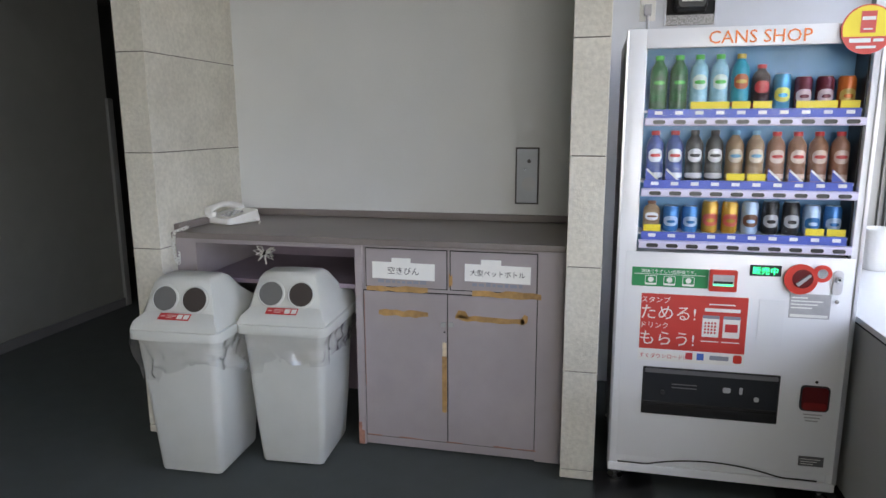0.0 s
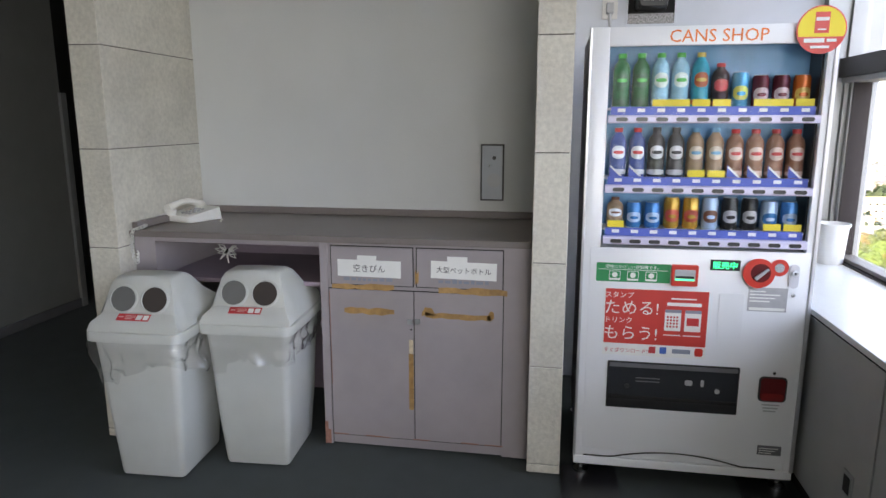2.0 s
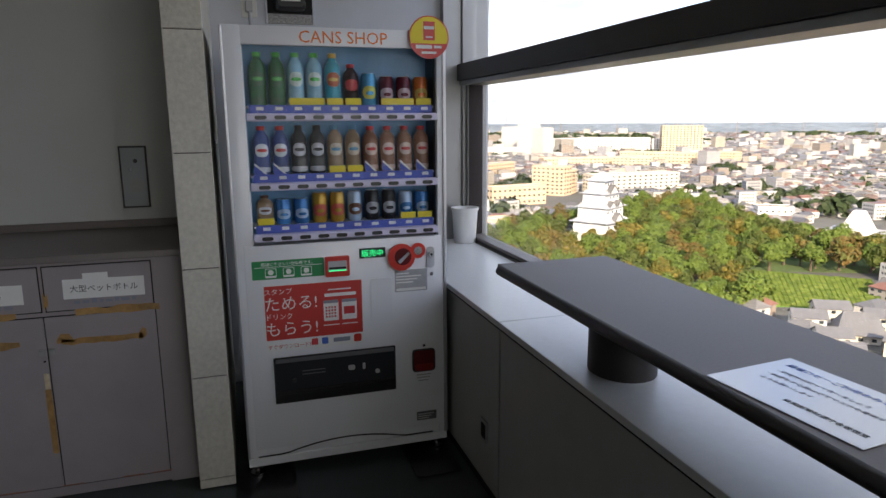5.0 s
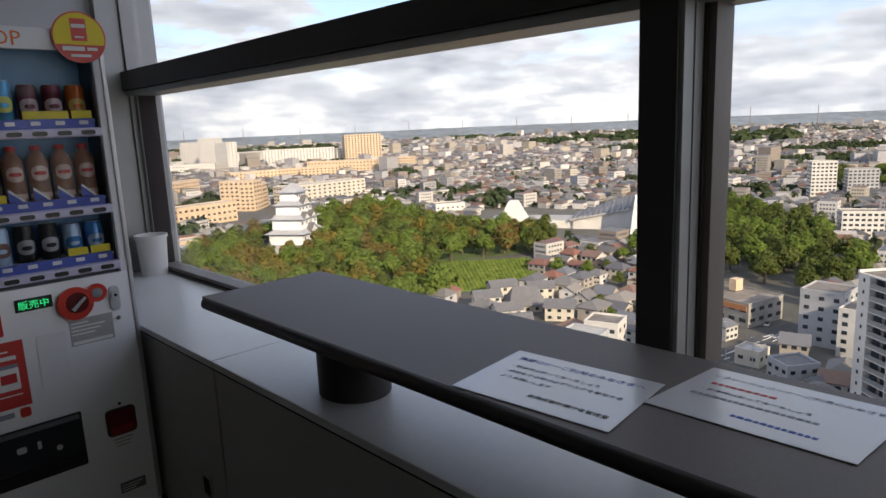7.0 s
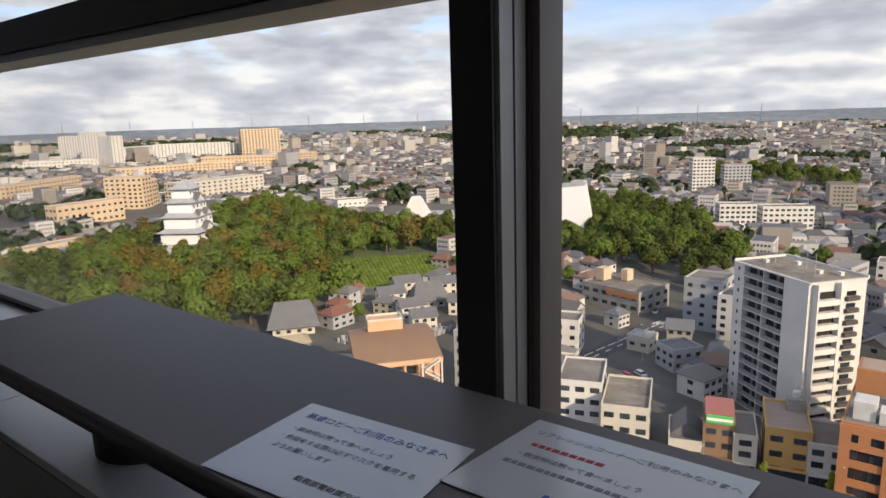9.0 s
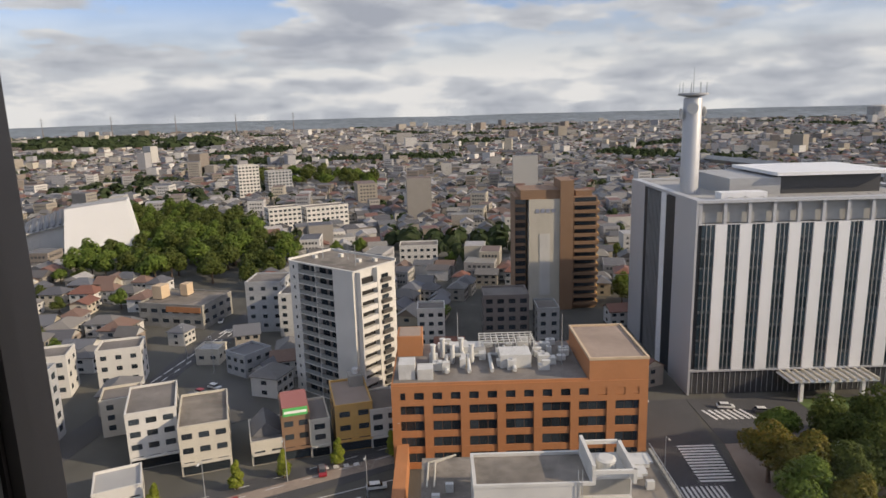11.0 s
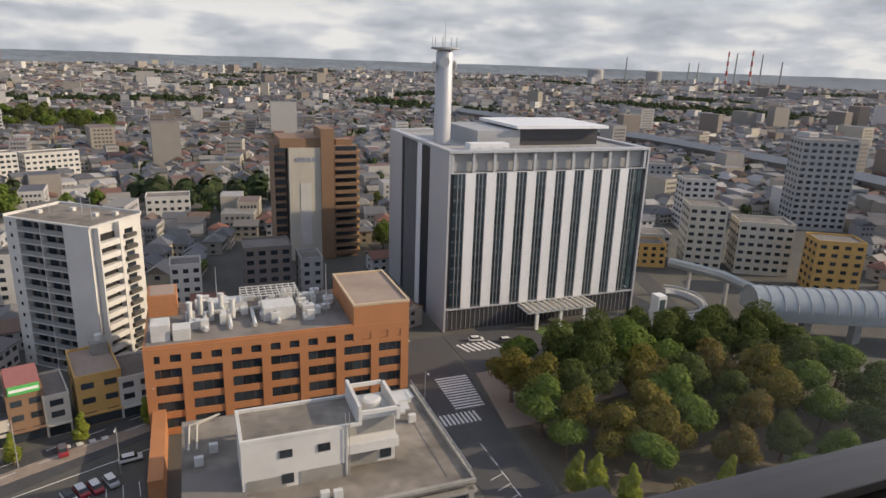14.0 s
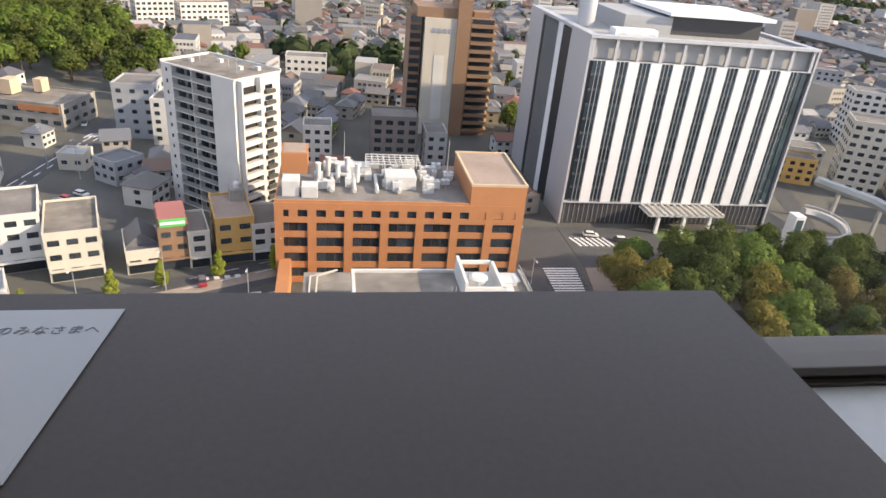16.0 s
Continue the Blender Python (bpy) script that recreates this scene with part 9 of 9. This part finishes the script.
# ---------- houses ----------
SKIP = [
    [(60, -60), (60, 75), (95, 130), (130, 100), (150, 82), (186, 84), (190, 58), (164, 46), (160, 18), (160, -60)],
    [(98, 108), (187, 92), (256, 82), (333, 58), (330, 39), (240, 64), (201, 74), (184, 77), (102, 88)],
    [(140, 130), (192, 130), (192, 170), (140, 172)],
    [(232, 84), (292, 84), (292, 122), (240, 122)],
    [(60, -200), (60, -50), (168, -50), (168, -60), (226, -60), (226, -136), (170, -150), (170, -200)],
    CASTLE_WOOD, MID_WOOD, FAR_WOOD, FIELD,
    [(340, 200), (360, 340), (420, 400), (470, 330), (460, 200)],
    [(120, 95), (170, 90), (180, 150), (130, 160)],
    [(180, 500), (330, 500), (360, 620), (260, 720), (160, 720)],
    [(195, -60), (285, -66), (285, -20), (195, 12)],
    [(290, -66), (350, -66), (350, -20), (290, -40)],
    [(170, -150), (215, -150), (265, -230), (240, -320), (150, -230), (140, -170)],
    [(1500, -2550), (2500, -2650), (4900, -4400), (4900, -4950), (1500, -4950)],
]
rr = random.Random(33)
house_protos = []
for i, (w, d, hh, rise, hip) in enumerate(((9.0, 7.5, 5.6, 2.0, 0), (10.0, 8.0, 5.8, 2.2, 3.4), (8.0, 7.0, 5.4, 2.4, 0), (11.0, 8.5, 5.8, 2.0, 3.8), (7.5, 7.5, 6.0, 2.2, 3.0))):
    house_protos.append([pitched("house", Matrix.Identity(4), w, d, hh, rise, "house_wall", "house_roof", "two-storey house with a tiled roof and small windows", "houses of the town", 3, 2, 0.5, hip), True, w, d])
count = 0
far = []
boxes = []
x = 150.0
while x < 3400:
    step = 11.2 if x < 360 else 12.5 if x < 700 else (14.5 if x < 1400 else 24)
    span = min(3600, x * 3.1 + 260)
    y = -min(3000, x * 1.75 + 140)
    while y < span:
        px, py = x + rr.uniform(-0.3, 0.3) * step, y + rr.uniform(-0.3, 0.3) * step
        y += step * (1.0 if rr.random() < 0.9 else 1.8)
        dist = math.hypot(px, py)
        if dist < 150 or dist > 3600 or any(inside(px, py, q) for q in SKIP) or not free(px, py, 3.8):
            continue
        # lanes between the blocks of houses
        if (px + 0.3 * py) % 58 < 5.5 or (py - 0.3 * px) % 83 < 5.5:
            continue
        grove = noise.noise(Vector((px * 0.0042, py * 0.0042, 4.0)))
        if grove > (0.62 if dist < 900 else 0.36):
            far.append(("tree", px, py, rr.uniform(7, 13), rr.uniform(4, 7)))
            continue
        if rr.random() < 0.15:
            if dist < 380:
                plant(rr.choice(["dark", "green"]), px, py, rr.uniform(6, 10), rr.uniform(0, 360))
                continue
            far.append(("tree", px, py, rr.uniform(5, 9), rr.uniform(2.5, 4.5)))
            continue
        turn = math.degrees(noise.noise(Vector((px * 0.006, py * 0.006, 8))) * 1.1) + (0 if rr.random() < 0.6 else 90)
        if dist < 360 and count < 170:
            pr = rr.choice(house_protos)
            s = rr.uniform(0.85, 1.12)
            m = Matrix.Translation((px, py, G)) @ Matrix.Rotation(radians(turn - 90), 4, "Z") @ Matrix.Diagonal((s, s, rr.uniform(0.8, 1.1), 1)) @ Matrix.Translation((-pr[2] / 2, -pr[3] / 2, 0))
            if pr[1]:
                pr[0].matrix_basis = m
                pr[1] = False
            else:
                o = copy_thing(pr[0], Matrix.Identity(4))
                o.matrix_basis = m
            count += 1
        else:
            big_ = rr.random()
            far.append(("flat" if big_ < 0.13 else "house", px, py, turn, big_))
    x += step

# a few houses between the parking lot and the side street
for i, (px, py, turn) in enumerate(((188, 47, 12), (197, 48, 100), (213, 66, 15), (168, 88, 100))):
    o = copy_thing(house_protos[i][0], Matrix.Identity(4))
    o.matrix_basis = Matrix.Translation((px, py, G)) @ Matrix.Rotation(radians(turn - 90), 4, "Z") @ Matrix.Translation((-house_protos[i][2] / 2, -house_protos[i][3] / 2, 0))


def far_town():
    """The rest of the town: walls, roofs and windows, each one mesh of loose pieces."""
    rr_ = random.Random(71)
    wv, wf, rv, rf, gv, gf = [], [], [], [], [], []
    groves = []
    for kind, px, py, a, e in far:
        if kind == "tree":
            groves.append((px, py, a, e))
            continue
        dist = math.hypot(px, py)
        grow = 1.0 if dist < 1400 else 1.5
        c, s = math.cos(radians(a)), math.sin(radians(a))
        if kind == "flat":
            w, d, h_ = rr_.uniform(5, 9) * grow, rr_.uniform(4, 7) * grow, rr_.choice((6, 7, 9, 9, 12, 15))
            if e < 0.005 and dist > 420:
                w, d, h_ = w * 1.6, d * 1.3, rr_.uniform(18, 34)
        else:
            w, d, h_ = rr_.uniform(4.0, 5.6) * grow, rr_.uniform(3.4, 4.4) * grow, rr_.uniform(4.6, 6.0)

        def P(x_, y_, z_):
            return (px + c * x_ - s * y_, py + s * x_ + c * y_, G + z_)

        n = len(wv)
        wv.extend([P(-w, -d, 0), P(w, -d, 0), P(w, d, 0), P(-w, d, 0), P(-w, -d, h_), P(w, -d, h_), P(w, d, h_), P(-w, d, h_)])
        wf.extend([(n, n + 1, n + 5, n + 4), (n + 1, n + 2, n + 6, n + 5), (n + 2, n + 3, n + 7, n + 6), (n + 3, n, n + 4, n + 7)])
        m_ = len(rv)
        if kind == "flat":
            wf.append((n + 4, n + 5, n + 6, n + 7))
            rv.extend([P(-w + 0.3, -d + 0.3, h_ + 0.05), P(w - 0.3, -d + 0.3, h_ + 0.05), P(w - 0.3, d - 0.3, h_ + 0.05), P(-w + 0.3, d - 0.3, h_ + 0.05)])
            rf.append((m_, m_ + 1, m_ + 2, m_ + 3))
        else:
            o, rise = 0.5, rr_.uniform(1.6, 2.5)
            hp = rr_.choice((0.0, 0.0, w * 0.5))
            rv.extend([P(-w - o, -d - o, h_ - 0.2), P(w + o, -d - o, h_ - 0.2), P(w + o, d + o, h_ - 0.2), P(-w - o, d + o, h_ - 0.2), P(-w - o + hp, 0, h_ + rise), P(w + o - hp, 0, h_ + rise)])
            rf.extend([(m_, m_ + 1, m_ + 5, m_ + 4), (m_ + 2, m_ + 3, m_ + 4, m_ + 5), (m_ + 1, m_ + 2, m_ + 5), (m_ + 3, m_, m_ + 4)])
        if dist < 900:
            for fl in range(int(h_ // 2.8)):
                z = 0.9 + fl * 2.8
                for side in range(2):
                    nn = 3 if kind == "house" else 5
                    for k in range(nn):
                        t0 = -0.8 + 1.6 * (k + 0.18) / nn
                        t1 = -0.8 + 1.6 * (k + 0.80) / nn
                        q = len(gv)
                        if side == 0:
                            ys_ = -d - 0.04
                            gv.extend([P(w * t0, ys_, z), P(w * t1, ys_, z), P(w * t1, ys_, z + 1.2), P(w * t0, ys_, z + 1.2)])
                        else:
                            xs_ = -w - 0.04
                            gv.extend([P(xs_, d * t0, z), P(xs_, d * t1, z), P(xs_, d * t1, z + 1.2), P(xs_, d * t0, z + 1.2)])
                        gf.append((q, q + 1, q + 2, q + 3))
    for name, v_, f_, material, label in (("far_house_walls", wv, wf, "far_wall", "pale walls of the many small houses of the town"), ("far_house_roofs", rv, rf, "far_roof", "grey and brown roofs of the many small houses"), ("far_house_windows", gv, gf, "far_glass", "dark windows of the many small houses")):
        me = bpy.data.meshes.new(name)
        me.from_pydata(v_, [], f_)
        me.materials.append(M[material])
        tagged(new(name, me), label, "houses", kind="stuff")
    rg = random.Random(44)
    for x, y, ex, ey, n in ((250, 640, 40, 40, 26), (420, 700, 70, 45, 40), (170, 480, 40, 25, 24), (205, 500, 30, 20, 12), (330, 690, 40, 30, 20), (300, 880, 60, 40, 24), (480, 520, 60, 40, 26), (460, 430, 40, 40, 22), (640, 760, 60, 40, 20), (600, 250, 60, 60, 30), (720, 360, 70, 60, 26)):
        for k in range(n):
            groves.append((x + rg.uniform(-ex, ex), y + rg.uniform(-ey, ey), rg.uniform(8, 14), rg.uniform(4.5, 7.5)))
    stuff_trees("far_trees", groves, "groves and garden trees between the houses")


far_town()

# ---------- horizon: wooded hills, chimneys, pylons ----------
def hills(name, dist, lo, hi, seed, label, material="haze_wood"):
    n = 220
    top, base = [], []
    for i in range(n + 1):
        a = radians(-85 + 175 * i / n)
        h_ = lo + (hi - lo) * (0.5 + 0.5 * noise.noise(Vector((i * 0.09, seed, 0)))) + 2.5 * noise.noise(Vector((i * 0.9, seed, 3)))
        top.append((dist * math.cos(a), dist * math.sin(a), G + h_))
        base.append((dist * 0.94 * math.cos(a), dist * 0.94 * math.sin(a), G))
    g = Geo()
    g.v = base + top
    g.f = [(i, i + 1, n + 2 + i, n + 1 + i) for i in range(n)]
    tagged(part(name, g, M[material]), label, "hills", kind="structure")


# both ridges carry painted haze in their blue-grey
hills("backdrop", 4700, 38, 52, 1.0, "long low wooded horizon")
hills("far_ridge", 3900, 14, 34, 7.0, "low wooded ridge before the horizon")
far_w = []
rw = random.Random(12)
for k in range(900):
    a = radians(rw.uniform(18, 75))
    d = rw.uniform(1700, 3300)
    if noise.noise(Vector((d * 0.0016 * math.cos(a), d * 0.0016 * math.sin(a), 1.5))) > 0.05:
        far_w.append((d * math.cos(a), d * math.sin(a), rw.uniform(12, 20), rw.uniform(14, 26)))
stuff_trees("distant_woods", far_w, "dark woods far beyond the houses")
def along(a, d):
    return d * math.cos(radians(a)), d * math.sin(radians(a))
for a, d, h_ in ((-43.6, 3400, 150), (-45.3, 3300, 155)):
    x, y = along(a, d)
    c = thing("chimney", (x, y, G), "tall chimney banded red and white", "chimney", "power station chimneys")
    for k in range(7):
        part("band", Geo().tube([(5.6 - 0.3 * k, 0), (5.3 - 0.3 * k, h_ / 7)], (x, y, G + k * h_ / 7), "z", 12), M["chim_red"] if k % 2 == 0 else M["white"], c)
for a, d, h_ in ((-44.2, 3500, 145), (-46.0, 3450, 142), (-47.4, 3300, 110), (-40.8, 3500, 95), (-41.5, 3500, 95), (-36.0, 3300, 110)):
    x, y = along(a, d)
    c = thing("chimney", (x, y, G), "slender pale grey chimney", "chimney", "power station chimneys")
    part("shaft", Geo().tube([(4.2, 0), (2.8, h_)], (x, y, G), "z", 10), M["concrete_pale"], c)
for a, d in ((-33.6, 3200), (-38.2, 3300)):
    x, y = along(a, d)
    c = thing("gas_holder", (x, y, G), "large round gas holder", "tank", "gas holders")
    part("drum", Geo().tube([(36, 0), (36, 50), (22, 56)], (x, y, G), "z", 24), M["concrete_pale"], c, smooth=True)
for k in range(14):
    x, y = along(12 + k * 4.6, 3000 + 240 * math.sin(k * 2.1))
    c = thing("pylon", (x, y, G), "distant grey lattice pylon", "pylon", "pylons")
    part("mast", Geo().tube([(2.4, 0), (0.7, 92)], (x, y, G), "z", 4), M["concrete_dark"], c)
    part("arm", Geo().box(x - 1, x + 1, y - 9, y + 9, G + 70, G + 71.5).box(x - 1, x + 1, y - 7, y + 7, G + 82, G + 83.5), M["metal"], c)
